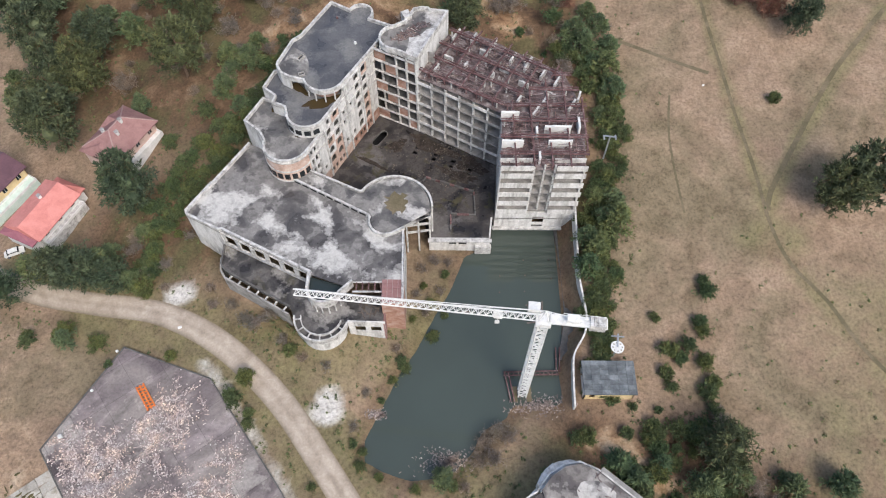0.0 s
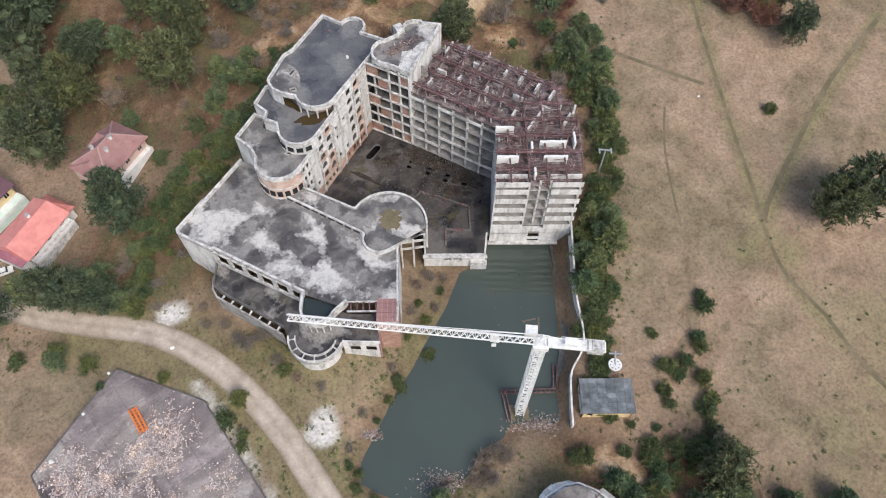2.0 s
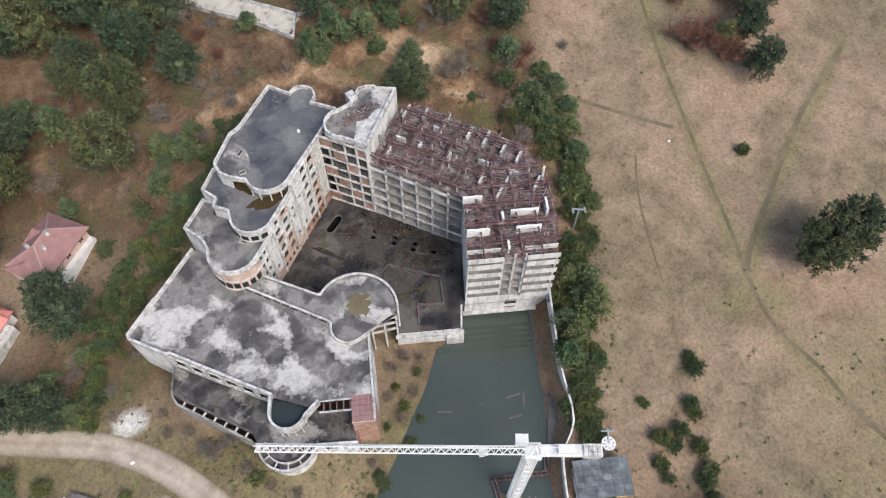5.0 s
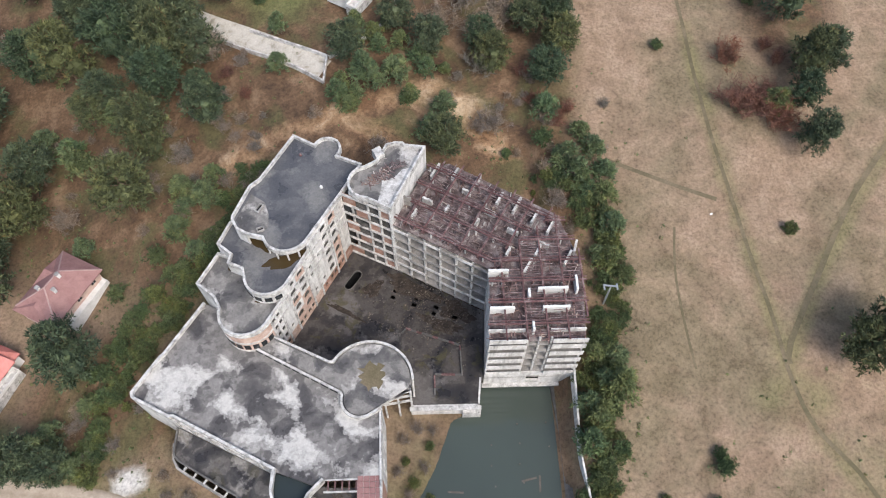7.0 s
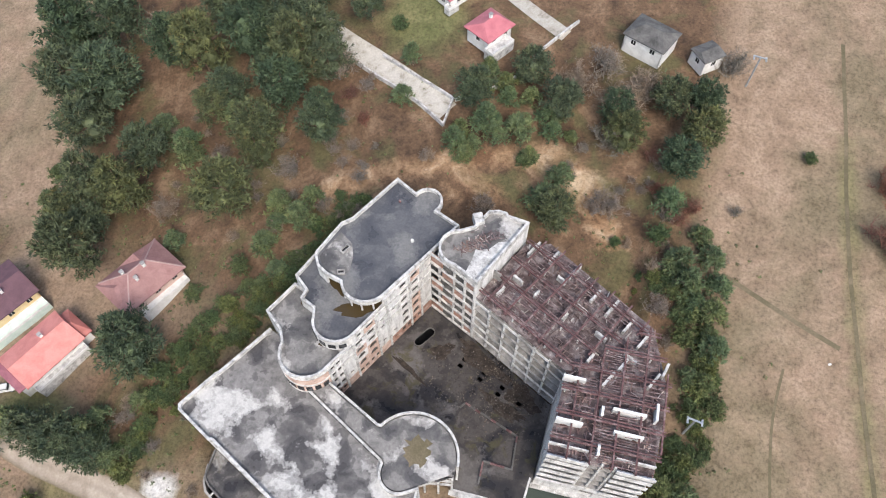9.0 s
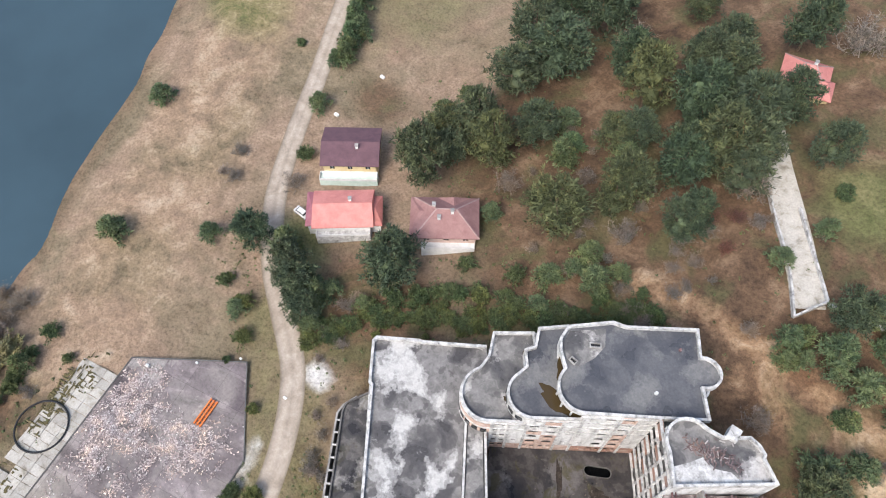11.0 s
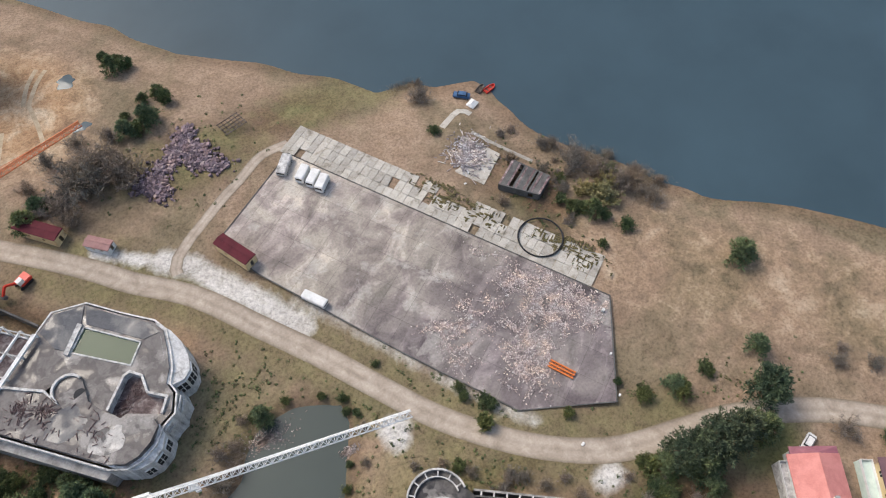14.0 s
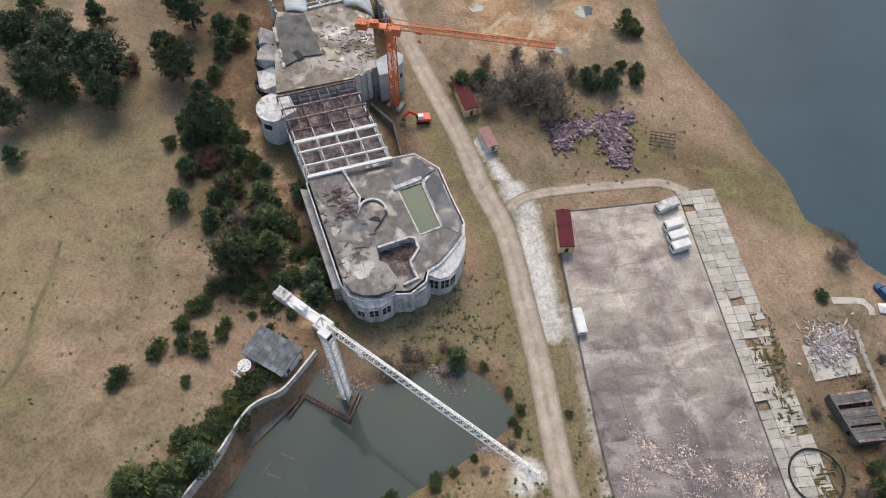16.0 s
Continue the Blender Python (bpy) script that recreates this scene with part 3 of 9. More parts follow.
def seg_dist(X, Y, line, closed=False):
    best = np.full(X.shape, 1e9)
    pts = line + [line[0]] if closed else line
    for (x0, y0), (x1, y1) in zip(pts[:-1], pts[1:]):
        dx, dy = x1 - x0, y1 - y0
        t = np.clip(((X - x0) * dx + (Y - y0) * dy) / (dx * dx + dy * dy), 0, 1)
        best = np.minimum(best, np.hypot(X - x0 - t * dx, Y - y0 - t * dy))
    return best

def in_poly(X, Y, poly):
    c = np.zeros(X.shape, bool)
    for i in range(len(poly)):
        (x0, y0), (x1, y1) = poly[i], poly[i - 1]
        with np.errstate(divide="ignore", invalid="ignore"):
            c ^= ((y0 > Y) != (y1 > Y)) & (X < (x1 - x0) * (Y - y0) / (y1 - y0 + 1e-12) + x0)
    return c

LAKE_POLY = SHORE + [(-1500, -900)]

def land(X, Y):
    """The lie of the land: a slope that climbs to the north, the shore, the pond's basin and the levelled site."""
    X, Y = np.asarray(X, float), np.asarray(Y, float)
    y0 = 31 + 6.6 * np.logaddexp(0, (-X - 25) / 6.0)
    z = -0.8 + np.minimum(1.264 * np.logaddexp(0, np.clip((Y - y0) / 8.0, -40, 60)), 26 + 0.01 * Y)
    z = z + 0.25 * np.sin(X * 0.13 + 1.0) * np.cos(Y * 0.11) + 0.12 * np.sin(X * 0.41 + Y * 0.33)
    ds = seg_dist(X, Y, SHORE)
    wet = in_poly(X, Y, LAKE_POLY)
    wob = 0.5 * np.sin(X * 0.23 + 2 * np.sin(Y * 0.17)) + 0.25 * np.sin(Y * 0.61 + X * 0.3)
    near = np.clip(1 - ds / 24, 0, 1)
    rise = LAKE_Z + 0.07 * (np.where(wet, -ds, ds) + wob * np.clip(1 - ds / 8, 0, 1))
    z = np.where(wet, np.maximum(rise, -9), z + (rise - z) * near * near * (3 - 2 * near))
    d = seg_dist(X, Y, SITE, True)
    w = np.clip(d / 1.5, 0, 1)
    z = np.where(in_poly(X, Y, SITE), np.minimum(z, -0.75 + (z + 0.75) * (1 - w)), z)
    d = seg_dist(X, Y, POND, True)
    z = np.minimum(z, np.where(in_poly(X, Y, POND), POND_Z - 0.45 * np.minimum(d, 4), POND_Z + 0.3 * d + 4.0 * (X > 24.2)))
    return z

def z_at(x, y):
    return float(land(np.array([x]), np.array([y]))[0])

def bumpy(X, Y, w):
    return 0.5 + 0.5 * np.sin(X * w + 1.7 * np.sin(Y * w * 0.7)) * np.cos(Y * w * 1.1 + 1.3 * np.sin(X * w * 0.6))

YARD_EDGE = [(-46, 50.5), (-31, 30.5), (-14, 7)]

def make_ground():
    def axis(lo, hi, step, far):
        mid = list(np.arange(lo, hi + 0.1, step))
        out, d = [], step
        p = 0
        while p < far:
            d *= 1.35
            p += d
            out.append(p)
        return np.array([lo - q for q in out[::-1]] + mid + [hi + q for q in out])
    xs, ys = axis(-190, 130, 1.5, 3000), axis(-120, 215, 1.5, 3000)
    X, Y = np.meshgrid(xs, ys, indexing="ij")
    Z = land(X, Y)
    n, m = X.shape
    co = np.stack([X, Y, Z], -1).reshape(-1, 3)
    idx = np.arange(n * m).reshape(n, m)
    quads = np.stack([idx[:-1, :-1], idx[1:, :-1], idx[1:, 1:], idx[:-1, 1:]], -1).reshape(-1, 4)
    me = bpy.data.meshes.new("ground")
    me.from_pydata(co.tolist(), [], quads.tolist())
    me.polygons.foreach_set("use_smooth", [True] * len(me.polygons))
    def near(cx, cy, rx, ry):
        return np.clip(1.6 - 1.6 * np.hypot((X - cx) / rx, (Y - cy) / ry), 0, 1)
    forest = np.clip((Y - 70 + 0.3 * X) / 22, 0, 1) * np.clip((38 - X) / 10, 0, 1) * np.clip((X + 97 + 0.25 * (Y - 90)) / 8, 0, 1)
    forest = np.maximum(forest, near(-60, 80, 26, 20))
    forest = np.maximum(forest, near(45, 25, 14, 24))
    forest = np.maximum(forest, 0.8 * near(58, 18, 26, 20))
    soil = np.clip(1.5 - seg_dist(X, Y, [(30, 35), (42, 26), (56, 14), (72, 4)]) / 3.5, 0, 1)
    forest = np.maximum(forest, near(83, 165, 16, 30))
    forest = np.maximum(forest, 0.8 * near(-72, 5, 10, 16))
    green = np.maximum(near(-165, 86, 26, 16), near(-32, 172, 14, 13))
    green = np.maximum(green, 0.9 * near(-84, 72, 12, 9))
    green = np.maximum(green, 0.5 * near(68, 76, 12, 9))
    green = np.maximum(green, 0.5 * near(-42, -43, 30, 13))
    forest = np.maximum(forest, 0.7 * near(-30, -42, 24, 12))
    green = np.maximum(green, 0.5 * near(-140, 125, 22, 26))
    green = np.maximum(green, 0.5 * near(5, 22, 12, 14))
    green = np.maximum(green, 0.55 * near(-32, 45, 20, 5))
    green = np.maximum(green, 0.5 * near(-28, 52, 28, 14))
    green = np.maximum(green, 0.5 * near(-2, 58, 9, 22))
    forest = np.maximum(forest, 0.45 * near(-48, 66, 14, 12))
    green = np.maximum(green, 0.45 * near(8, 26, 22, 12))
    green = np.maximum(green, 0.42 * near(96, 38, 44, 52))
    green = np.maximum(green, 0.5 * near(-2, -38, 30, 14))
    side = seg_dist(X, Y, [(31, -23), (16, -11), (5, -2), (-14, 21), (-30, 42), (-48, 57), (-70, 63)])
    green = np.maximum(green, 0.5 * np.clip(1.6 - side / 8, 0, 1))
    forest = np.maximum(forest, 0.4 * np.clip(1.5 - side / 10, 0, 1))
    forest = np.maximum(forest, 0.6 * near(-5, -38, 30, 15))
    forest = np.maximum(forest, 0.5 * np.clip(1.4 - seg_dist(X, Y, SHORE) / 4.0, 0, 1))
    forest = np.maximum(forest, 0.55 * near(-66, -6, 12, 16))
    sand = np.maximum(near(33, -70, 24, 26), 0.45 * near(-12, 133, 12, 7))
    sand = np.maximum(sand, 0.45 * near(12, 8, 8, 8))
    sand = np.maximum(sand, 0.5 * soil)
    sand = np.maximum(sand, 0.3 * np.clip(1.5 - seg_dist(X, Y, [(-78, 22), (-100, 40), (-130, 66), (-170, 96)]) / 16, 0, 1))
    forest = np.maximum(forest, 0.7 * near(-36, 57, 16, 7))
    forest = np.maximum(forest, 0.85 * near(100, -30, 40, 30))
    forest = np.maximum(forest, 0.8 * np.clip(1.6 - seg_dist(X, Y, [(26, 34), (48, 18), (68, 6), (88, -12)]) / 9, 0, 1))
    forest = np.maximum(forest, 0.7 * np.clip(1.5 - seg_dist(X, Y, [(34, -8), (50, -24), (62, -42)]) / 3.5, 0, 1))
    forest = np.maximum(forest, 0.55 * near(-62, 72, 18, 12))
    forest = np.maximum(forest, 0.6 * np.clip(1.5 - seg_dist(X, Y, POND, True) / 3.5, 0, 1))
    bank = np.clip(1.5 - seg_dist(X, Y, [(-40.5, 127), (-31.7, 132), (-20, 136.5), (-10, 140), (2.4, 143), (10, 138), (16.5, 129)]) / 3.0, 0, 1)
    sand = np.maximum(sand, 0.58 * bank)
    forest = np.maximum(forest, 0.75 * near(-114, 104, 12, 9))
    for line in ([(59, 158), (62, 119), (66.3, 89), (70, 70.5), (80, 55), (85, 48)], [(67.6, 82), (77.6, 100.6), (103, 134)], [(85, 60), (112, 22)]):
        green = np.maximum(green, 0.5 * np.clip(1.4 - seg_dist(X, Y, line) / 2.2, 0, 1))
    gravel = np.maximum(near(-53.8, 65.6, 4.6, 3.6), near(-21.6, 41.8, 4.2, 4.6))
    verge = np.clip(1.5 - seg_dist(X, Y, [(-12.5, 13.5), (-4, 1.5), (3.5, -9.0), (9.5, -13.5)]) / 2.6, 0, 1)
    gravel = np.maximum(gravel, np.maximum(verge, 0.9 * np.clip(1.4 - seg_dist(X, Y, [(10, -13.5), (22, -21.5)]) / 1.6, 0, 1)))
    gravel = np.maximum(gravel, 0.55 * np.clip(1.2 - seg_dist(X, Y, YARD_EDGE) / 2.2, 0, 1))
    cols = np.stack([forest, green, sand, gravel], -1).reshape(-1, 4)
    ca = me.color_attributes.new("cover", "FLOAT_COLOR", "POINT")
    ca.data.foreach_set("color", cols.astype(np.float32).ravel())
    me.materials.append(M["ground"])
    tagged(new("ground", me), "dry straw-coloured grassland with brown forest floor", "ground", kind="structure")

make_ground()

bm = bmesh.new()
prism(bm, [(-3000, -3000), (900, -3000), (900, -850), (200, -300), (60, -100), (10, -70), (-40, -35), (-60, -25), (-60, 20), (-100, 40), (-150, 80), (-400, 250), (-3000, 900)], LAKE_Z - 0.2, LAKE_Z)
solo("lake_water", bm, M["lake"], "calm dark blue-grey lake water", "water", kind="structure")
bm = bmesh.new()
prism(bm, offset(POND, -1.2), POND_Z - 0.1, POND_Z)
solo("pond_water", bm, M["pond"], "still dark green pond water", "water", kind="structure")

ROAD = spline([(92, -78), (66, -52), (49.3, -37.5), (31, -23.5), (23, -17), (16.5, -11), (5.4, -2.2), (-5.3, 10.5), (-14, 21.2), (-21.5, 31.5), (-30, 42.5), (-39.5, 51.5), (-48.5, 57.6),
               (-58.5, 61.8), (-71, 63.7), (-83.5, 66), (-98.5, 72), (-113.5, 82), (-127.8, 92.8), (-149.4, 108), (-190, 137)])
bm = bmesh.new()
loft(bm, ROAD, 5.0, z_at, 0.07)
solo("dirt_road", bm, M["road"], "pale dusty unpaved road with worn wheel lines", "road", kind="structure", smooth=True)
for name, line, w, mat, lab in (
        ("branch_road", [(7.5, -9), (6.5, -13.1), (-2.4, -21), (-11.4, -27.4), (-18.4, -32), (-25, -33)], 2.6, "road", "pale dirt side road along the yard"),
        ("meadow_track", [(57.5, 182), (59.1, 158), (60.2, 138), (62.2, 119), (64.2, 104), (66.3, 89.3), (67.5, 78.5), (70, 70.5), (76, 62.7), (80.2, 54.8), (85, 48)], 0.8, "track", "faint olive wheel track over the meadow"),
        ("meadow_track", [(67.6, 82), (68.5, 86), (77.6, 100.6), (88.2, 116.6), (103.3, 133.8)], 1.1, "track", "faint olive wheel track over the meadow"),
        ("meadow_track", [(38.2, 124.9), (49.8, 119.5), (59.5, 115.5)], 0.9, "track", "faint olive footpath over the meadow"),
        ("meadow_track", [(50, 109.6), (48.8, 97.9), (50.1, 81.6)], 0.5, "track", "faint olive footpath over the meadow")):
    bm = bmesh.new()
    loft(bm, spline(line), w, z_at, 0.06)
    solo(name, bm, M[mat], lab, "track", kind="structure", smooth=True)

PINE_A = [(-160.1, 127.1, 4.5), (-153.9, 121.2, 4.3), (-149.6, 115.1, 4.2), (-145.1, 112.0, 3.7), (-139.8,
    108.6, 4.2), (-138.0, 56.1, 3.4), (-136.2, 108.1, 3.6), (-134.8, 105.1, 4.1), (-132.2, 103.1, 2.9),
    (-130.0, 99.0, 2.6), (-129.2, 101.2, 3.2), (-118.0, 90.1, 2.9), (-115.7, 157.3, 8.0), (-108.7, 143.4,
    7.6), (-103.6, 36.8, 3.7), (-103.4, 160.3, 7.8), (-100.5, 114.9, 4.2), (-100.5, 133.3, 7.2), (-99.1,
    143.4, 8.8), (-94.9, 113.0, 5.7), (-93.4, 55.7, 2.6), (-90.3, 117.9, 6.1), (-88.6, 110.3, 4.9), (-88.3,
    64.2, 5.1), (-88.1, 155.6, 5.9), (-86.8, 103.1, 7.1), (-84.6, 129.9, 4.9), (-83.8, 70.1, 4.3), (-83.1,
    118.2, 5.9), (-82.7, 136.6, 3.9)]
PINE_B = [(-82.0, 128.2, 5.5), (-80.5, 14.2, 2.6), (-78.1, 153.0, 7.0), (-77.5, 68.7, 5.4), (-75.9, 133.3,
    4.3), (-74.6, 55.7, 2.5), (-73.9, 130.7, 3.6), (-73.6, 163.8, 6.0), (-72.8, 189.3, 6.4), (-72.3, 169.2,
    6.9), (-72.2, 68.5, 5.3), (-71.5, 140.9, 5.2), (-69.8, 71.3, 4.1), (-69.5, 111.0, 2.5), (-69.5, 144.9,
    5.4), (-69.4, 74.2, 2.8), (-67.7, 70.0, 3.0), (-67.3, 67.4, 4.0), (-67.1, 158.7, 7.6), (-66.3, 87.2, 7.0),
    (-66.3, 140.9, 3.7), (-63.8, 67.5, 2.6), (-63.0, 78.9, 2.6), (-61.9, 137.5, 4.3), (-60.0, 119.2, 6.7),
    (-58.8, 135.9, 5.7), (-58.5, 162.0, 7.4), (-58.2, 148.4, 5.9), (-57.3, 131.4, 4.8), (-56.2, 152.7, 7.2)]
PINE_C = [(-55.8, 145.4, 6.1), (-52.8, 159.9, 7.3), (-50.0, 122.7, 2.7), (-49.6, 112.4, 3.1), (-49.3, 120.9,
    3.4), (-48.4, 118.0, 2.6), (-45.8, 139.0, 5.2), (-45.1, 108.1, 2.5), (-43.9, 119.4, 3.7), (-43.8, 170.0,
    5.2), (-43.0, 124.2, 2.6), (-31.8, 160.5, 2.6), (-31.1, 150.0, 2.8), (-16.1, 140.1, 3.8), (-15.0, 142.5,
    4.8), (-15.0, 148.8, 3.4), (-11.2, 155.8, 4.5), (-9.7, 144.6, 3.3), (-5.7, 150.2, 4.4), (-5.6, 159.1,
    4.0), (0.3, 28.6, 2.6), (0.3, 150.0, 3.9), (2.7, 132.0, 4.3), (3.4, -52.4, 3.5), (4.5, 129.6, 5.0), (7.8,
    -74.1, 3.2), (8.7, -51.2, 2.9), (26.9, 143.9, 5.0), (28.9, 68.9, 3.2), (29.2, 124.2, 3.6)]
PINE_D = [(29.3, 75.7, 2.9), (30.0, 157.1, 4.5), (30.9, 72.8, 2.8), (31.3, -37.9, 2.8), (31.5, 31.0, 3.0),
    (31.5, 120.4, 3.6), (31.9, 74.5, 2.7), (31.9, 85.0, 2.9), (33.0, 79.9, 2.7), (33.8, 84.7, 2.7), (34.1,
    28.2, 3.0), (34.6, -34.4, 3.4), (35.2, 83.8, 2.9), (35.2, 126.5, 3.2), (35.3, 78.0, 3.7), (35.8, 115.8,
    3.6), (36.2, 103.0, 3.0), (37.1, 109.6, 3.1), (37.8, -83.6, 7.6), (43.5, -88.6, 6.9), (45.4, 27.1, 3.6),
    (49.6, 11.8, 2.8), (49.6, 33.2, 5.2), (49.7, 21.4, 3.7), (52.5, 29.4, 3.2), (56.2, 16.8, 3.8), (61.4,
    27.4, 2.9), (65.5, 77.9, 2.8), (70.1, 27.8, 3.3), (75.1, 20.0, 3.0)]
PINE_E = [(77.8, 8.8, 5.0), (79.2, 82.2, 5.8), (84.3, 84.2, 7.2), (94.5, -1.2, 5.3), (104.4, -17.3, 5.7),
    (109.5, 37.2, 2.7), (110.7, 8.2, 7.9), (119.2, 18.2, 7.0)]
PINES = PINE_A + PINE_B + PINE_C + PINE_D + PINE_E
BUSH_A = [(-140.3, 93.1, 1.5), (-105.2, 81.6, 2.5), (-104.5, 123.3, 2.4), (-85.8, 20.3, 2.0), (-83.0, 16.0,
    1.8), (-82.2, 56.3, 1.4), (-81.9, 55.2, 1.8), (-79.3, 1.9, 1.3), (-79.0, 3.4, 1.3), (-78.9, 12.3, 1.8),
    (-78.4, 22.4, 1.3), (-77.3, 11.2, 2.0), (-76.1, 56.3, 1.7), (-75.8, 8.2, 1.6), (-75.1, 57.1, 2.3), (-67.9,
    54.7, 2.2), (-64.8, 50.3, 1.1), (-63.3, 84.9, 2.1), (-61.2, 101.0, 2.2), (-61.0, 85.0, 2.4), (-60.6, 89.5,
    2.1), (-58.4, 89.9, 2.2), (-58.1, -21.9, 1.6), (-58.1, 93.0, 2.1), (-56.6, 95.3, 2.4), (-55.6, 96.6, 2.1),
    (-54.3, 100.3, 1.9), (-53.6, 107.9, 2.4), (-52.9, 51.9, 1.4), (-52.6, 100.0, 2.4)]
BUSH_B = [(-50.4, 103.9, 2.1), (-47.7, 104.5, 2.3), (-40.8, 118.8, 2.1), (-39.9, 44.2, 1.6), (-39.4, 43.2,
    1.8), (-37.6, 125.7, 1.4), (-36.5, 168.8, 2.2), (-36.1, 40.7, 1.3), (-36.0, 38.6, 1.3), (-23.1, 27.4,
    0.9), (-14.5, 33.9, 1.1), (-11.2, 29.2, 1.1), (-8.9, -89.5, 2.0), (-7.8, 51.2, 1.5), (-7.3, 49.9, 1.3),
    (-2.6, 140.3, 2.4), (-2.0, -58.2, 2.4), (-2.0, 56.9, 1.5), (-1.5, 56.0, 1.0), (0.2, 61.6, 1.1), (4.6,
    -74.8, 2.1), (5.0, 147.4, 1.5), (6.7, -51.1, 2.4), (9.2, -79.8, 1.8), (17.6, 128.0, 1.4), (24.3, 36.0,
    1.5), (25.0, 129.6, 2.3), (26.3, 36.4, 2.2), (28.6, 80.7, 1.9), (29.9, 62.5, 2.0)]
BUSH_C = [(30.7, 61.4, 1.8), (33.1, 77.3, 2.3), (33.7, 37.0, 1.5), (34.7, 89.8, 2.4), (35.3, 41.8, 1.0),
    (37.9, 30.3, 2.1), (38.8, 34.4, 2.2), (38.9, 100.0, 2.2), (39.0, 22.9, 2.2), (41.3, 58.9, 1.4), (42.1,
    47.9, 1.7), (43.0, 45.5, 1.4), (43.1, 37.7, 2.2), (43.3, 52.5, 2.3), (45.3, 50.8, 1.7), (47.0, 53.4, 1.8),
    (48.2, 38.6, 1.7), (49.5, 44.6, 2.2), (49.6, 57.9, 1.7), (49.8, 50.0, 2.0), (50.2, 56.0, 1.6), (50.7,
    41.3, 1.8), (50.7, 46.1, 2.0), (51.5, 66.3, 1.5), (51.9, 64.2, 2.0), (52.3, 152.4, 1.6), (72.7, 108.3,
    1.7), (74.8, 164.7, 2.0), (83.8, 15.6, 2.0)]
BUSHS = BUSH_A + BUSH_B + BUSH_C
BARE_A = [(-113.2, 68.4, 2.4), (-106.8, 64.9, 2.1), (-99.3, 125.8, 3.2), (-99.2, 76.8, 3.1), (-96.1, 15.6,
    3.2), (-95.1, 162.7, 5.7), (-93.0, 10.4, 4.0), (-90.1, 9.8, 4.0), (-89.3, 4.3, 3.4), (-84.0, -0.1, 4.8),
    (-75.0, 117.8, 3.3), (-66.8, 132.1, 2.7), (-65.2, 198.3, 5.8), (-59.4, -34.0, 3.4), (-50.8, 130.2, 3.5),
    (-46.5, 156.0, 4.8), (-40.6, 122.8, 1.8), (-8.7, 128.8, 2.9), (4.3, 158.5, 4.4), (9.7, 165.0, 4.5), (11.6,
    -38.3, 5.6), (13.4, 148.2, 4.6), (13.9, 155.9, 5.6), (14.0, -42.9, 5.1), (14.5, 134.2, 4.0), (18.3, -42.5,
    7.4), (18.4, 161.5, 4.6), (21.3, -38.8, 7.0), (25.6, -30.9, 3.5), (26.8, 115.8, 2.8)]
BARE_B = [(27.1, -35.7, 4.5), (29.4, 109.8, 1.8), (35.1, 170.0, 4.0), (51.3, 39.5, 2.3), (55.1, 27.6, 2.8),
    (56.9, 24.4, 3.3), (64.8, 18.4, 3.1), (67.1, 148.5, 4.0), (68.6, 137.0, 6.3), (72.5, 14.5, 4.1), (75.2,
    132.4, 5.1), (107.3, 2.3, 3.7)]
BARES = BARE_A + BARE_B
WILLOW_A = [(-85.1, 11.5, 3.4)]
WILLOWS = WILLOW_A + [(-88.4, 8.6, 2.7), (-82.4, 8.2, 2.2), (-90.6, 5.6, 2.4)]
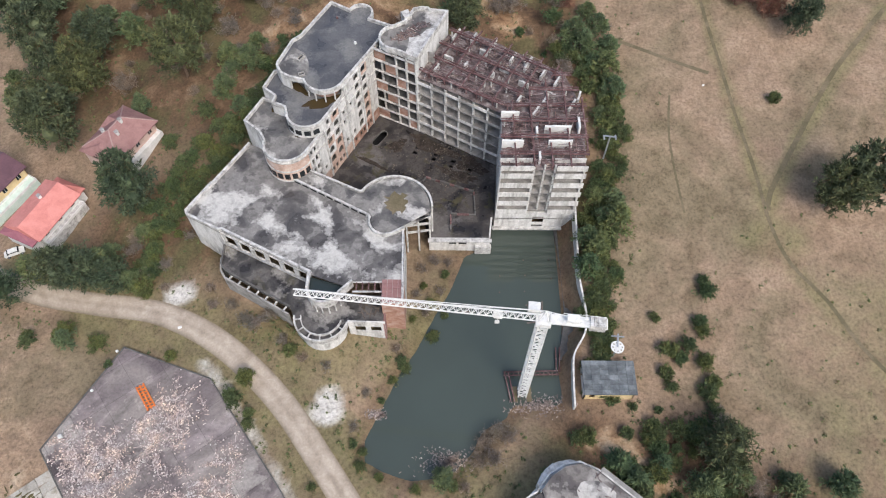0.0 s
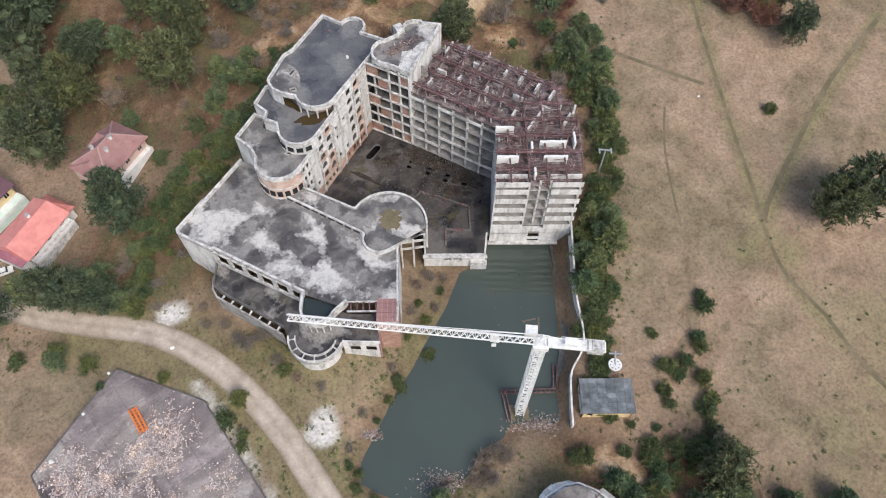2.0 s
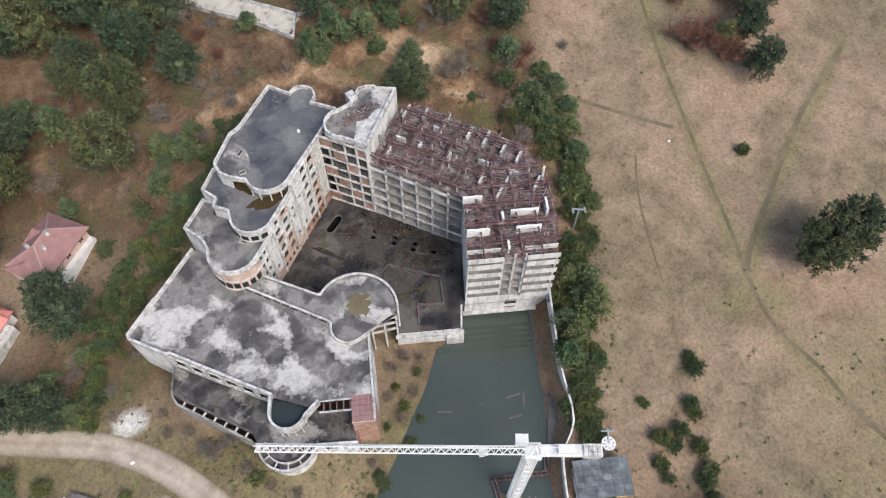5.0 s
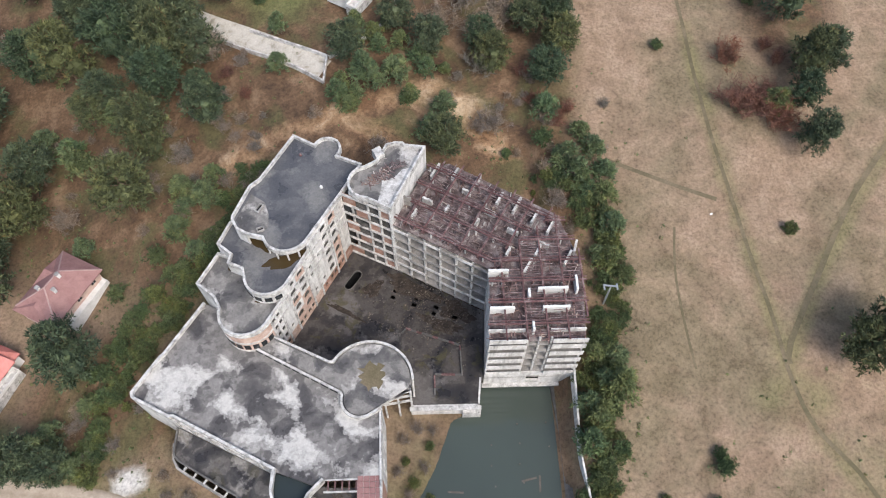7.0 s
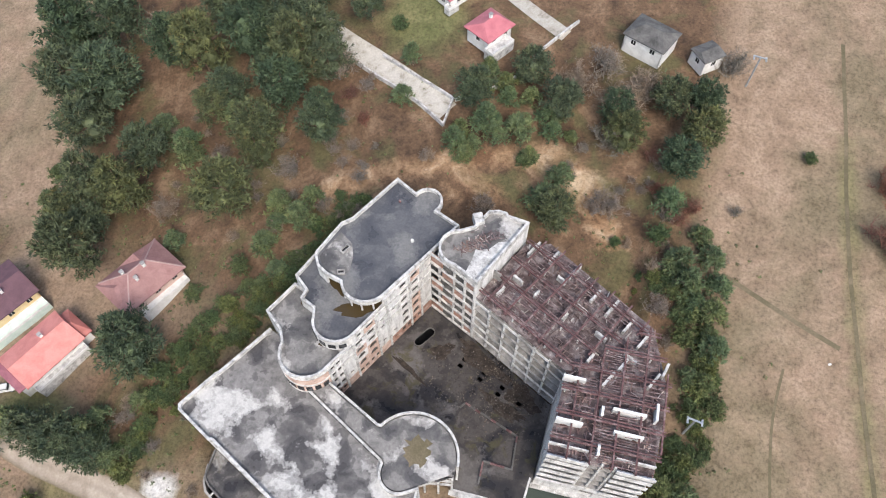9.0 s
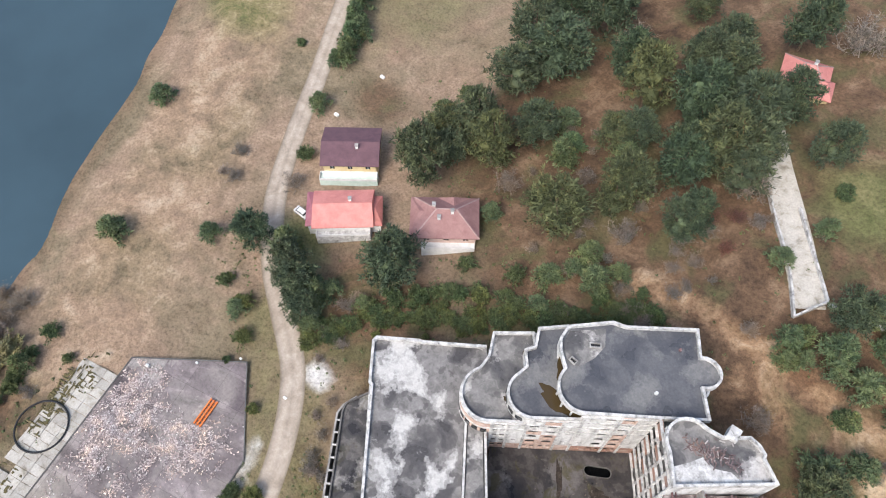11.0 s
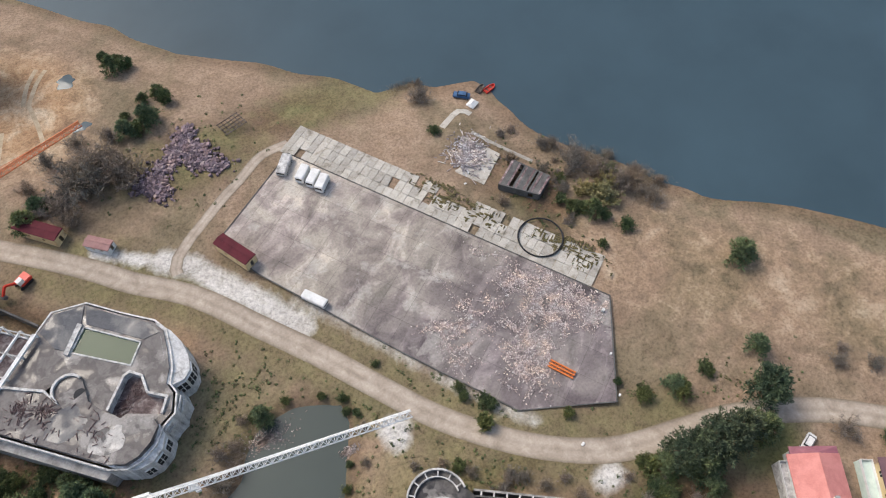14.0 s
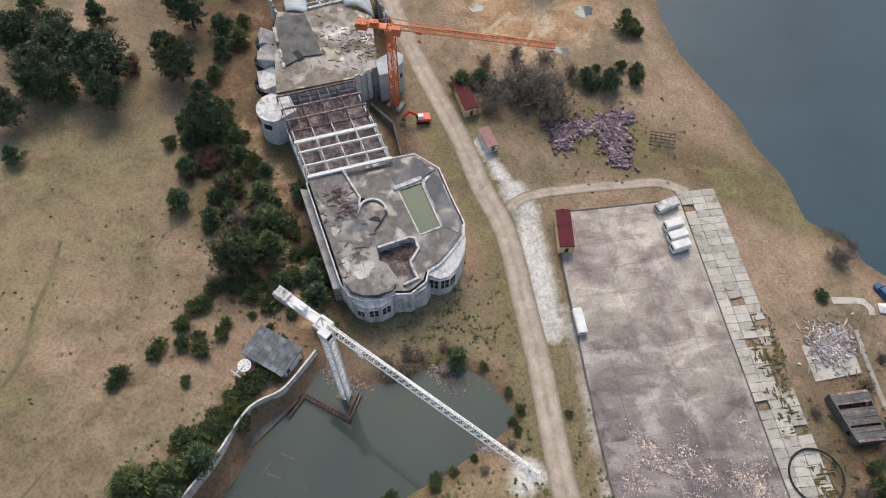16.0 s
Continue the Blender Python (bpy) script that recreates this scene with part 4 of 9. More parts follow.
# ---- the hotel shell ----
def hotel():
    H = thing("abandoned_hotel", "unfinished abandoned concrete hotel with stepped terraces round a courtyard", "building")
    rnd = random.Random(5)
    A = arc(-31.3, 90, 4.8, 172, 338, 14)
    B = arc(-27.5, 95.8, 4.2, 185, 338, 14)
    C = arc(-24.2, 103, 4.4, 188, 330, 14)
    bump = arc(-18.0, 121.3, 2.75, 155, -38, 12)
    BACK = [(-11.2, 117.5)] + bump[::-1] + [(-24.7, 124.9), (-30.2, 114.6), (-30.9, 113.9), (-31.9, 113.0), (-34.3, 106.4)]
    L3 = [(-34.3, 105.6), (-33.2, 103.6), (-31.2, 102.4)] + C[1:] + [(-14.8, 110.7)] + BACK
    L2 = [(-37.2, 102.2), (-34.5, 100.0), (-34.8, 98.2), (-32.1, 97.0)] + B + [(-20.4, 100.4), (-21.0, 104.0), (-31, 108.0), (-35.4, 107.0)]
    L1 = [(-40.7, 95.6), (-37.2, 92.8)] + A + [(-23.8, 93.9), (-24.5, 98.0), (-35.0, 101.0), (-37.6, 102.0)]
    full = [(-40.7, 95.6), (-37.2, 92.8)] + A + [(-14.8, 110.7)] + BACK + [(-37.6, 102.2)]
    low, mid, top = 18.3, 20.9, 23.7
    # solid west and north walls; floors inside, coloured dark for the rooms' shade
    levels = [3.7, 6.7, 9.7, 12.6, 15.5]
    for z in levels:
        bm = bmesh.new()
        prism(bm, offset(full, 0.45), z - 0.25, z)
        part("floor_slab", bm, M["dark_concrete"], H)
    bm = bmesh.new()
    ribbon(bm, BACK + [(-37.6, 102.2), (-40.7, 95.6), (-37.2, 92.8), A[0]], 0.4, -1.5, low, False)
    part("outer_wall", bm, M["plaster"], H)
    bm = bmesh.new()
    ribbon(bm, A, 0.4, 9.0, low, False)
    part("rounded_wall", bm, M["salmon"], H, "salmon rendered rounded end wall")
    for zz in (12.4, 15.4, 18.2):
        bm = bmesh.new()
        ribbon(bm, offset(A, -0.12, False), 0.14, zz - 0.15, zz + 0.2, False)
        part("ring_beam", bm, M["parapet"], H)
    # round end windows low down
    for k, a in enumerate(range(215, 325, 18)):
        p = (-31.3 + 4.75 * math.cos(radians(a)), 90 + 4.75 * math.sin(radians(a)))
        bm = bmesh.new()
        box(bm, (p[0], p[1], 13.9), (0.34, 1.05, 1.5), a)
        part("window", bm, M["glass_dark"], H)
    # roofs of the three steps
    for poly, zd, name, mat, wall_z in ((L1, low, "lower_terrace_roof", "roof_mixed", low), (L2, mid, "middle_terrace_roof", "roof_felt", low), (L3, top, "upper_roof", "roof_felt", mid)):
        bm = bmesh.new()
        prism(bm, offset(poly, 0.05), zd - 0.3, zd)
        part(name, bm, M[mat], H)
        bm = bmesh.new()
        ribbon(bm, poly, 0.42, zd - 0.45, zd + 0.75)
        part("parapet", bm, M["parapet"], H, "pale rounded concrete parapet")
    bm = bmesh.new()
    ribbon(bm, L2[:4] + B, 0.35, low, mid - 0.3, False)
    part("terrace_wall", bm, M["plaster"], H)
    bm = bmesh.new()
    ribbon(bm, L3[:3], 0.35, mid, top - 0.3, False)
    part("terrace_wall", bm, M["plaster"], H)
    Cw = arc(-24.2, 103, 4.1, 190, 330, 10)
    for i, (x, y) in enumerate(Cw):
        if i % 2 == 0:
            bm = bmesh.new()
            tube(bm, (x, y, mid), (x, y, top - 0.3), 0.17, 0.17, 8)
            part("round_column", bm, M["parapet"], H)
    bm = bmesh.new()
    ribbon(bm, arc(-24.2, 103.4, 3.2, 190, 330, 10), 0.25, mid, top - 0.3, False)
    part("recessed_wall", bm, M["brick"], H)
    for a in (200, 225, 250, 275, 300):
        p = (-27.5 + 4.22 * math.cos(radians(a)), 95.8 + 4.22 * math.sin(radians(a)))
        bm = bmesh.new()
        box(bm, (p[0], p[1], 19.7), (0.1, 1.3, 1.25), a)
        part("window", bm, M["glass_dark"], H)
    # broken corner of the upper roof, pale, with shafts
    bm = bmesh.new()
    prism(bm, [(-33.6, 105.8), (-32.0, 103.4), (-29.2, 102.9), (-27.6, 104.0), (-27.8, 107.0), (-28.8, 109.6), (-31.4, 111.4)], top, top + 0.06)
    part("screed_patch", bm, M["roof_mixed"], H, "pale broken screed")
    for (x, y, w, l, rz) in ((-29.6, 108.2, 0.9, 1.9, 60), (-28.9, 103.6, 0.9, 1.3, 20)):
        bm = bmesh.new()
        c, s = math.cos(radians(rz)), math.sin(radians(rz))
        q = [(x + u * c - v * s, y + u * s + v * c) for u, v in ((-l / 2, -w / 2), (l / 2, -w / 2), (l / 2, w / 2), (-l / 2, w / 2))]
        ribbon(bm, q, 0.18, top, top + 0.45)
        shaft = part("roof_shaft", bm, M["concrete"], H)
        # black sheet within the rim, in place of the shade down a shaft
        bm = bmesh.new()
        prism(bm, offset(q, 0.2), top + 0.06, top + 0.1)
        part("shaft_shade", bm, M["black"], shaft)
    # rust-brown rain water standing on the terraces
    for cx, cy, rx, ry, rz, zz in ((-24.6, 98.9, 4.0, 1.3, 22, mid), (-29.6, 102.4, 2.6, 0.8, -40, mid), (-27.2, 93.2, 2.6, 0.7, 25, low), (-34.2, 99.4, 1.3, 1.0, 10, low)):
        c, s = math.cos(radians(rz)), math.sin(radians(rz))
        bm = bmesh.new()
        ring = []
        for q in np.linspace(0, 2 * math.pi, 26, endpoint=False):
            w = 1 + 0.2 * math.sin(3 * q + cx) + 0.1 * math.sin(7 * q)
            ring.append((cx + rx * w * math.cos(q) * c - ry * w * math.sin(q) * s, cy + rx * w * math.cos(q) * s + ry * w * math.sin(q) * c))
        prism(bm, ring, zz, zz + 0.03)
        part("rust_puddle", bm, M["rust_water"], H, "rust-brown standing rain water")
    bm = bmesh.new()
    tube(bm, (-18.6, 112.6, top), (-18.6, 112.6, top + 0.5), 0.3, 0.26, 10)
    part("roof_vent", bm, M["white"], H, "small white roof vent")
    bm = bmesh.new()
    tube(bm, (-23.0, 120.2, top), (-23.0, 120.2, top + 0.45), 0.26, 0.22, 10)
    part("roof_vent", bm, M["rust"], H, "small rusty roof vent")
    # court face of the west wing: frame, brick and plaster infill with arched openings
    P0, P1 = Vector((-26.85, 88.2)), Vector((-14.8, 110.7))
    d = (P1 - P0)
    L = d.length
    d.normalize()
    nb = 9
    def height_at(s):
        return low if s < 6.6 else (mid if s < 13.6 else top)
    zs = levels + [low, mid, top]
    for b in range(nb):
        s0, s1 = L * b / nb, L * (b + 1) / nb
        a, c = P0 + d * s0, P0 + d * s1
        for z0, z1 in zip(zs[:-1], zs[1:]):
            if z1 > height_at((s0 + s1) / 2) + 0.1:
                continue
            bm = bmesh.new()
            w = s1 - s0
            style = "rpaappaap"[b]
            if style == "a" and z0 > 5:
                holes = [(w * 0.2, w * 0.8, z0 + 0.55, z1 - 0.35, True)]
            elif style == "r" or (style == "a" and z0 < 5):
                holes = [(w * 0.12, w * 0.42, z0 + 0.7, z1 - 0.6, False), (w * 0.58, w * 0.88, z0 + 0.7, z1 - 0.6, False)]
            else:
                holes = [(w * 0.35, w * 0.65, z0 + 1.0, z1 - 0.7, False)] if rnd.random() < 0.3 else []
            opening_wall(bm, a, c, z0, z1 - 0.02, 0.3, holes)
            brick = (style in "ra" and rnd.random() < (0.45 if b < 4 else 0.2)) or z0 < 6
            part("infill_wall", bm, M["brick" if z0 < 6 and b > 4 else "salmon"] if brick else M["plaster"], H, "salmon brick infill" if brick else "pale plastered infill")
        bm = bmesh.new()
        q = P0 + d * s0
        if b in (3, 6):
            continue
        box(bm, (q.x, q.y, (height_at(s0 + 0.5) - 1.5) / 2), (0.42, 0.36, height_at(s0 + 0.5) + 1.5), math.degrees(math.atan2(d.y, d.x)))
        part("column", bm, M["parapet"], H)
    for z in zs[4:]:
        s0 = 0 if z <= low + 0.1 else (6.6 if z <= mid + 0.1 else 13.6)
        bm = bmesh.new()
        a, c = P0 + d * s0, P1
        beam(bm, (a.x, a.y, z - 0.15), (c.x, c.y, z - 0.15), 0.34 if z < low else 0.36, 0.2)
        part("edge_beam", bm, M["parapet"], H)
    bm = bmesh.new()
    opening_wall(bm, P0, P1, -1.5, 3.6, 0.3, [(3, 6, 0, 3, False), (18, 21, 0, 3, False)])
    part("base_wall", bm, M["brick"], H)
    # inner partition, so that the openings look into closed rooms
    off = Vector((-d.y, d.x)) * 4.5
    bm = bmesh.new()
    a, c = P0 + off + d * 3, P1 + off
    beam(bm, (a.x, a.y, 8.5), (c.x, c.y, 8.5), 0.2, 19.0)
    part("inner_partition", bm, M["concrete"], H)
    # stair block
    S = [(-10.0, 108.3)] + [(-5.5, 105.9), (0.9, 119.9), (-3.0, 120.5), (-3.4, 121.0), (-4.9, 121.1), (-6.6, 120.6), (-8.4, 116.9)] + arc(-9.9, 112, 3.65, 100, 262, 12)
    bm = bmesh.new()
    prism(bm, offset(S, 0.05), 25.2, 25.5)
    part("stair_block_roof", bm, M["roof_mixed"], H)
    bm = bmesh.new()
    prism(bm, [(-8.0, 107.6), (-5.8, 106.6), (-1.6, 115.6), (-3.6, 115.0), (-5.0, 113.2), (-7.2, 112.6), (-7.4, 110.4)], 25.5, 25.53)
    part("lime_patch", bm, M["parapet"], H, "washed white lime on the roof")
    bm = bmesh.new()
    for k in range(150):
        t = rnd.random()
        x, y = -9.6 + 5.2 * t + rnd.gauss(0, 0.9), 111.8 + 4.6 * t + rnd.gauss(0, 0.8)
        box(bm, (x, y, 25.55 + rnd.uniform(0, 0.2)), (rnd.uniform(0.2, 1.3), rnd.uniform(0.08, 0.2), 0.1), rnd.uniform(0, 180), 0, rnd.gauss(0, 8))
    part("roof_debris", bm, M["roof_litter"], H)["kind"] = "stuff"
    bm = bmesh.new()
    ribbon(bm, S, 0.4, 24.9, 26.3)
    part("parapet", bm, M["parapet"], H)
    bm = bmesh.new()
    ribbon(bm, S[1:9], 0.35, -1.5, 24.9, False)
    part("stair_block_wall", bm, M["plaster"], H, "white stained plaster wall")
    bm = bmesh.new()
    box(bm, (-8.0, 118.5, 25.6), (1.7, 2.0, 2.0), 28)
    part("chimney_box", bm, M["parapet"], H)
    # floors coloured dark, as shade inside the block
    for z in levels + [18.5, 21.5]:
        bm = bmesh.new()
        prism(bm, offset(S, 0.3), z - 0.25, z)
        part("floor_slab", bm, M["dark_concrete"], H)
    for x, y in ((-13.2, 110.6), (-10.0, 108.6), (-7.8, 107.3), (-5.8, 106.2)):
        bm = bmesh.new()
        box(bm, (x, y, 11.8), (0.4, 0.4, 26.4), 28)
        part("column", bm, M["parapet"], H)
    # link facade between west wing and stair block
    a, c = (-14.8, 110.7), (-5.6, 106.05)
    for k, z in enumerate(levels + [18.5, 21.5, 24.4]):
        bm = bmesh.new()
        beam(bm, (*a, z - 0.15), (*c, z - 0.15), 0.4, 0.3)
        part("edge_beam", bm, M["parapet"], H)
        if z < 24:
            for j in range(4):
                p = Vector(a).lerp(Vector(c), j / 4)
                q = Vector(a).lerp(Vector(c), (j + 1) / 4)
                n = Vector((0.45, 0.89)) * (0.3 if (j + k) % 3 == 0 else 3.0)
                bm = bmesh.new()
                hgt = 2.7 if (j + k) % 3 == 0 else 1.0
                beam(bm, (p.x + n.x, p.y + n.y, z + hgt / 2), (q.x + n.x, q.y + n.y, z + hgt / 2), 0.2, hgt)
                part("infill_wall", bm, M["brick"], H, "salmon brick infill")
    bm = bmesh.new()
    beam(bm, (-13.6, 114.5, 11), (-2.0, 110, 11), 0.25, 25)
    part("inner_partition", bm, M["concrete"], H)
    # north wing and tower: open frame
    NW = [(-5.6, 106.0), (11.8, 96.2), (10.9, 82.2), (27.3, 82.2), (28.4, 96.6), (25.1, 107.4), (5.4, 119.8), (0.9, 118.6)]
    nz = [3.7, 6.8, 9.9, 13.0, 16.1, 19.2]
    for z in nz:
        bm = bmesh.new()
        prism(bm, NW, z - 0.22, z)
        part("floor_slab", bm, M["concrete"], H)
    bm = bmesh.new()
    prism(bm, offset(NW, 0.02), 20.55, 20.75)
    part("attic_deck", bm, M["deck"], H, "dark deck strewn with debris")
    bm = bmesh.new()
    ribbon(bm, NW[3:], 0.35, -1.5, 20.7, False)
    part("outer_wall", bm, M["plaster"], H)
    F0, F1 = Vector((-5.6, 106.0)), Vector((11.8, 96.2))
    fd = (F1 - F0).normalized()
    fn = Vector((-fd.y, fd.x))
    for j in range(7):
        p = F0.lerp(F1, j / 6) + fn * 0.3
        bm = bmesh.new()
        box(bm, (p.x, p.y, 9.6), (0.4, 0.4, 22.2), math.degrees(math.atan2(fd.y, fd.x)))
        part("column", bm, M["parapet"], H)
        for z in nz[1:]:
            if j < 6:
                a, c = F0.lerp(F1, j / 6), F0.lerp(F1, (j + 1) / 6)
                if not (j == 5 and z in (13.0, 9.9)) and rnd.random() < 0.85:
                    bm = bmesh.new()
                    beam(bm, (a.x, a.y, z + 0.1), (c.x, c.y, z + 0.1), 0.16, 0.75)
                    part("balcony_upstand", bm, M["plaster" if rnd.random() < 0.45 else "concrete"], H)
                bm = bmesh.new()
                a2, c2 = a + fn * 2.6, c + fn * 2.6
                w = (c2 - a2).length
                opening_wall(bm, a2, c2, z, z + 2.85 if z < 19 else 20.5, 0.2, [(w * 0.15, w * 0.42, z + 0.05, z + 1.28 if z > 19 else z + 2.2, False)] if z < 19 else [])
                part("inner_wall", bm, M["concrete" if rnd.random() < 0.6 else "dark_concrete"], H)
    # tower west wall
    bm = bmesh.new()
    opening_wall(bm, (11.8, 96.2), (10.9, 82.2), -1.5, 20.6, 0.3, [(2.0, 3.4, z + 0.3, z + 2.3, False) for z in nz[:5]] + [(9.5, 10.4, z + 0.8, z + 2.1, False) for z in nz[1:5]])
    part("tower_side_wall", bm, M["plaster"], H)
    # tower south face
    bm = bmesh.new()
    opening_wall(bm, (10.9, 82.2), (27.3, 82.2), -1.8, 5.8, 0.35, [(8.0, 10.4, 1.8, 4.2, False), (8.0, 10.4, 0.2, 1.2, False)])
    part("tower_base_wall", bm, M["plaster"], H, "white stained base wall")
    bm = bmesh.new()
    box(bm, (19.1, 81.9, 0.3), (17.0, 0.9, 0.35))
    part("base_ledge", bm, M["parapet"], H)
    for z in nz[1:] + [21.6]:
        for x0, x1 in ((10.9, 17.3), (21.6, 27.5)):
            bm = bmesh.new()
            box(bm, ((x0 + x1) / 2, 81.75, z + 0.05), (x1 - x0, 0.14, 1.5))
            box(bm, ((x0 + x1) / 2, 82.05, z - 0.6), (x1 - x0, 0.7, 0.16))
            part("balcony_front", bm, M["plaster"], H, "white board-marked balcony front")
        for x in (17.4, 19.4, 21.4):
            if z < 21:
                bm = bmesh.new()
                box(bm, (x, 82.35, z + 1.4), (0.35, 0.35, 2.9))
                part("column", bm, M["parapet"], H)
        if z < 21:
            bm = bmesh.new()
            box(bm, (14.0, 83.9, z + 1.45), (6.2, 0.2, 2.7))
            part("inner_wall", bm, M["plaster"], H)
            bm = bmesh.new()
            box(bm, (24.4, 83.9, z + 1.45), (6.0, 0.2, 2.7))
            part("inner_wall", bm, M["plaster"], H)
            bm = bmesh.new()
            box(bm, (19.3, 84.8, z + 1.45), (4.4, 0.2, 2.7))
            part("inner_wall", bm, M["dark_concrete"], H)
    # the open roof frame over the north wing and tower
    return H, NW

HOTEL, NWING = hotel()

def roof_frame():
    """The stripped roof: a grillage of rusty beams over attic walls, with broken laths and debris."""
    R = thing("roof_frame", "stripped rusty steel and timber roof frame over the hotel wing", "roof frame")
    rnd = random.Random(11)
    W = [(-5.0, 106.4), (11.4, 97.0), (25.0, 107.0), (5.6, 119.2), (1.4, 118.2)]
    T = [(10.9, 82.0), (27.5, 82.0), (28.4, 96.6), (25.2, 107.2), (11.9, 96.6)]
    z0 = 22.4
    def clip_line(p, d, poly):
        ts = []
        n = len(poly)
        for i in range(n):
            a, b = Vector(poly[i]), Vector(poly[(i + 1) % n])
            e = b - a
            den = d.x * e.y - d.y * e.x
            if abs(den) < 1e-6:
                continue
            t = ((a.x - p.x) * e.y - (a.y - p.y) * e.x) / den
            u = ((a.x - p.x) * d.y - (a.y - p.y) * d.x) / den
            if 0 <= u <= 1:
                ts.append(t)
        return (min(ts), max(ts)) if len(ts) >= 2 else None
    for poly, ang, step in ((W, -29.5, 4.4), (T, 0.0, 4.1)):
        d = Vector((math.cos(radians(ang)), math.sin(radians(ang))))
        n = Vector((-d.y, d.x))
        c = Vector((sum(x for x, y in poly) / len(poly), sum(y for x, y in poly) / len(poly)))
        for dirv, other, st in ((d, n, step), (n, d, step * 0.85)):
            for k in range(-6, 7):
                p = c + other * (k * st)
                r = clip_line(p, dirv, poly)
                if r is None or r[1] - r[0] < 1.5:
                    continue
                a, b = p + dirv * (r[0] - 0.3), p + dirv * (r[1] + 0.3)
                bm = bmesh.new()
                zz = z0 + rnd.uniform(-0.15, 0.15)
                beam(bm, (a.x, a.y, zz), (b.x, b.y, zz + rnd.uniform(-0.1, 0.1)), 0.27, 0.3)
                if dirv is d:
                    beam(bm, (a.x + n.x * 0.55, a.y + n.y * 0.55, zz + 0.05), (b.x + n.x * 0.55, b.y + n.y * 0.55, zz + 0.05), 0.16, 0.16)
                part("roof_beam", bm, M["rust"], R)
                L = r[1] - r[0]
                for q in range(int(L / 3.5) + 1):
                    s = p + dirv * (r[0] + 0.4 + q * 3.5)
                    if rnd.random() < 0.8 and inside(s.x, s.y, poly):
                        bm = bmesh.new()
                        box(bm, (s.x, s.y, (20.7 + zz) / 2), (0.24, 0.24, zz - 20.7), ang)
                        part("post", bm, M["parapet" if rnd.random() < 0.4 else "rust"], R)
        # batten fields bay by bay, with gaps, and fallen laths below
        xs, ys = [x for x, y in poly], [y for x, y in poly]
        made = 0
        rest = bmesh.new()
        for i in range(-7, 7):
            for j in range(-7, 7):
                o = c + d * ((i + 0.5) * step * 0.85) + n * ((j + 0.5) * step)
                if not inside(o.x, o.y, poly):
                    continue
                kind = rnd.random()
                if kind < 0.22:
                    continue
                lw, lh = step * 0.85, step
                q = -lh / 2 + 0.4
                gap = rnd.choice((0.38, 0.5, 0.75))
                while q < lh / 2 - 0.2:
                    if rnd.random() < 0.86:
                        l = lw * rnd.choice((0.98, 0.98, 0.98, 0.6))
                        sh = (lw - l) / 2 * rnd.choice((-1, 1))
                        m = o + n * q + d * sh
                        sk = rnd.gauss(0, 0.025)
                        a1, b1 = m - d * (l / 2) - n * sk * l, m + d * (l / 2) + n * sk * l
                        if inside(a1.x, a1.y, poly) and inside(b1.x, b1.y, poly):
                            zz = z0 - 0.3 + rnd.uniform(-0.1, 0.06)
                            if made < 150:
                                bm = bmesh.new()
                                beam(bm, (a1.x, a1.y, zz), (b1.x, b1.y, zz), 0.13, 0.07)
                                part("lath", bm, M["lath"], R)
                                made += 1
                            else:
                                beam(rest, (a1.x, a1.y, zz), (b1.x, b1.y, zz), 0.13, 0.07)
                    q += gap
        k = 0
        while k < 520:
            x, y = rnd.uniform(min(xs), max(xs)), rnd.uniform(min(ys), max(ys))
            if not inside(x, y, poly):
                continue
            k += 1
            box(rest, (x, y, 20.8 + rnd.uniform(0, 0.4)), (rnd.uniform(0.3, 1.9), rnd.uniform(0.06, 0.22), 0.08), ang + rnd.choice((0, 90)) + rnd.gauss(0, rnd.choice((4, 8, 40))), rnd.gauss(0, 8), rnd.gauss(0, 8))
        ob = part("battens_and_debris", rest, M["roof_litter"], R, "broken battens and debris")
        ob["kind"] = "stuff"
    # standing fragments of white attic wall
    for x, y, l, rz in ((13.2, 94.8, 3.6, 0), (22.4, 91.2, 5.2, 0), (13.4, 87.6, 4.2, 0), (22.6, 87.6, 4.6, 0), (18.4, 84.2, 1.6, 90), (18.2, 90.4, 1.6, 90), (25.8, 97.6, 3.2, 60), (20.6, 99.2, 2.6, 60),
                        (-1.5, 107.6, 2.0, 60), (6.4, 116.6, 2.6, 60), (14.5, 110.6, 2.8, 60), (10.0, 105.4, 1.5, 60), (4.6, 108.6, 1.4, 60), (16.4, 103.4, 2.2, -30), (20.6, 106.2, 3.0, 60), (8.4, 112.4, 1.8, -30), (26.6, 92.2, 2.8, 90), (15.2, 99.0, 1.8, 60), (2.6, 117.4, 3.4, 60), (10.4, 114.6, 3.4, 60), (17.6, 109.0, 3.6, 60), (23.4, 104.2, 3.4, 60), (1.0, 110.6, 2.0, -30), (12.6, 107.6, 2.2, -30), (18.6, 96.2, 3.4, 60), (21.6, 100.6, 2.4, -30), (27.4, 99.8, 2.6, 72)):
        bm = bmesh.new()
        c, s = math.cos(radians(rz)), math.sin(radians(rz))
        nrag = 5
        lo, hi = [], []
        for t in (-0.2, 0.2):
            for k in range(nrag + 1):
                u = -l / 2 + l * k / nrag
                X, Y = x + u * c - t * s, y + u * s + t * c
                lo.append(bm.verts.new((X, Y, 20.72)))
                hi.append(bm.verts.new((X, Y, (22.9 if y < 96 else 22.2) + 0.08 * math.sin(k * 2.1 + x))))
        m = nrag + 1
        for k in range(nrag):
            bm.faces.new((lo[k], lo[k + 1], hi[k + 1], hi[k]))
            bm.faces.new((lo[m + k], hi[m + k], hi[m + k + 1], lo[m + k + 1]))
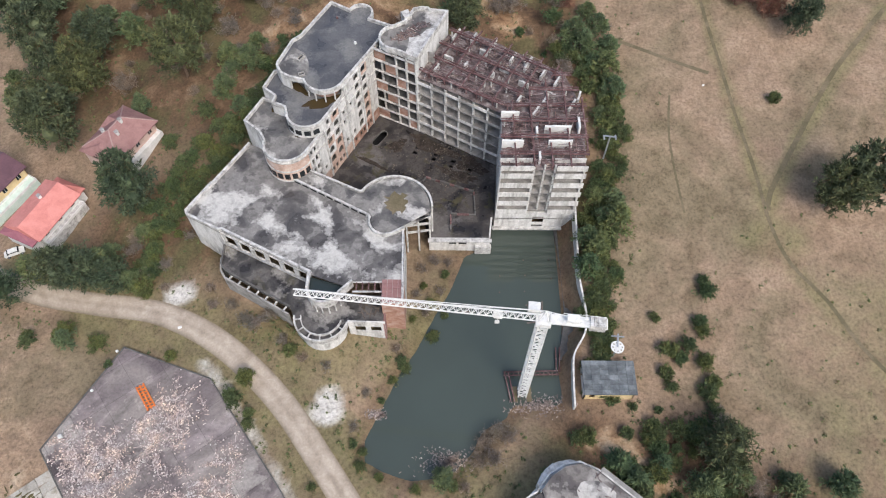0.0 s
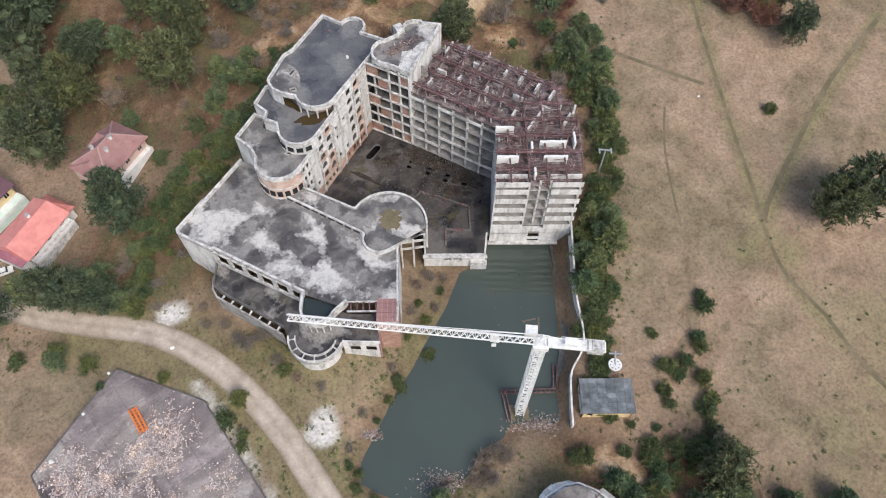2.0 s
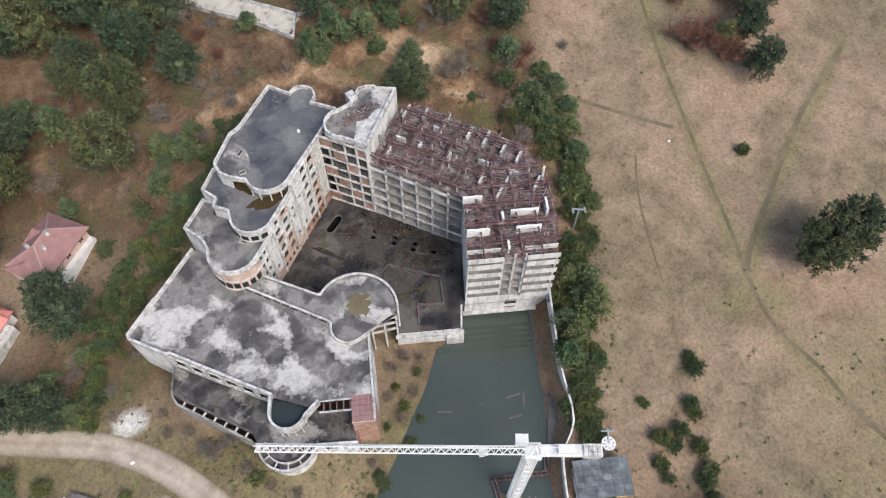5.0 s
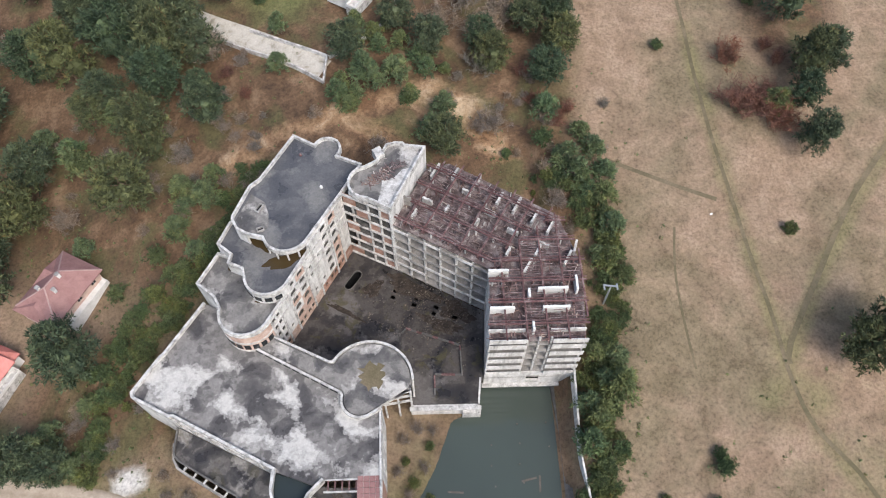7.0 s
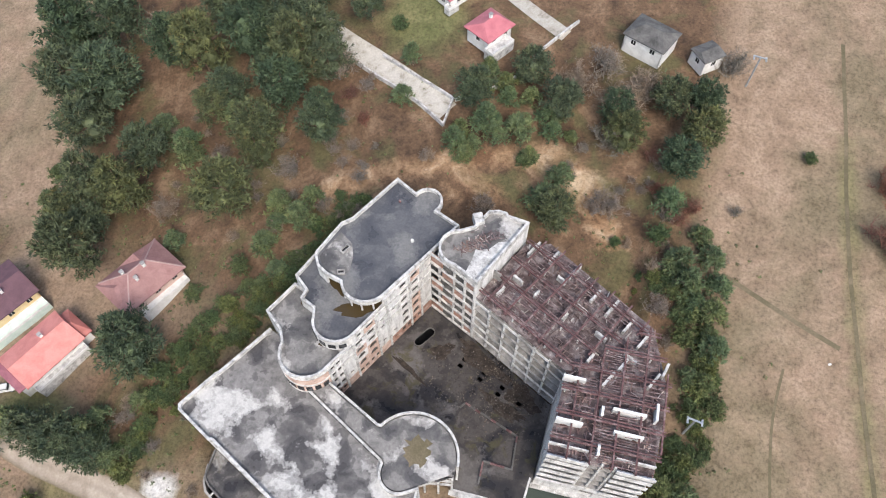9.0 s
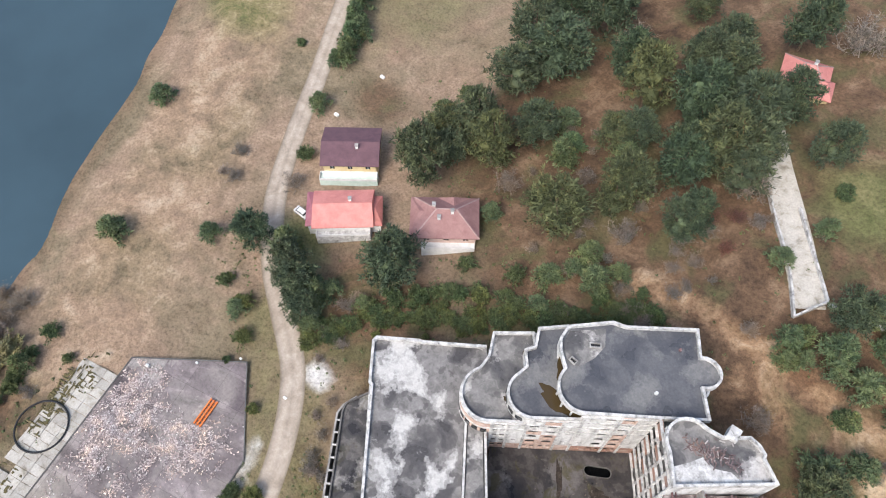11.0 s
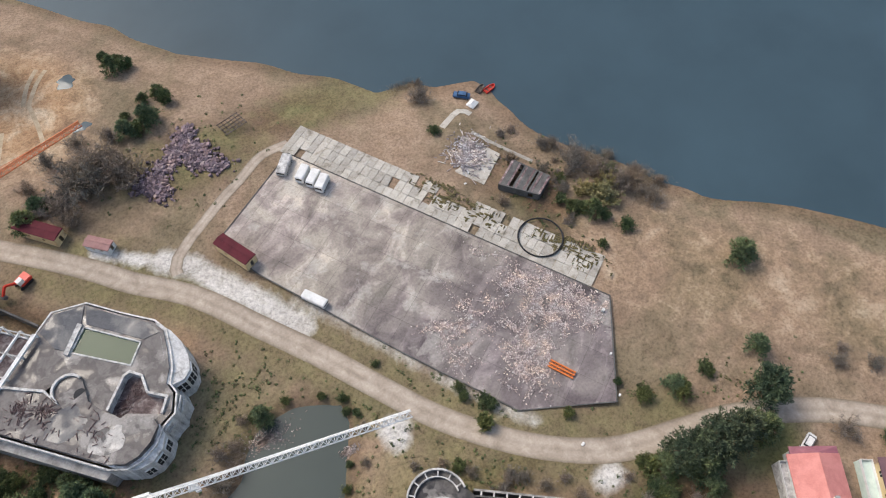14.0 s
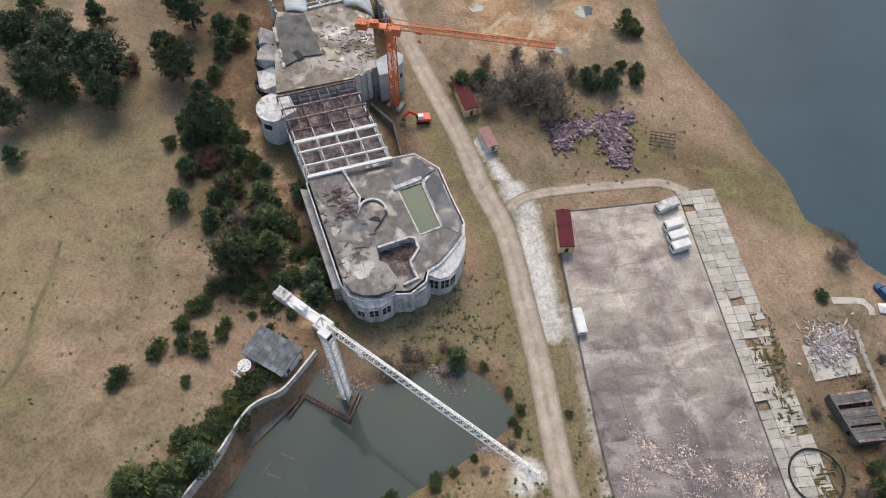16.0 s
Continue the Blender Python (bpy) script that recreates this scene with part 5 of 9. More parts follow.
            bm.faces.new((hi[k], hi[k + 1], hi[m + k + 1], hi[m + k]))
        bm.faces.new((lo[0], hi[0], hi[m], lo[m]))
        bm.faces.new((lo[nrag], lo[m + nrag], hi[m + nrag], hi[nrag]))
        part("attic_wall", bm, M["white" if y < 96 else "parapet"], R, "standing piece of white attic wall")

roof_frame()

def low_block():
    """The low south-west block: flat roof, corridor, round lookout, flooded bay and canopy terrace."""
    B = thing("hotel_annex", "low flat-roofed concrete annex with patchy white and black roof", "building")
    zr = 12.2
    big = arc(-9.8, 78.5, 7.4, 150, 2, 22)
    small = arc(-11.3, 75.6, 3.05, 165, 305, 12)
    bay = arc(-22.3, 61.0, 3.3, 182, 342, 14)
    south = [(-50.8, 76.8), (-43.7, 73.1), (-43.2, 73.3), (-25.3, 64.0)]
    FR = south + [(-25.6, 64.0), (-18.6, 61.4), (-16.9, 62.3), (-11.5, 62.5), (-7.3, 62.4), (-7.7, 74.4), (-2.6, 77.2)] + big[::-1] + [(-28.2, 87.9), (-31.5, 91.0), (-41.0, 94.9), (-46.8, 84.9), (-47.4, 84.4), (-51.3, 77.6)]
    bm = bmesh.new()
    prism(bm, FR, zr - 0.35, zr)
    part("flat_roof", bm, M["roof_flat"], B)
    inner = [(-31.0, 86.0), (-14.6, 77.0)] + small + [(-7.7, 74.2)]
    outer = [(-28.3, 87.8), (-17.0, 82.2)] + big
    for line, t, z1, name in ((south + [bay[0]], 0.45, 13.0, "parapet"), (inner, 0.4, 13.15, "upstand_wall"), (outer, 0.4, 13.3, "parapet"),
                              ([(-7.3, 58.2), (-7.7, 74.2)], 0.35, 12.6, "parapet"), ([(-41.0, 94.9), (-46.8, 84.9), (-47.3, 84.5), (-51.2, 77.8), (-50.8, 76.8)], 0.5, 13.0, "parapet")):
        bm = bmesh.new()
        ribbon(bm, line, t if name != "upstand_wall" else -t, zr - 0.2, z1, False)
        part(name, bm, M["parapet"], B)
    # raised corridor roof; black blocks under it give the shade of a slot row
    bm = bmesh.new()
    prism(bm, offset(inner + [(-2.9, 77.2)] + outer[::-1], 0.2), zr + 0.6, zr + 0.72)
    part("corridor_roof", bm, M["roof_mixed"], B)
    p, q = Vector((-30.36, 85.29)), Vector((-15.02, 76.86))
    for k in range(9):
        a, c = p.lerp(q, (k + 0.08) / 9), p.lerp(q, (k + 0.86) / 9)
        bm = bmesh.new()
        beam(bm, (a.x, a.y, zr + 0.36), (c.x, c.y, zr + 0.36), 0.3, 0.5)
        part("slot_shade", bm, M["black"], B)
    # round balustrades, the shade in their gaps drawn as black blocks
    for k in range(0, len(small) - 1, 1):
        (x0, y0), (x1, y1) = small[k], small[k + 1]
        bm = bmesh.new()
        a = math.degrees(math.atan2(y1 - y0, x1 - x0))
        box(bm, (x0 - 0.0, y0, 11.4), (0.16, 0.3, 1.7), a)
        part("baluster", bm, M["parapet"], B)
        bm = bmesh.new()
        box(bm, ((x0 + x1) / 2, (y0 + y1) / 2, 12.55), (0.55, 0.46, 0.5), a)
        part("slot_shade", bm, M["black"], B)
    # walls under the roof
    bm = bmesh.new()
    ribbon(bm, [(-41.0, 94.9), (-46.8, 84.9), (-51.2, 77.8), (-50.8, 76.8), (-43.7, 73.1)], 0.4, -1.5, zr - 0.3, False)
    part("outer_wall", bm, M["plaster"], B)
    a, c = Vector((-43.6, 73.1)), Vector((-25.3, 64.0))
    L = (c - a).length
    bm = bmesh.new()
    opening_wall(bm, a, c, 7.2, zr - 0.3, 0.35, [(0.6 + k * L / 6, (k + 1) * L / 6 - 0.3, 8.3, 11.4, False) for k in range(6)])
    part("south_wall", bm, M["parapet"], B)
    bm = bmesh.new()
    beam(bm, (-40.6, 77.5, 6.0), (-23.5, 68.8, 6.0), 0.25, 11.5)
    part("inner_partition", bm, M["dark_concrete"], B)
    bm = bmesh.new()
    opening_wall(bm, (-7.3, 62.4), (-7.7, 74.4), -1.5, zr - 0.3, 0.35, [(2, 4.5, 1, 3.6, False), (6.5, 9, 1, 3.6, False), (2, 4.5, 6, 8.5, False), (6.5, 9, 6, 8.5, False)])
    part("east_wall", bm, M["plaster"], B)
    bm = bmesh.new()
    ribbon(bm, outer, 0.35, 3.0, zr - 0.3, False)
    part("court_wall", bm, M["plaster"], B)
    # flooded bay one storey down
    bm = bmesh.new()
    ribbon(bm, [(-25.6, 64.0)] + bay + [(-16.9, 62.3)], 0.4, 10.2, 12.7, False)
    part("bay_parapet", bm, M["parapet"], B, "rounded stained bay parapet")
    bm = bmesh.new()
    prism(bm, [(-25.3, 64.0)] + offset(bay, 0.1, False) + [(-17.4, 62.0)], 10.4, 10.6)
    bayf = part("bay_floor", bm, M["dark_concrete"], B)
    bm = bmesh.new()
    prism(bm, [(-25.1, 63.7)] + offset(bay, 0.45, False) + [(-18.0, 61.6)], 10.62, 11.3)
    part("standing_water", bm, M["puddle"], bayf, "dark standing water")
    for k in range(1, 14, 2):
        bm = bmesh.new()
        tube(bm, (bay[k][0] * 0.985 - 0.33, bay[k][1] + 0.35, 7.2), (bay[k][0] * 0.985 - 0.33, bay[k][1] + 0.35, 10.4), 0.16, 0.16, 8)
        part("round_column", bm, M["parapet"], B)
    # pergola beams and red tiled corner
    for k in range(5):
        x = -16.2 + k * 1.15
        bm = bmesh.new()
        beam(bm, (x, 62.4, 12.0), (x, 60.4, 11.7), 0.2, 0.3)
        part("pergola_beam", bm, M["rust"], B)
    for y in (60.4, 62.3):
        bm = bmesh.new()
        beam(bm, (-16.9, y, 11.8 + (y - 60.4) * 0.1), (-11.4, y, 11.8 + (y - 60.4) * 0.1), 0.25, 0.35)
        part("pergola_beam", bm, M["parapet"], B)
    for i in range(4):
        for j in range(5):
            bm = bmesh.new()
            box(bm, (-10.9 + i * 1.0, 58.5 + j * 0.95, 12.2), (0.95, 0.9, 0.12))
            part("roof_tile", bm, M["tile_pink"], B, "dull red square roof tile")
    bm = bmesh.new()
    prism(bm, [(-11.4, 58.0), (-7.3, 58.0), (-7.3, 62.6), (-11.4, 62.6)], 11.8, 12.14)
    part("corner_slab", bm, M["parapet"], B)
    bm = bmesh.new()
    ribbon(bm, [(-11.4, 62.4), (-11.4, 58.0), (-7.3, 58.0), (-7.3, 62.4)], 0.3, -1.5, 11.8, False)
    part("corner_wall", bm, M["brick"], B, "dull red brick corner wall")
    # canopy terrace
    can = arc(-23, 57.3, 5.3, 180, 345, 18)
    CT = [(-44.1, 73.2), (-44.0, 68.7), (-43.7, 67.9), (-42.6, 66.9), (-29.2, 59.2)] + can + [(-10.9, 55.8), (-10.9, 62.0), (-16.5, 62.0), (-25.4, 64.0)]
    bm = bmesh.new()
    prism(bm, CT, 6.9, 7.2)
    part("terrace_floor", bm, M["terrace"], B)
    rim = [(-44.0, 73.0), (-44.0, 68.7), (-43.7, 67.9), (-42.6, 66.9), (-29.2, 59.2)]
    bm = bmesh.new()
    ribbon(bm, rim, 0.3, 6.6, 7.75, False)
    part("terrace_parapet", bm, M["dark_concrete"], B)
    bm = bmesh.new()
    ribbon(bm, can, 0.3, 6.3, 8.0, False)
    part("round_parapet", bm, M["parapet"], B)
    bm = bmesh.new()
    ribbon(bm, offset(can, 1.3, False), 0.2, 6.3, 7.9, False)
    part("inner_round_parapet", bm, M["parapet"], B)
    for k in range(1, 18, 3):
        p, q = can[k], offset(can, 1.3, False)[k]
        bm = bmesh.new()
        beam(bm, (*p, 7.75), (*q, 7.75), 0.2, 0.25)
        part("rim_rib", bm, M["parapet"], B)
    bm = bmesh.new()
    ribbon(bm, [(-44.6, 70.5), (-44.2, 67.6), (-43.2, 66.0), (-29.6, 58.0)], 0.35, -1.5, 6.7, False)
    part("plinth_wall", bm, M["concrete"], B)
    for k in range(7):
        t = (k + 0.5) / 7
        x, y = -42.6 + 13.4 * t, 66.9 - 7.7 * t
        bm = bmesh.new()
        beam(bm, (x + 1.2, y + 2.0, 6.75), (x - 0.4, y - 0.8, 6.6), 0.3, 0.3)
        part("bracket", bm, M["parapet"], B)
    bm = bmesh.new()
    ribbon(bm, offset(can, 0.6, False), 0.3, -1.5, 6.4, False)
    part("round_base_wall", bm, M["plaster"], B)
    bm = bmesh.new()
    opening_wall(bm, (-17.9, 55.9), (-10.9, 55.7), -1.5, 8.2, 0.3, [(4.2, 6.2, 4.0, 6.2, False), (1.2, 3.2, 4.0, 6.2, False)])
    part("south_front_wall", bm, M["plaster"], B)
    bm = bmesh.new()
    ribbon(bm, [(-10.9, 55.7), (-10.9, 58.2)], 0.3, -1.5, 7.6, False)
    part("south_return_wall", bm, M["tile_pink"], B)
    for i in range(22):
        r = random.Random(90 + i)
        bm = bmesh.new()
        box(bm, (r.uniform(-16, -12), r.uniform(57.5, 61), 7.3 + r.uniform(0, 0.3)), (r.uniform(0.8, 2.6), 0.16, 0.1), r.uniform(0, 180), 0, r.uniform(-8, 8))
        part("fallen_plank", bm, M["wood"], B)
    # grass patch on the round roof
    patch_pts = [(-9.3 + (2.3 + 0.7 * math.sin(k * 2.7) + 0.3 * math.sin(k * 5.1)) * math.cos(k * 0.2618), 79.7 + (2.4 + 0.6 * math.sin(k * 1.9 + 1)) * math.sin(k * 0.2618)) for k in range(24)]
    bm = bmesh.new()
    prism(bm, patch_pts, zr + 0.72, zr + 0.76)
    part("moss_bed", bm, M["track"], B, "bed of dry brown moss")
    # open bays at the foot of the lookout
    for x in (-7.4, -5.0, -2.7):
        bm = bmesh.new()
        box(bm, (x, 76.4 + (x + 7.4) * 0.15, 5.2), (0.35, 0.35, 13.2), 10)
        part("column", bm, M["parapet"], B)
    for z in (7.0, 9.6, 12.0):
        bm = bmesh.new()
        beam(bm, (-7.6, 76.3, z), (-2.5, 77.1, z), 0.35, 0.4)
        part("edge_beam", bm, M["parapet"], B)

low_block()

def courtyard():
    outer = [(-26.6, 88.6), (-14.9, 110.4), (-5.7, 105.8), (11.6, 96.0), (10.8, 82.2), (10.2, 81.0), (9.7, 77.2), (-2.9, 77.0), (-2.9, 79), (-4, 83), (-9.8, 85.8), (-17, 82.3)]
    def oblong(cx, cy, l, w, rz, n=6):
        c, s = math.cos(radians(rz)), math.sin(radians(rz))
        pts = [(l / 2 - w / 2 + w / 2 * math.cos(radians(a)), w / 2 * math.sin(radians(a))) for a in range(-90, 91, 30)]
        pts += [(-l / 2 + w / 2 + w / 2 * math.cos(radians(a)), w / 2 * math.sin(radians(a))) for a in range(90, 271, 30)]
        return [(cx + u * c - v * s, cy + u * s + v * c) for u, v in pts]
    def square(cx, cy, w, l, rz):
        c, s = math.cos(radians(rz)), math.sin(radians(rz))
        return [(cx + u * c - v * s, cy + u * s + v * c) for u, v in ((-w / 2, -l / 2), (w / 2, -l / 2), (w / 2, l / 2), (-w / 2, l / 2))]
    holes = [oblong(-14.5, 103.7, 4.9, 1.9, 56)]
    for x, y in ((-5.9, 100.4), (-1.7, 98.6), (2.2, 96.6), (5.8, 94.3)):
        holes.append(square(x, y + 0.6, 1.0, 0.8, -28))
        holes.append(square(x - 0.5, y - 0.8, 1.0, 0.8, -28))
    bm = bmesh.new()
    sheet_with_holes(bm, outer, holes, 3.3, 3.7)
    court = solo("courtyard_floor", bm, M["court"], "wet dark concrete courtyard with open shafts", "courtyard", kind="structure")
    bm = bmesh.new()
    ribbon(bm, offset(holes[0], -0.02), 0.12, 3.3, 3.78)
    part("shaft_rim", bm, M["dark_concrete"], court)
    # floor coloured black, in place of the shade deep in the shafts
    bm = bmesh.new()
    prism(bm, outer, -0.7, -0.5)
    solo("cellar_floor", bm, M["black"], "cellar floor coloured black for the shade in the shafts", "floor", kind="structure")
    # south retaining wall towards the pond, with openings
    W = thing("retaining_wall", "white concrete retaining wall with openings above the pond", "wall", kind="structure")
    bm = bmesh.new()
    opening_wall(bm, (-2.9, 76.8), (9.8, 76.8), -1.6, 3.9, 0.35, [(4.2, 5.6, 1.4, 3.2, False), (6.2, 7.8, 1.4, 3.2, False)])
    part("front", bm, M["plaster"], W)
    bm = bmesh.new()
    box(bm, (8.4, 76.5, 0.4), (3.4, 0.9, 2.6))
    box(bm, (3.5, 76.4, 3.95), (13.2, 0.8, 0.25))
    part("coping", bm, M["parapet"], W)
    bm = bmesh.new()
    ribbon(bm, [(9.8, 76.8), (10.4, 82.2)], 0.35, -1.6, 3.9, False)
    part("return", bm, M["plaster"], W)
    # low walls and rubble in the yard
    rnd = random.Random(3)
    for pts in ([(-4.6, 91.6), (-3.8, 92.6), (6.6, 88.8), (6.8, 82.6)], [(1.6, 79.0), (1.6, 83.0), (6.8, 82.8)]):
        K = thing("low_wall", "low broken brick wall in the courtyard", "wall")
        for (x0, y0), (x1, y1) in zip(pts[:-1], pts[1:]):
            n = max(2, int(math.hypot(x1 - x0, y1 - y0) / 1.1))
            for k in range(n):
                p, q = k / n, (k + 0.97) / n
                h = rnd.uniform(0.25, 0.7)
                bm = bmesh.new()
                beam(bm, (x0 + (x1 - x0) * p, y0 + (y1 - y0) * p, 3.7 + h / 2), (x0 + (x1 - x0) * q, y0 + (y1 - y0) * q, 3.7 + h / 2), 0.3, h)
                part("masonry_block", bm, M["rust"] if rnd.random() < 0.4 else M["dark_concrete"], K)
    for cx, cy, rx, ry, rz in ((-2.5, 101.4, 6.0, 1.7, -29), (6.2, 96.0, 3.4, 2.0, -29), (-10.4, 101.6, 2.2, 1.5, 40), (3.0, 93.4, 4.4, 1.3, -24), (-15.8, 96.6, 4.0, 0.5, -30)):
        c, s = math.cos(radians(rz)), math.sin(radians(rz))
        vs = []
        for q in np.linspace(0, 2 * math.pi, 30, endpoint=False):
            w = 1 + 0.22 * math.sin(3 * q + cy) + 0.14 * math.sin(8 * q + cx)
            vs.append((cx + rx * w * math.cos(q) * c - ry * w * math.sin(q) * s, cy + rx * w * math.cos(q) * s + ry * w * math.sin(q) * c))
        if all(inside(x, y, outer) for x, y in vs):
            bm = bmesh.new()
            sheet_with_holes(bm, vs, [[(x, y) for x, y in h] for h in holes[1:] if all(inside(x, y, vs) for x, y in h)], 3.702, 3.73)
            part("soil_spread", bm, M["soil"], court, "dark earth washed over the floor")
    bm = bmesh.new()
    k = 0
    while k < 1300:
        x, y = rnd.gauss(0, 7), rnd.gauss(96, 5)
        if inside(x, y, outer) and not any(inside(x, y, h) for h in holes):
            k += 1
            box(bm, (x, y, 3.72), (rnd.uniform(0.08, 0.35), rnd.uniform(0.06, 0.2), 0.1), rnd.uniform(0, 180))
    solo("courtyard_debris", bm, M["soil_clods"], "scattered rubble on the courtyard floor", "rubble", kind="stuff")

courtyard()

# ---- pond edge ----
def pond_edge():
    W = thing("pond_wall", "weathered concrete wall along the pond with pale top", "wall", kind="structure")
    line = spline([(27.4, 88), (27.1, 75), (27.0, 67), (27.8, 59), (27.2, 55.5), (24.9, 51.5), (24.4, 47), (24.3, 41.5)], 1.4)
    for (x0, y0), (x1, y1) in zip(line[:-1], line[1:]):
        h0, h1 = (0.11 * (y - 41) + 2.9 for y in (y0, y1))
        bm = bmesh.new()
        prism(bm, [(x0, y0), (x1, y1), (x1 + 0.35, y1), (x0 + 0.35, y0)], -1.6, [h0, h1, h1, h0])
        part("wall_section", bm, M["plaster"], W)
    bm = bmesh.new()
    prism(bm, [(23.9, 82), (24.6, 72), (24.6, 61), (22.7, 52), (25.0, 51.5), (27.5, 59), (26.9, 67), (27.2, 82)], -1.4, -0.55)
    part("muddy_ledge", bm, M["dark_concrete"], W)
    J = thing("jetty_frame", "rusty brown steel walkway frame in the pond", "walkway")
    for a, b in (((11.8, 49.3), (22.4, 49.6)), ((11.8, 48.6), (22.4, 48.9)), ((12.0, 49.2), (13.0, 43.4)), ((12.7, 49.2), (13.7, 43.4)), ((22.0, 49.4), (22.3, 54.5)), ((22.7, 49.4), (23.0, 54.5))):
        bm = bmesh.new()
        beam(bm, (*a, -0.3), (*b, -0.3), 0.2, 0.3)
        part("rail_beam", bm, M["rust"], J)
    for k in range(13):
        x = 12.2 + k * 0.82
        bm = bmesh.new()
        beam(bm, (x, 48.5, -0.2), (x, 49.5, -0.2), 0.22, 0.1)
        part("sleeper", bm, M["wood"], J)
    for k in range(7):
        bm = bmesh.new()
        tube(bm, (12.1 + k * 1.7, 49.0, -3), (12.1 + k * 1.7, 49.0, -0.15), 0.13, 0.13, 6)
        part("pile", bm, M["rust"], J)
    bm = bmesh.new()
    for x, y in ((11.9, 70.7), (17.0, 74.6), (22.4, 74.7), (11.7, 66.9), (16.9, 67.1), (12.2, 63.2), (17.4, 63.7), (17.2, 70.9), (22.6, 70.2)):
        post = bmesh.new()
        tube(post, (x, y, -3), (x, y, -0.72 + 0.1 * math.sin(x)), 0.16, 0.15, 7)
        solo("sunken_post", post, M["wood"], "dark stump of a post standing in the pond", "post", "posts in the pond")
    bm.free()
    bm = bmesh.new()
    for x0, y0, x1, y1 in ((3.5, 62.5, 6.4, 62.3), (17.0, 60.0, 19.5, 60.4), (20.2, 62.0, 20.4, 65.0), (17.0, 64.0, 19.8, 64.6)):
        beam(bm, (x0, y0, POND_Z - 0.02), (x1, y1, POND_Z - 0.02), 0.35, 0.12)
    solo("sunken_timber", bm, M["wood"], "dark waterlogged timbers at the water surface", "timber", kind="stuff")
    rnd = random.Random(8)
    bm = bmesh.new()
    for k in range(1500):
        cx, cy, r = rnd.choice(((0.5, 32, 2.6), (1.5, 32.5, 1.6), (17, 42.5, 2.0), (19.5, 43.0, 1.8), (-12.5, 41, 0.8)))
        x, y = rnd.gauss(cx, r), rnd.gauss(cy, r * 0.5)
        z = max(z_at(x, y), POND_Z)
        box(bm, (x, y, z + 0.05), (rnd.uniform(0.12, 0.5), rnd.uniform(0.06, 0.16), 0.1), rnd.uniform(0, 180))
    solo("driftwood_litter", bm, M["driftwood"], "pale driftwood and litter at the pond edge", "litter", kind="stuff")

pond_edge()

# ---- cranes ----
def crane(name, label, base, zb, top, tip, tail, mat, grp="tower cranes"):
    """A tower crane: lattice mast, cab, peak, lattice jib with ties and a counter-jib with ballast."""
    K = thing(name, label, "crane", grp)
    bx, by = base
    w = 0.75
    for sx in (-1, 1):
        for sy in (-1, 1):
            bm = bmesh.new()
            beam(bm, (bx + sx * w, by + sy * w, zb), (bx + sx * w, by + sy * w, top), 0.2, 0.2)
            part("mast_leg", bm, mat, K)
    n = int((top - zb) / 1.5)
    for k in range(n):
        z0, z1 = zb + (top - zb) * k / n, zb + (top - zb) * (k + 1) / n
        s = 1 if k % 2 else -1
        for sy in (-1, 1):
            for p, q, name in (((bx - s * w, by + sy * w, z0), (bx + s * w, by + sy * w, z1), "mast_brace"), ((bx + sy * w, by - s * w, z0), (bx + sy * w, by + s * w, z1), "mast_brace"),
                               ((bx - w, by + sy * w, z1), (bx + w, by + sy * w, z1), "mast_strut"), ((bx + sy * w, by - w, z1), (bx + sy * w, by + w, z1), "mast_strut")):
                bm = bmesh.new()
                beam(bm, p, q, 0.12, 0.12)
                part(name, bm, mat, K)
    C = Vector((bx, by, top))
    d = (Vector(tip) - C)
    L = Vector((d.x, d.y)).length
    u = Vector((d.x, d.y, 0)).normalized()
    v = Vector((-u.y, u.x, 0))
    slope = (tip[2] - top) / L
    bm = bmesh.new()
    box(bm, C + Vector((0, 0, 0.4)), (2.3, 2.3, 1.0), math.degrees(math.atan2(u.y, u.x)))
    part("turntable", bm, mat, K)
    bm = bmesh.new()
    box(bm, C + u * 1.6 + v * -1.3 + Vector((0, 0, 1.3)), (1.8, 1.3, 1.9), math.degrees(math.atan2(u.y, u.x)))
    cab = part("cab", bm, mat, K)
    bm = bmesh.new()
    box(bm, C + u * 2.52 + v * -1.3 + Vector((0, 0, 1.5)), (0.04, 1.1, 1.0), math.degrees(math.atan2(u.y, u.x)))
    part("cab_window", bm, M["glass_dark"], cab)
    peak = C + Vector((0, 0, 3.4))
    for s in (-1, 1):
        for q in (-0.8, 0.8):
            bm = bmesh.new()
            beam(bm, C + v * (s * 0.7) + u * q + Vector((0, 0, 0.8)), peak, 0.14, 0.14)
            part("peak_leg", bm, mat, K)
    def at(s, side, up):
        return C + u * s + v * side + Vector((0, 0, slope * s + 0.9 + up))
    for side, up in ((-0.55, 0), (0.55, 0), (0, 1.0)):
        bm = bmesh.new()
        beam(bm, at(0.8, side, up), at(L, side, up), 0.17, 0.17)
        part("jib_chord", bm, mat, K)
    m = int(L / 1.15)
    for k in range(m):
        s0, s1 = 0.8 + (L - 0.8) * k / m, 0.8 + (L - 0.8) * (k + 1) / m
        top_mid = at((s0 + s1) / 2, 0, 1.0)
        for p, q in ((at(s0, -0.55, 0), top_mid), (top_mid, at(s1, -0.55, 0)), (at(s0, 0.55, 0), top_mid), (top_mid, at(s1, 0.55, 0)), (at(s0, -0.55, 0), at(s1, 0.55, 0)), (at(s0, -0.55, 0), at(s0, 0.55, 0))):
            bm = bmesh.new()
            beam(bm, p, q, 0.09, 0.09)
            part("jib_lacing", bm, mat, K)
    for s in (0.45, 0.8):
        bm = bmesh.new()
        beam(bm, peak, at(L * s, 0, 1.0), 0.09, 0.09)
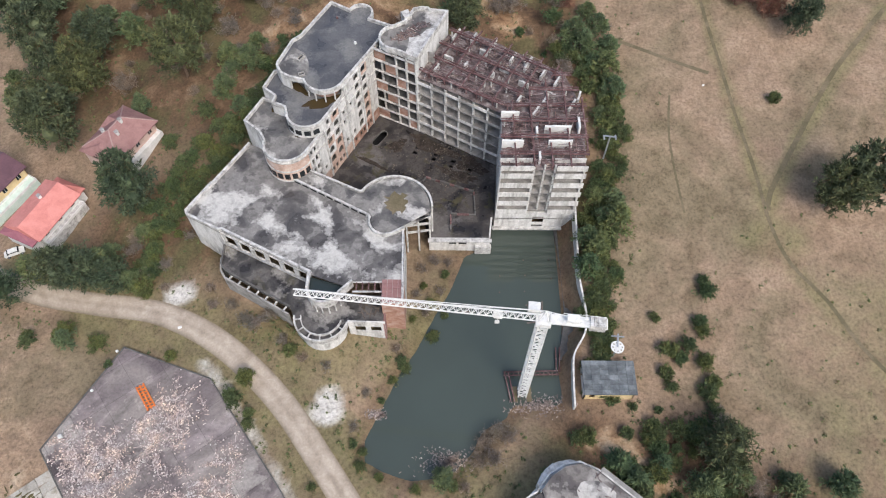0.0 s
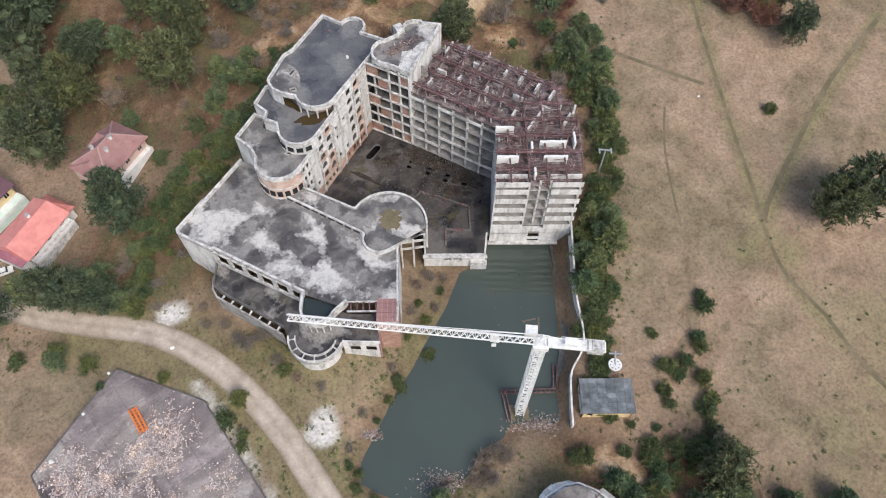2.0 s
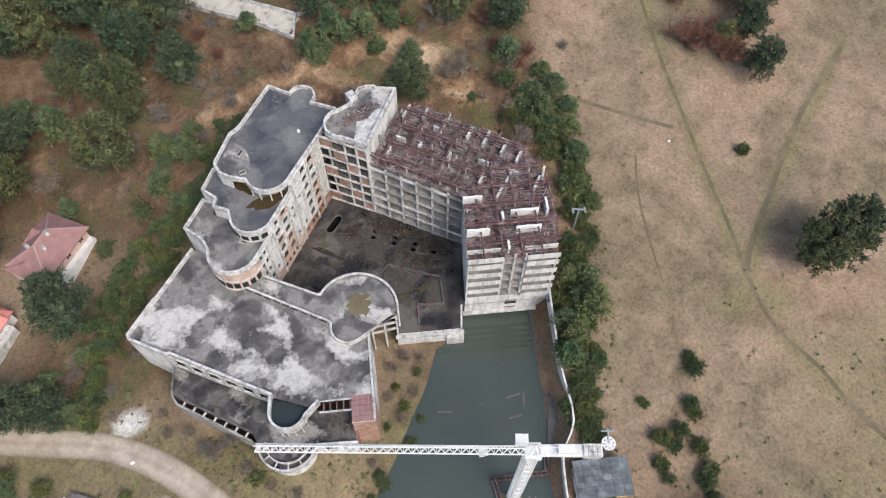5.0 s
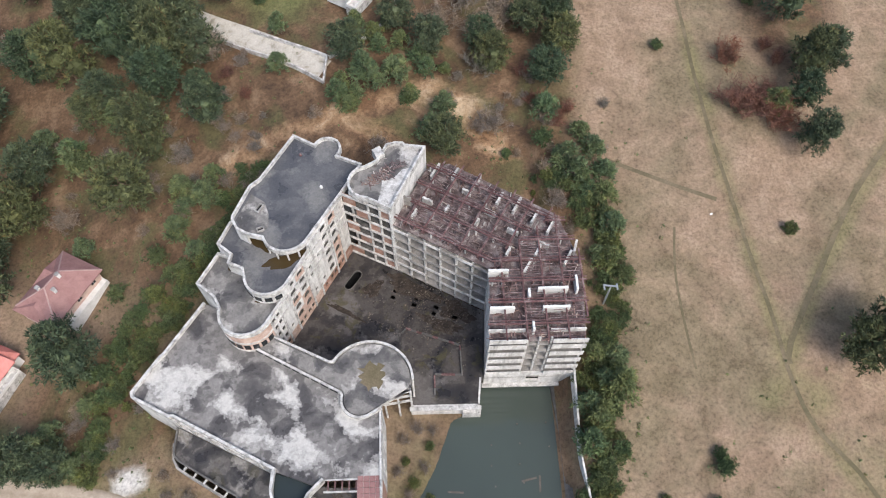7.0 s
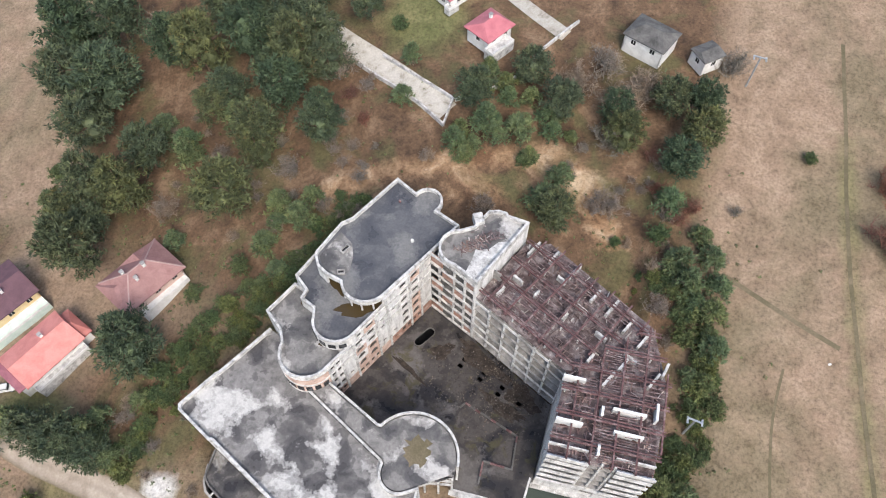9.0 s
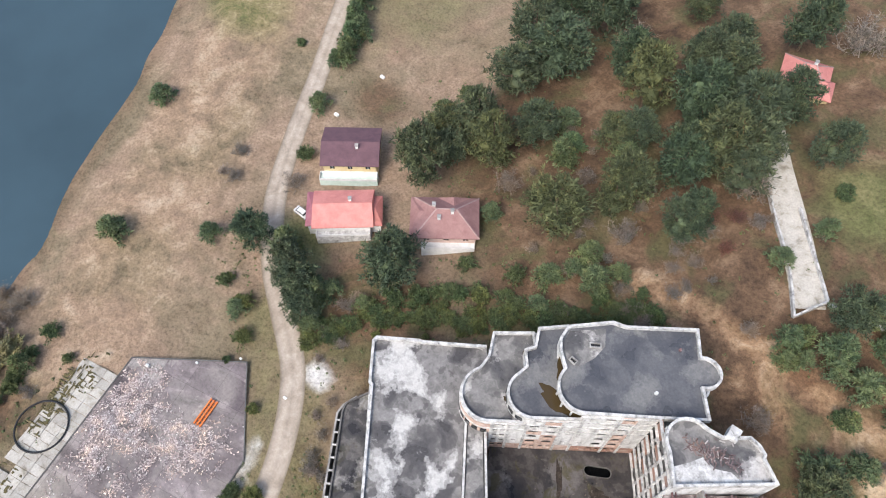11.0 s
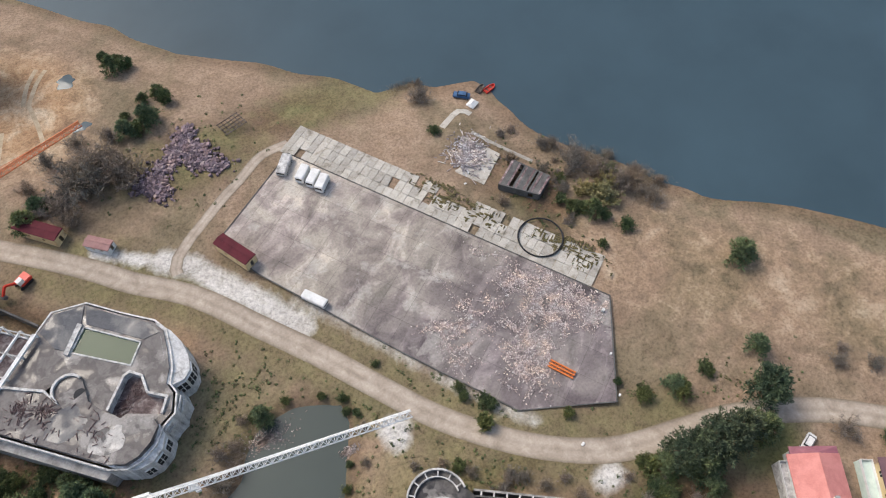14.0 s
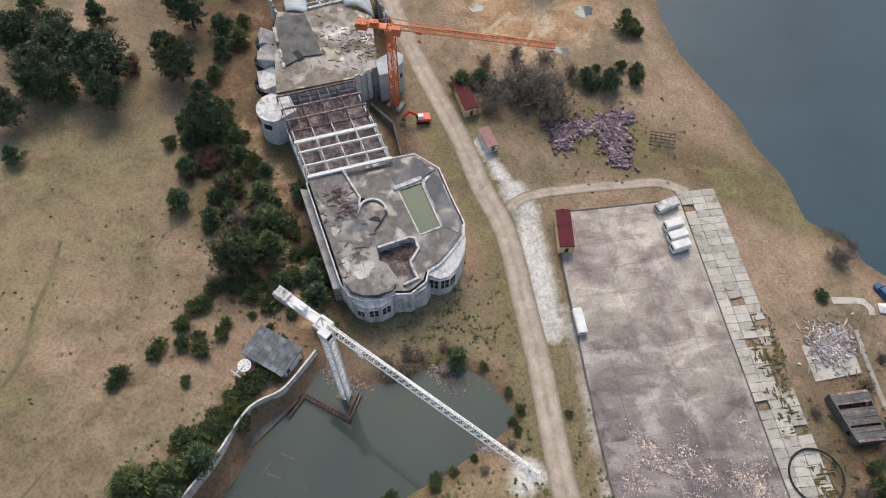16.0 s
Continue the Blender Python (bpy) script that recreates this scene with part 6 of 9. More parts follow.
        part("jib_tie", bm, mat, K)
    bm = bmesh.new()
    box(bm, at(L * 0.18, 0, -0.35), (1.3, 1.2, 0.4), math.degrees(math.atan2(u.y, u.x)))
    trolley = part("trolley", bm, mat, K)
    bm = bmesh.new()
    h = at(L * 0.18, 0, -0.5)
    beam(bm, h, h - Vector((0, 0, 2.2)), 0.06, 0.06)
    box(bm, h - Vector((0, 0, 2.5)), (0.7, 0.25, 0.7))
    part("hook_block", bm, mat, trolley)
    t = Vector(tail) - C
    T = Vector((t.x, t.y)).length
    for side in (-0.7, 0.7):
        bm = bmesh.new()
        beam(bm, C + v * side + Vector((0, 0, 0.9)), C - u * T + v * side + Vector((0, 0, 0.9)), 0.25, 0.35)
        part("counter_jib_girder", bm, mat, K)
    bm = bmesh.new()
    box(bm, C - u * (T * 0.55) + Vector((0, 0, 1.08)), (T * 0.9, 1.3, 0.06), math.degrees(math.atan2(u.y, u.x)))
    part("counter_jib_deck", bm, mat, K)
    for k in range(4):
        bm = bmesh.new()
        box(bm, C - u * (T - 0.5 - k * 0.62) + Vector((0, 0, 0.7)), (0.55, 1.7, 1.7), math.degrees(math.atan2(u.y, u.x)))
        part("ballast_block", bm, M["parapet"] if mat is M["crane_white"] else mat, K)
    bm = bmesh.new()
    box(bm, C - u * (T * 0.45) + Vector((0, 0, 1.6)), (1.8, 1.1, 1.0), math.degrees(math.atan2(u.y, u.x)))
    part("winch_house", bm, mat, K)
    for s in (-0.6, 0.6):
        bm = bmesh.new()
        beam(bm, C - u * (T * 0.3) + v * s + Vector((0, 0, 2.0)), C - u * (T - 0.3) + v * s + Vector((0, 0, 2.0)), 0.06, 0.06)
        for k in range(6):
            p = C - u * (T * (0.3 + 0.13 * k)) + v * s
            beam(bm, p + Vector((0, 0, 1.0)), p + Vector((0, 0, 2.0)), 0.05, 0.05)
        part("guard_rail", bm, mat, K)
    bm = bmesh.new()
    beam(bm, peak, C - u * (T * 0.85) + Vector((0, 0, 1.0)), 0.09, 0.09)
    part("counter_tie", bm, mat, K)
    for s in (-1, 1):
        bm = bmesh.new()
        box(bm, (bx + s * 1.35, by - 0.2, zb + 0.1), (0.9, 3.0, 0.9))
        part("base_block", bm, M["track"] if mat is M["crane_white"] else M["concrete"], K, "mossy concrete base block")

crane("tower_crane", "white lattice tower crane standing on blocks in the pond", (15.2, 45.3), -1.4, 32.0, (-22.7, 49.3, 32.4), (24.6, 43.8, 32.4), M["crane_white"])
crane("tower_crane", "orange lattice tower crane beside a raw concrete building", (45.4, -21.1), -0.6, 23.2, (12.5, -33.4, 23.6), (51.9, -17.2, 23.6), M["crane_orange"])

# ---- the yard by the road ----
YARD = [(-62.4, 53.7), (-44.5, 47.4), (-29.0, 27.2), (-8.2, -1.8), (-2.3, -12.7), (-24.0, -29.4), (-73.0, 33.8)]
def yard():
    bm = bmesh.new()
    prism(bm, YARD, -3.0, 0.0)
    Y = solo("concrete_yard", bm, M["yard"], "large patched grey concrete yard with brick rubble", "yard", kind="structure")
    bm = bmesh.new()
    ribbon(bm, offset(YARD, 0.02), 0.22, 0.0, 0.16)
    part("edge_kerb", bm, M["dark_concrete"], Y)
    # expansion joints
    a0, a1 = Vector((-24.0, -29.4)), Vector((-73.0, 33.8))
    d = (a1 - a0).normalized()
    n = Vector((d.y, -d.x))
    if not inside(*(a0 + d * 20 + n * 3), YARD):
        n = -n
    # road panels along the lake side
    PY = thing("panel_yard", "rows of pale concrete road panels with weeds between", "paving", kind="structure")
    rnd = random.Random(21)
    L = (a1 - a0).length
    base = bmesh.new()
    box(base, (0, 0, 0), (2.85, 1.75, 0.2))
    me = bpy.data.meshes.new("panel")
    base.to_mesh(me)
    base.free()
    me.materials.append(M["panel"])
    ang = math.degrees(math.atan2(d.y, d.x))
    for r in range(3):
        s = -1.5
        while s < L - 5:
            missing = rnd.random() < (0.02 if s < 25 else (0.4 if (r > 1 and 27 < s < 45) else 0.05))
            p = a0 + d * s - n * (1.5 + r * 2.95)
            if not missing:
                ob = new("panel", me)
                ob.parent = PY
                ob.matrix_basis = pose(p.x, p.y, -0.42 - 0.05 * r + rnd.uniform(-0.05, 0.05), rnd.gauss(0, 1.2), rnd.gauss(0, 1.2), ang + 90 + rnd.gauss(0, 2.2))
            s += 1.82
    # moss and dead grass creeping over the panels
    bm = bmesh.new()
    knots = [(rnd.uniform(24, L - 6), rnd.uniform(4.0, 9.0)) for _ in range(13)]
    for k in range(300):
        ks, ko = rnd.choice(knots)
        s, off = rnd.gauss(ks, 2.0), min(9.6, max(0.6, rnd.gauss(ko, 1.2)))
        c = a0 + d * s - n * off
        along = rnd.random() < 0.5
        r1, r2 = (rnd.uniform(0.3, 1.0), rnd.uniform(0.08, 0.3))[::1 if along else -1]
        ring = []
        for q in np.linspace(0, 2 * math.pi, 9, endpoint=False):
            w = rnd.uniform(0.6, 1.3)
            ring.append(bm.verts.new((c.x + d.x * r1 * w * math.cos(q) - n.x * r2 * w * math.sin(q), c.y + d.y * r1 * w * math.cos(q) - n.y * r2 * w * math.sin(q), -0.3)))
        mid = bm.verts.new((c.x, c.y, -0.12))
        for j in range(9):
            bm.faces.new((ring[j], ring[(j + 1) % 9], mid))
    part("moss_patches", bm, M["moss"], PY, "brown-green moss over the panel joints")["kind"] = "stuff"
    # brick rubble in heaps
    bm = bmesh.new()
    for cx, cy, sx, sy, k in ((-42, 26.5, 3.4, 2.4, 1100), (-60, 30, 3.6, 3.4, 1500), (-54, 36, 3.2, 3.0, 1200), (-66, 32.5, 2.4, 2.6, 800), (-57.5, 22, 3.0, 1.8, 600), (-52, 30, 7, 6, 500), (-50, 42, 1.6, 1.6, 400)):
        knots = [(rnd.gauss(cx, sx), rnd.gauss(cy, sy), rnd.uniform(0.5, 1.5), rnd.uniform(0, 3.1)) for _ in range(18)]
        for i in range(k + k * 3 // 4):
            px, py, sp, ka = rnd.choice(knots)
            gu, gv = rnd.gauss(0, sp * 1.7), rnd.gauss(0, sp * 0.5)
            x, y = px + gu * math.cos(ka) - gv * math.sin(ka), py + gu * math.sin(ka) + gv * math.cos(ka)
            if inside(x, y, YARD):
                if rnd.random() < 0.07:
                    box(bm, (x, y, 0.09), (rnd.uniform(0.5, 1.4), rnd.uniform(0.06, 0.14), 0.1), rnd.uniform(0, 180), 0, rnd.gauss(0, 6))
                else:
                    box(bm, (x, y, rnd.uniform(0.03, 0.14)), (rnd.uniform(0.1, 0.36), rnd.uniform(0.08, 0.24), rnd.uniform(0.06, 0.16)), rnd.uniform(0, 180), rnd.uniform(-20, 20))
    solo("brick_rubble", bm, M["rubble"], "heaps of broken brick and timber on the yard", "rubble", kind="stuff")
    # orange steel crane section
    O = thing("steel_section", "orange painted lattice steel section lying on the yard", "steel frame")
    a, b = Vector((-54.4, 41.6, 0.35)), Vector((-57.6, 46.0, 0.35))
    u = (b - a).normalized()
    v = Vector((-u.y, u.x, 0))
    for s in (-0.7, 0.0, 0.7):
        bm = bmesh.new()
        beam(bm, a + v * s, b + v * s, 0.26, 0.34)
        part("chord", bm, M["orange"], O)
    for k in range(8):
        p = a.lerp(b, (k + 0.3) / 8)
        bm = bmesh.new()
        beam(bm, p - v * 0.7, p + v * 0.7 + u * 0.3, 0.14, 0.3)
        part("lacing", bm, M["orange"], O)
    for x, y, s in ((-70, 36.2, 0.7), (-66.5, 45, 0.5), (-63.6, 53.0, 0.5)):
        bm = bmesh.new()
        box(bm, (x, y, s / 2 - 0.02), (s, s * 0.8, s), 30)
        bmesh.ops.bevel(bm, geom=list(bm.edges), offset=0.06, segments=1, affect="EDGES")
        solo("concrete_block", bm, M["white"], "small pale concrete block lying on the yard", "block")

yard()

bm = bmesh.new()
prev = None
for k in range(64):
    a = 2 * math.pi * k / 64
    cx, cy = -66.9 + 4.9 * math.cos(a), 15.2 + 4.9 * math.sin(a)
    ring = [bm.verts.new((-66.9 + (4.9 + 0.2 * math.cos(q)) * math.cos(a), 15.2 + (4.9 + 0.2 * math.cos(q)) * math.sin(a), -0.1 + 0.2 * math.sin(q))) for q in (0, 1.05, 2.1, 3.14, 4.19, 5.24)]
    if prev:
        for j in range(6):
            bm.faces.new((prev[j], prev[(j + 1) % 6], ring[(j + 1) % 6], ring[j]))
    else:
        first = ring
    prev = ring
for j in range(6):
    bm.faces.new((prev[j], prev[(j + 1) % 6], first[(j + 1) % 6], first[j]))
solo("plastic_pipe_ring", bm, M["black"], "large dark plastic pipe bent into a ring", "pipe", smooth=True)
# ---- plants ----
def tufted(name, rng, rnd, branches, per, needles, length, width, reach, material, lift, core):
    """Branches round a stem, each carrying tufts of needles or leaves; reach gives the crown's radius at a height."""
    vs, fs = [], []
    for k in range(branches):
        u = rnd.random() ** 0.85
        r, z = reach(u)
        a = rnd.uniform(0, 2 * math.pi)
        r *= rnd.uniform(0.7, 1.1)
        d = np.array([math.cos(a), math.sin(a), lift * rnd.uniform(0.4, 1.3)])
        root = np.array([0.0, 0.0, z - 0.12])
        side = np.array([-d[1], d[0], 0.0])
        for j in range(per):
            t = 1 - 0.62 * (j / per) ** 1.2
            c = root + d * r * t + side * rnd.gauss(0, 0.1 * (1.1 - 0.4 * t)) + np.array([0, 0, rnd.gauss(0, 0.035)])
            hub = len(vs)
            vs.append(c.tolist())
            for q in range(needles):
                g = d * 0.55 + np.array([0, 0, 0.4]) + rng.normal(size=3) * 0.75
                g /= np.linalg.norm(g)
                s = np.cross(g, rng.normal(size=3))
                s *= width * rnd.uniform(0.7, 1.3) / (np.linalg.norm(s) + 1e-9)
                l = length * rnd.uniform(0.7, 1.35)
                e = len(vs)
                vs.extend([(c + g * l * 0.5 + s).tolist(), (c + g * l).tolist(), (c + g * l * 0.5 - s).tolist()])
                fs.append((hub, e, e + 1, e + 2))
    for (cx, cy, cz, r) in core:
        base = len(vs)
        for i in range(4):
            th = math.pi * (i + 0.5) / 4
            for j in range(6):
                ph = 2 * math.pi * (j + 0.5 * (i % 2)) / 6
                k = r * rnd.uniform(0.75, 1.15)
                vs.append([cx + k * math.sin(th) * math.cos(ph), cy + k * math.sin(th) * math.sin(ph), cz + k * math.cos(th)])
        for i in range(3):
            for j in range(6):
                p, q = base + i * 6 + j, base + i * 6 + (j + 1) % 6
                fs.append((p, q, q + 6, p + 6))
        fs.append(tuple(base + j for j in range(5, -1, -1)))
        fs.append(tuple(base + 18 + j for j in range(6)))
    me = bpy.data.meshes.new(name)
    me.from_pydata(vs, [], fs)
    me.materials.append(material)
    return me

def make_pine(seed, young=False):
    rng = np.random.default_rng(seed)
    rnd = random.Random(seed)
    E = thing("young_pine" if young else "pine_tree", "young conical pine with a feathery green crown" if young else "dark green pine tree with an uneven feathery crown", "tree", "young pines" if young else "pines of the wood")
    tall = rnd.uniform(0.95, 1.15)
    p1, p2 = rnd.uniform(0, 6), rnd.uniform(0, 6)
    if young:
        def reach(u):
            return 1.0 * (1 - u) ** 0.75 + 0.06, 0.25 + 1.75 * u * tall
        mesh = tufted("crown", rng, rnd, 60, 7, 5, 0.26, 0.034, reach, M["young_needle"], 0.12, [(0, 0, 0.45, 0.3), (0.05, 0, 0.85, 0.22), (0, 0.04, 1.25, 0.14)])
    else:
        def reach(u):
            w = max(0.0, 1 - ((u - 0.38) / 0.66) ** 2) ** 0.5
            return w * (0.9 + 0.14 * math.sin(7 * u + p1)) + 0.05, 0.45 + 1.85 * u * tall
        core = [(0.3 * math.cos(p2 + 2.1 * k), 0.3 * math.sin(p2 + 2.1 * k), 0.85 + 0.22 * k, 0.36 - 0.03 * k) for k in range(5)]
        mesh = tufted("crown", rng, rnd, 110, 9, 5, 0.17, 0.022, reach, M["needle"], 0.28, core)
    crown = new("crown", mesh)
    crown.parent = E
    bm = bmesh.new()
    tube(bm, (0, 0, -0.1), (0.03, 0.02, 1.0), 0.065, 0.04, 7)
    tube(bm, (0.03, 0.02, 1.0), (0.0, 0.05, 2.0 * tall), 0.04, 0.012, 6)
    for k in range(9):
        a = 2.4 * k
        z = 0.45 + 0.13 * k
        tube(bm, (0.02, 0.02, z), (0.62 * math.cos(a), 0.62 * math.sin(a), z + 0.2), 0.024, 0.008, 5)
    part("trunk", bm, M["trunk"], E)
    return E

def make_bush(seed, material, name="shrub", label="low rounded green shrub", group="shrubs on the slopes"):
    rng = np.random.default_rng(seed)
    rnd = random.Random(seed)
    E = thing(name, label, "bush", group)
    p1 = rnd.uniform(0, 6)
    def reach(u):
        return (1 - u * u) ** 0.5 * (0.9 + 0.2 * math.sin(5 * u + p1)) + 0.08, 0.15 + 0.95 * u
    core = [(0.3 * math.cos(p1 + k * 2.1), 0.3 * math.sin(p1 + k * 2.1), 0.38, 0.33) for k in range(3)]
    crown = new("foliage", tufted("foliage", rng, rnd, 52, 6, 5, 0.24, 0.038, reach, material, 0.35, core))
    crown.parent = E
    bm = bmesh.new()
    for k in range(5):
        a = 1.3 * k
        tube(bm, (0.05 * math.cos(a), 0.05 * math.sin(a), -0.1), (0.4 * math.cos(a), 0.4 * math.sin(a), 0.6), 0.03, 0.012, 5)
    part("stem_base", bm, M["trunk"], E)
    return E

def make_bare(seed, material, label):
    rng = np.random.default_rng(seed)
    rnd = random.Random(seed)
    E = thing("bare_shrub", label, "bush", "leafless shrubs")
    vs, fs = [], []
    def stick(a, b, w):
        d = np.array(b) - np.array(a)
        s = np.cross(d, rng.normal(size=3))
        s = s / (np.linalg.norm(s) + 1e-9) * w
        k = len(vs)
        vs.extend([(np.array(a) - s).tolist(), (np.array(a) + s).tolist(), (np.array(b) + s * 0.3).tolist(), (np.array(b) - s * 0.3).tolist()])
        fs.append((k, k + 1, k + 2, k + 3))
    for k in range(46):
        a, t = rnd.uniform(0, 2 * math.pi), rnd.uniform(0.1, 1.15)
        l = rnd.uniform(0.6, 1.15)
        base = (rnd.gauss(0, 0.25), rnd.gauss(0, 0.25), 0)
        end = (base[0] + l * math.sin(t) * math.cos(a), base[1] + l * math.sin(t) * math.sin(a), l * math.cos(t) * 1.1)
        stick(base, end, 0.014)
        for j in range(16):
            q = rnd.uniform(0.3, 1.0)
            p = [base[i] + (end[i] - base[i]) * q for i in range(3)]
            e = [p[0] + rnd.gauss(0, 0.16), p[1] + rnd.gauss(0, 0.16), p[2] + rnd.uniform(-0.02, 0.26)]
            stick(p, e, 0.012)
            for m in range(2):
                g = [p[i] + (e[i] - p[i]) * rnd.uniform(0.4, 1) for i in range(3)]
                stick(g, [g[0] + rnd.gauss(0, 0.08), g[1] + rnd.gauss(0, 0.08), g[2] + rnd.uniform(0, 0.12)], 0.009)
    me = bpy.data.meshes.new("branch_mass")
    me.from_pydata(vs, [], fs)
    me.materials.append(material)
    tw = new("branch_mass", me)
    tw.parent = E
    bm = bmesh.new()
    for k in range(6):
        a = 1.05 * k
        tube(bm, (0.06 * math.cos(a), 0.06 * math.sin(a), -0.1), (0.45 * math.cos(a), 0.45 * math.sin(a), 0.7), 0.03, 0.012, 5)
    part("stem_base", bm, M["trunk"], E)
    return E

def plant(protos, places, rnd, tall=(0.9, 1.15)):
    first = {}
    for i, (x, y, r) in enumerate(places):
        k = i % len(protos)
        z = z_at(x, y)
        s = rnd.uniform(*tall)
        m = pose(x, y, z, rnd.uniform(-3, 3), rnd.uniform(-3, 3), rnd.uniform(0, 360)) @ Matrix.Diagonal((r, r * rnd.uniform(0.88, 1.1), r * s, 1))
        if k not in first:
            first[k] = True
            protos[k].matrix_basis = m
            kept[id(protos[k])] = True
        else:
            sc = protos[k].scale
            m = m @ Matrix.Diagonal((1 / sc[0], 1 / sc[1], 1 / sc[2], 1))
            copy_thing(protos[k], m)

kept = {}
rt = random.Random(77)
def drop_near(places, bad):
    return [p for p in places if all(math.hypot(p[0] - x, p[1] - y) > 2.0 for x, y in bad) and not inside(p[0], p[1], LAKE_POLY)]

rb = random.Random(31)
for k in range(110):
    t, off = rb.random(), rb.gauss(0, 1)
    side = rb.choice((2.5, 8.0, 13.0))
    x, y = 30 + 50 * t + 0.66 * (side + off * 1.6), 31 - 34 * t + 0.75 * (side + off * 1.6)
    BUSHS.append((x, y, rb.uniform(0.9, 2.4)))
PINES += [(33, 131, 2.6), (37.2, 121.5, 2.9), (33.4, 117, 2.6), (36.2, 111.5, 2.5), (30, 151, 4.8), (26, 136.5, 3.4), (33.8, 104, 2.4), (80.5, 126.5, 4.6), (75, 136, 4.2), (80.5, 136.5, 4.6), (86, 145, 5.2)]
PINES += [(142.6, 8.7, 3.6), (124.5, 18.4, 4.1), (131.6, 2.1, 4.6), (114.8, 16.9, 3.6), (115.7, 6.5, 4.1), (118.1, 29.6, 4.6), (125.8, -6.1, 3.6), (143.9, -0.2, 4.1), (103.1, 14.1, 4.6)]
BARES += [(33.0, -44.0, 2.4), (27.6, -49.7, 2.8), (22.6, -44.8, 3.2), (17.2, -47.0, 2.4), (25.5, -38.6, 2.8), (16.3, -39.7, 3.2), (31.9, -36.9, 2.4), (12.8, -51.3, 2.8), (20.8, -53.4, 3.2), (-61.4, -39.4, 1.6), (-87.5, -2.7, 2.0), (-92.9, 1.2, 2.4), (-97.5, 6.5, 1.6), (-100.5, 12.0, 2.0), (-87.5, 3.8, 2.4), (-91.2, 8.0, 1.6)]
BUSHS += [(8.3, -56.8, 1.3), (3.0, -60.4, 1.7), (-0.6, -61.4, 2.1), (9.8, -80.6, 1.3), (6.4, -77.9, 1.7), (53.7, -90.3, 2.1), (49.5, -93.6, 1.3), (42.3, -95.8, 1.7), (29.3, -37.9, 2.1), (5.8, -53.3, 1.3), (-29.4, 52.5, 1.7), (-37.4, 47.3, 2.1), (-0.0, 29.5, 1.3)]
MORE = [(-89.2, 157.1, 5), (-76.9, 156.0, 4.5), (-79.8, 167.7, 5.5), (-67.4, 162.0, 6.5), (-81.8, 178.0, 5), (-65.8, 168.6, 7), (-58.5, 172.9, 6), (-60.7, 150.6, 6), (-69.6, 142.7, 5), (-52.7, 142.5, 5.5), (-73.9, 191.1, 6),
        (-43.7, 170.6, 5), (-30.8, 147.1, 3), (-17.5, 140.5, 3), (-15.4, 151.5, 4), (-12.0, 145.8, 3.5), (-5.5, 145.8, 3.5), (-48.4, 154.3, 5.5), (23.1, 157.3, 5), (13.6, 153.7, 4.5), (15.1, 147.2, 4), (27.0, 143.5, 3.5), (1.8, 151.9, 4.5)]
MORE_EAST = [(79.9, 159.5, 7), (82.3, 143.7, 5), (120.8, 17.6, 6), (125.8, 7.4, 6), (134.2, 11.0, 6), (99.3, -3.5, 4), (78.4, 9.1, 3.5), (64.9, 18.4, 2.5), (50.8, 29.8, 3.2), (52.5, 20.2, 2.8), (39.4, 31.8, 2.3), (34.9, 26.2, 2.6), (90.9, -18.9, 3), (59.5, 11.2, 2.2), (34.4, 30.1, 2)]
CONIFERS = [(-17.2, 143.0, 2.6), (-13.8, 140.1, 2.4), (-11.9, 147.0, 2.6), (-9.7, 144.0, 2.4), (-4.8, 148.0, 2.4), (-2.1, 140.3, 2.2), (-14.1, 158.2, 2.6), (-10.1, 156.4, 2.6), (-6.9, 159.9, 2.4), (-14.7, 153.9, 2.4), (-9.1, 152.9, 2.6), (-4.4, 154.2, 2.6), (-0.4, 150.4, 2.6), (1.2, 147.3, 2.4), (2.0, 151.1, 2.2), (-15.3, 138.1, 2.2), (5.4, 147.2, 1.6), (4.5, 137.2, 3.0)]
WEST_WOOD = [(-121.5, 163.5, 5), (-123.5, 176.2, 5), (-109.4, 177.5, 4.5), (-94.9, 179.8, 5), (-79.9, 169.3, 5), (-60.8, 150.9, 4.5), (-46.2, 142.0, 4), (-62.8, 162.3, 5), (-117.1, 154.3, 4), (-100.9, 138.6, 4.5), (-71.6, 161.9, 4)]
SOUTH_WOOD = [(108.4, -48.9, 5), (103.6, -51.7, 5), (96.0, -51.8, 5), (91.6, -55.3, 4.5), (104.4, -42.4, 4), (98.3, -45.4, 4), (104.2, -35.1, 3.5), (86.7, -57.8, 4), (96.7, -19.5, 3.5), (91.5, -13.8, 3), (87.0, 0.2, 3), (80.1, 2.3, 3), (71.9, 6.7, 2.6), (79.2, 12.5, 3), (94.1, -24.6, 2.4), (76.2, 8.7, 2.4), (67.9, 10.4, 2.4), (88.4, -6.4, 2.5)]
PINES = [p for p in PINES if not (-22 < p[0] < 8 and 132 < p[1] < 157)]
PINES += [p for p in CONIFERS + SOUTH_WOOD + WEST_WOOD + MORE + MORE_EAST if all(math.hypot(p[0] - q[0], p[1] - q[1]) > (1.05 if p in MORE else 0.5) * p[2] for q in PINES)]
PINES = [(x, y, 0.9 * r if r > 4 else r) for x, y, r in PINES]
rw = random.Random(53)
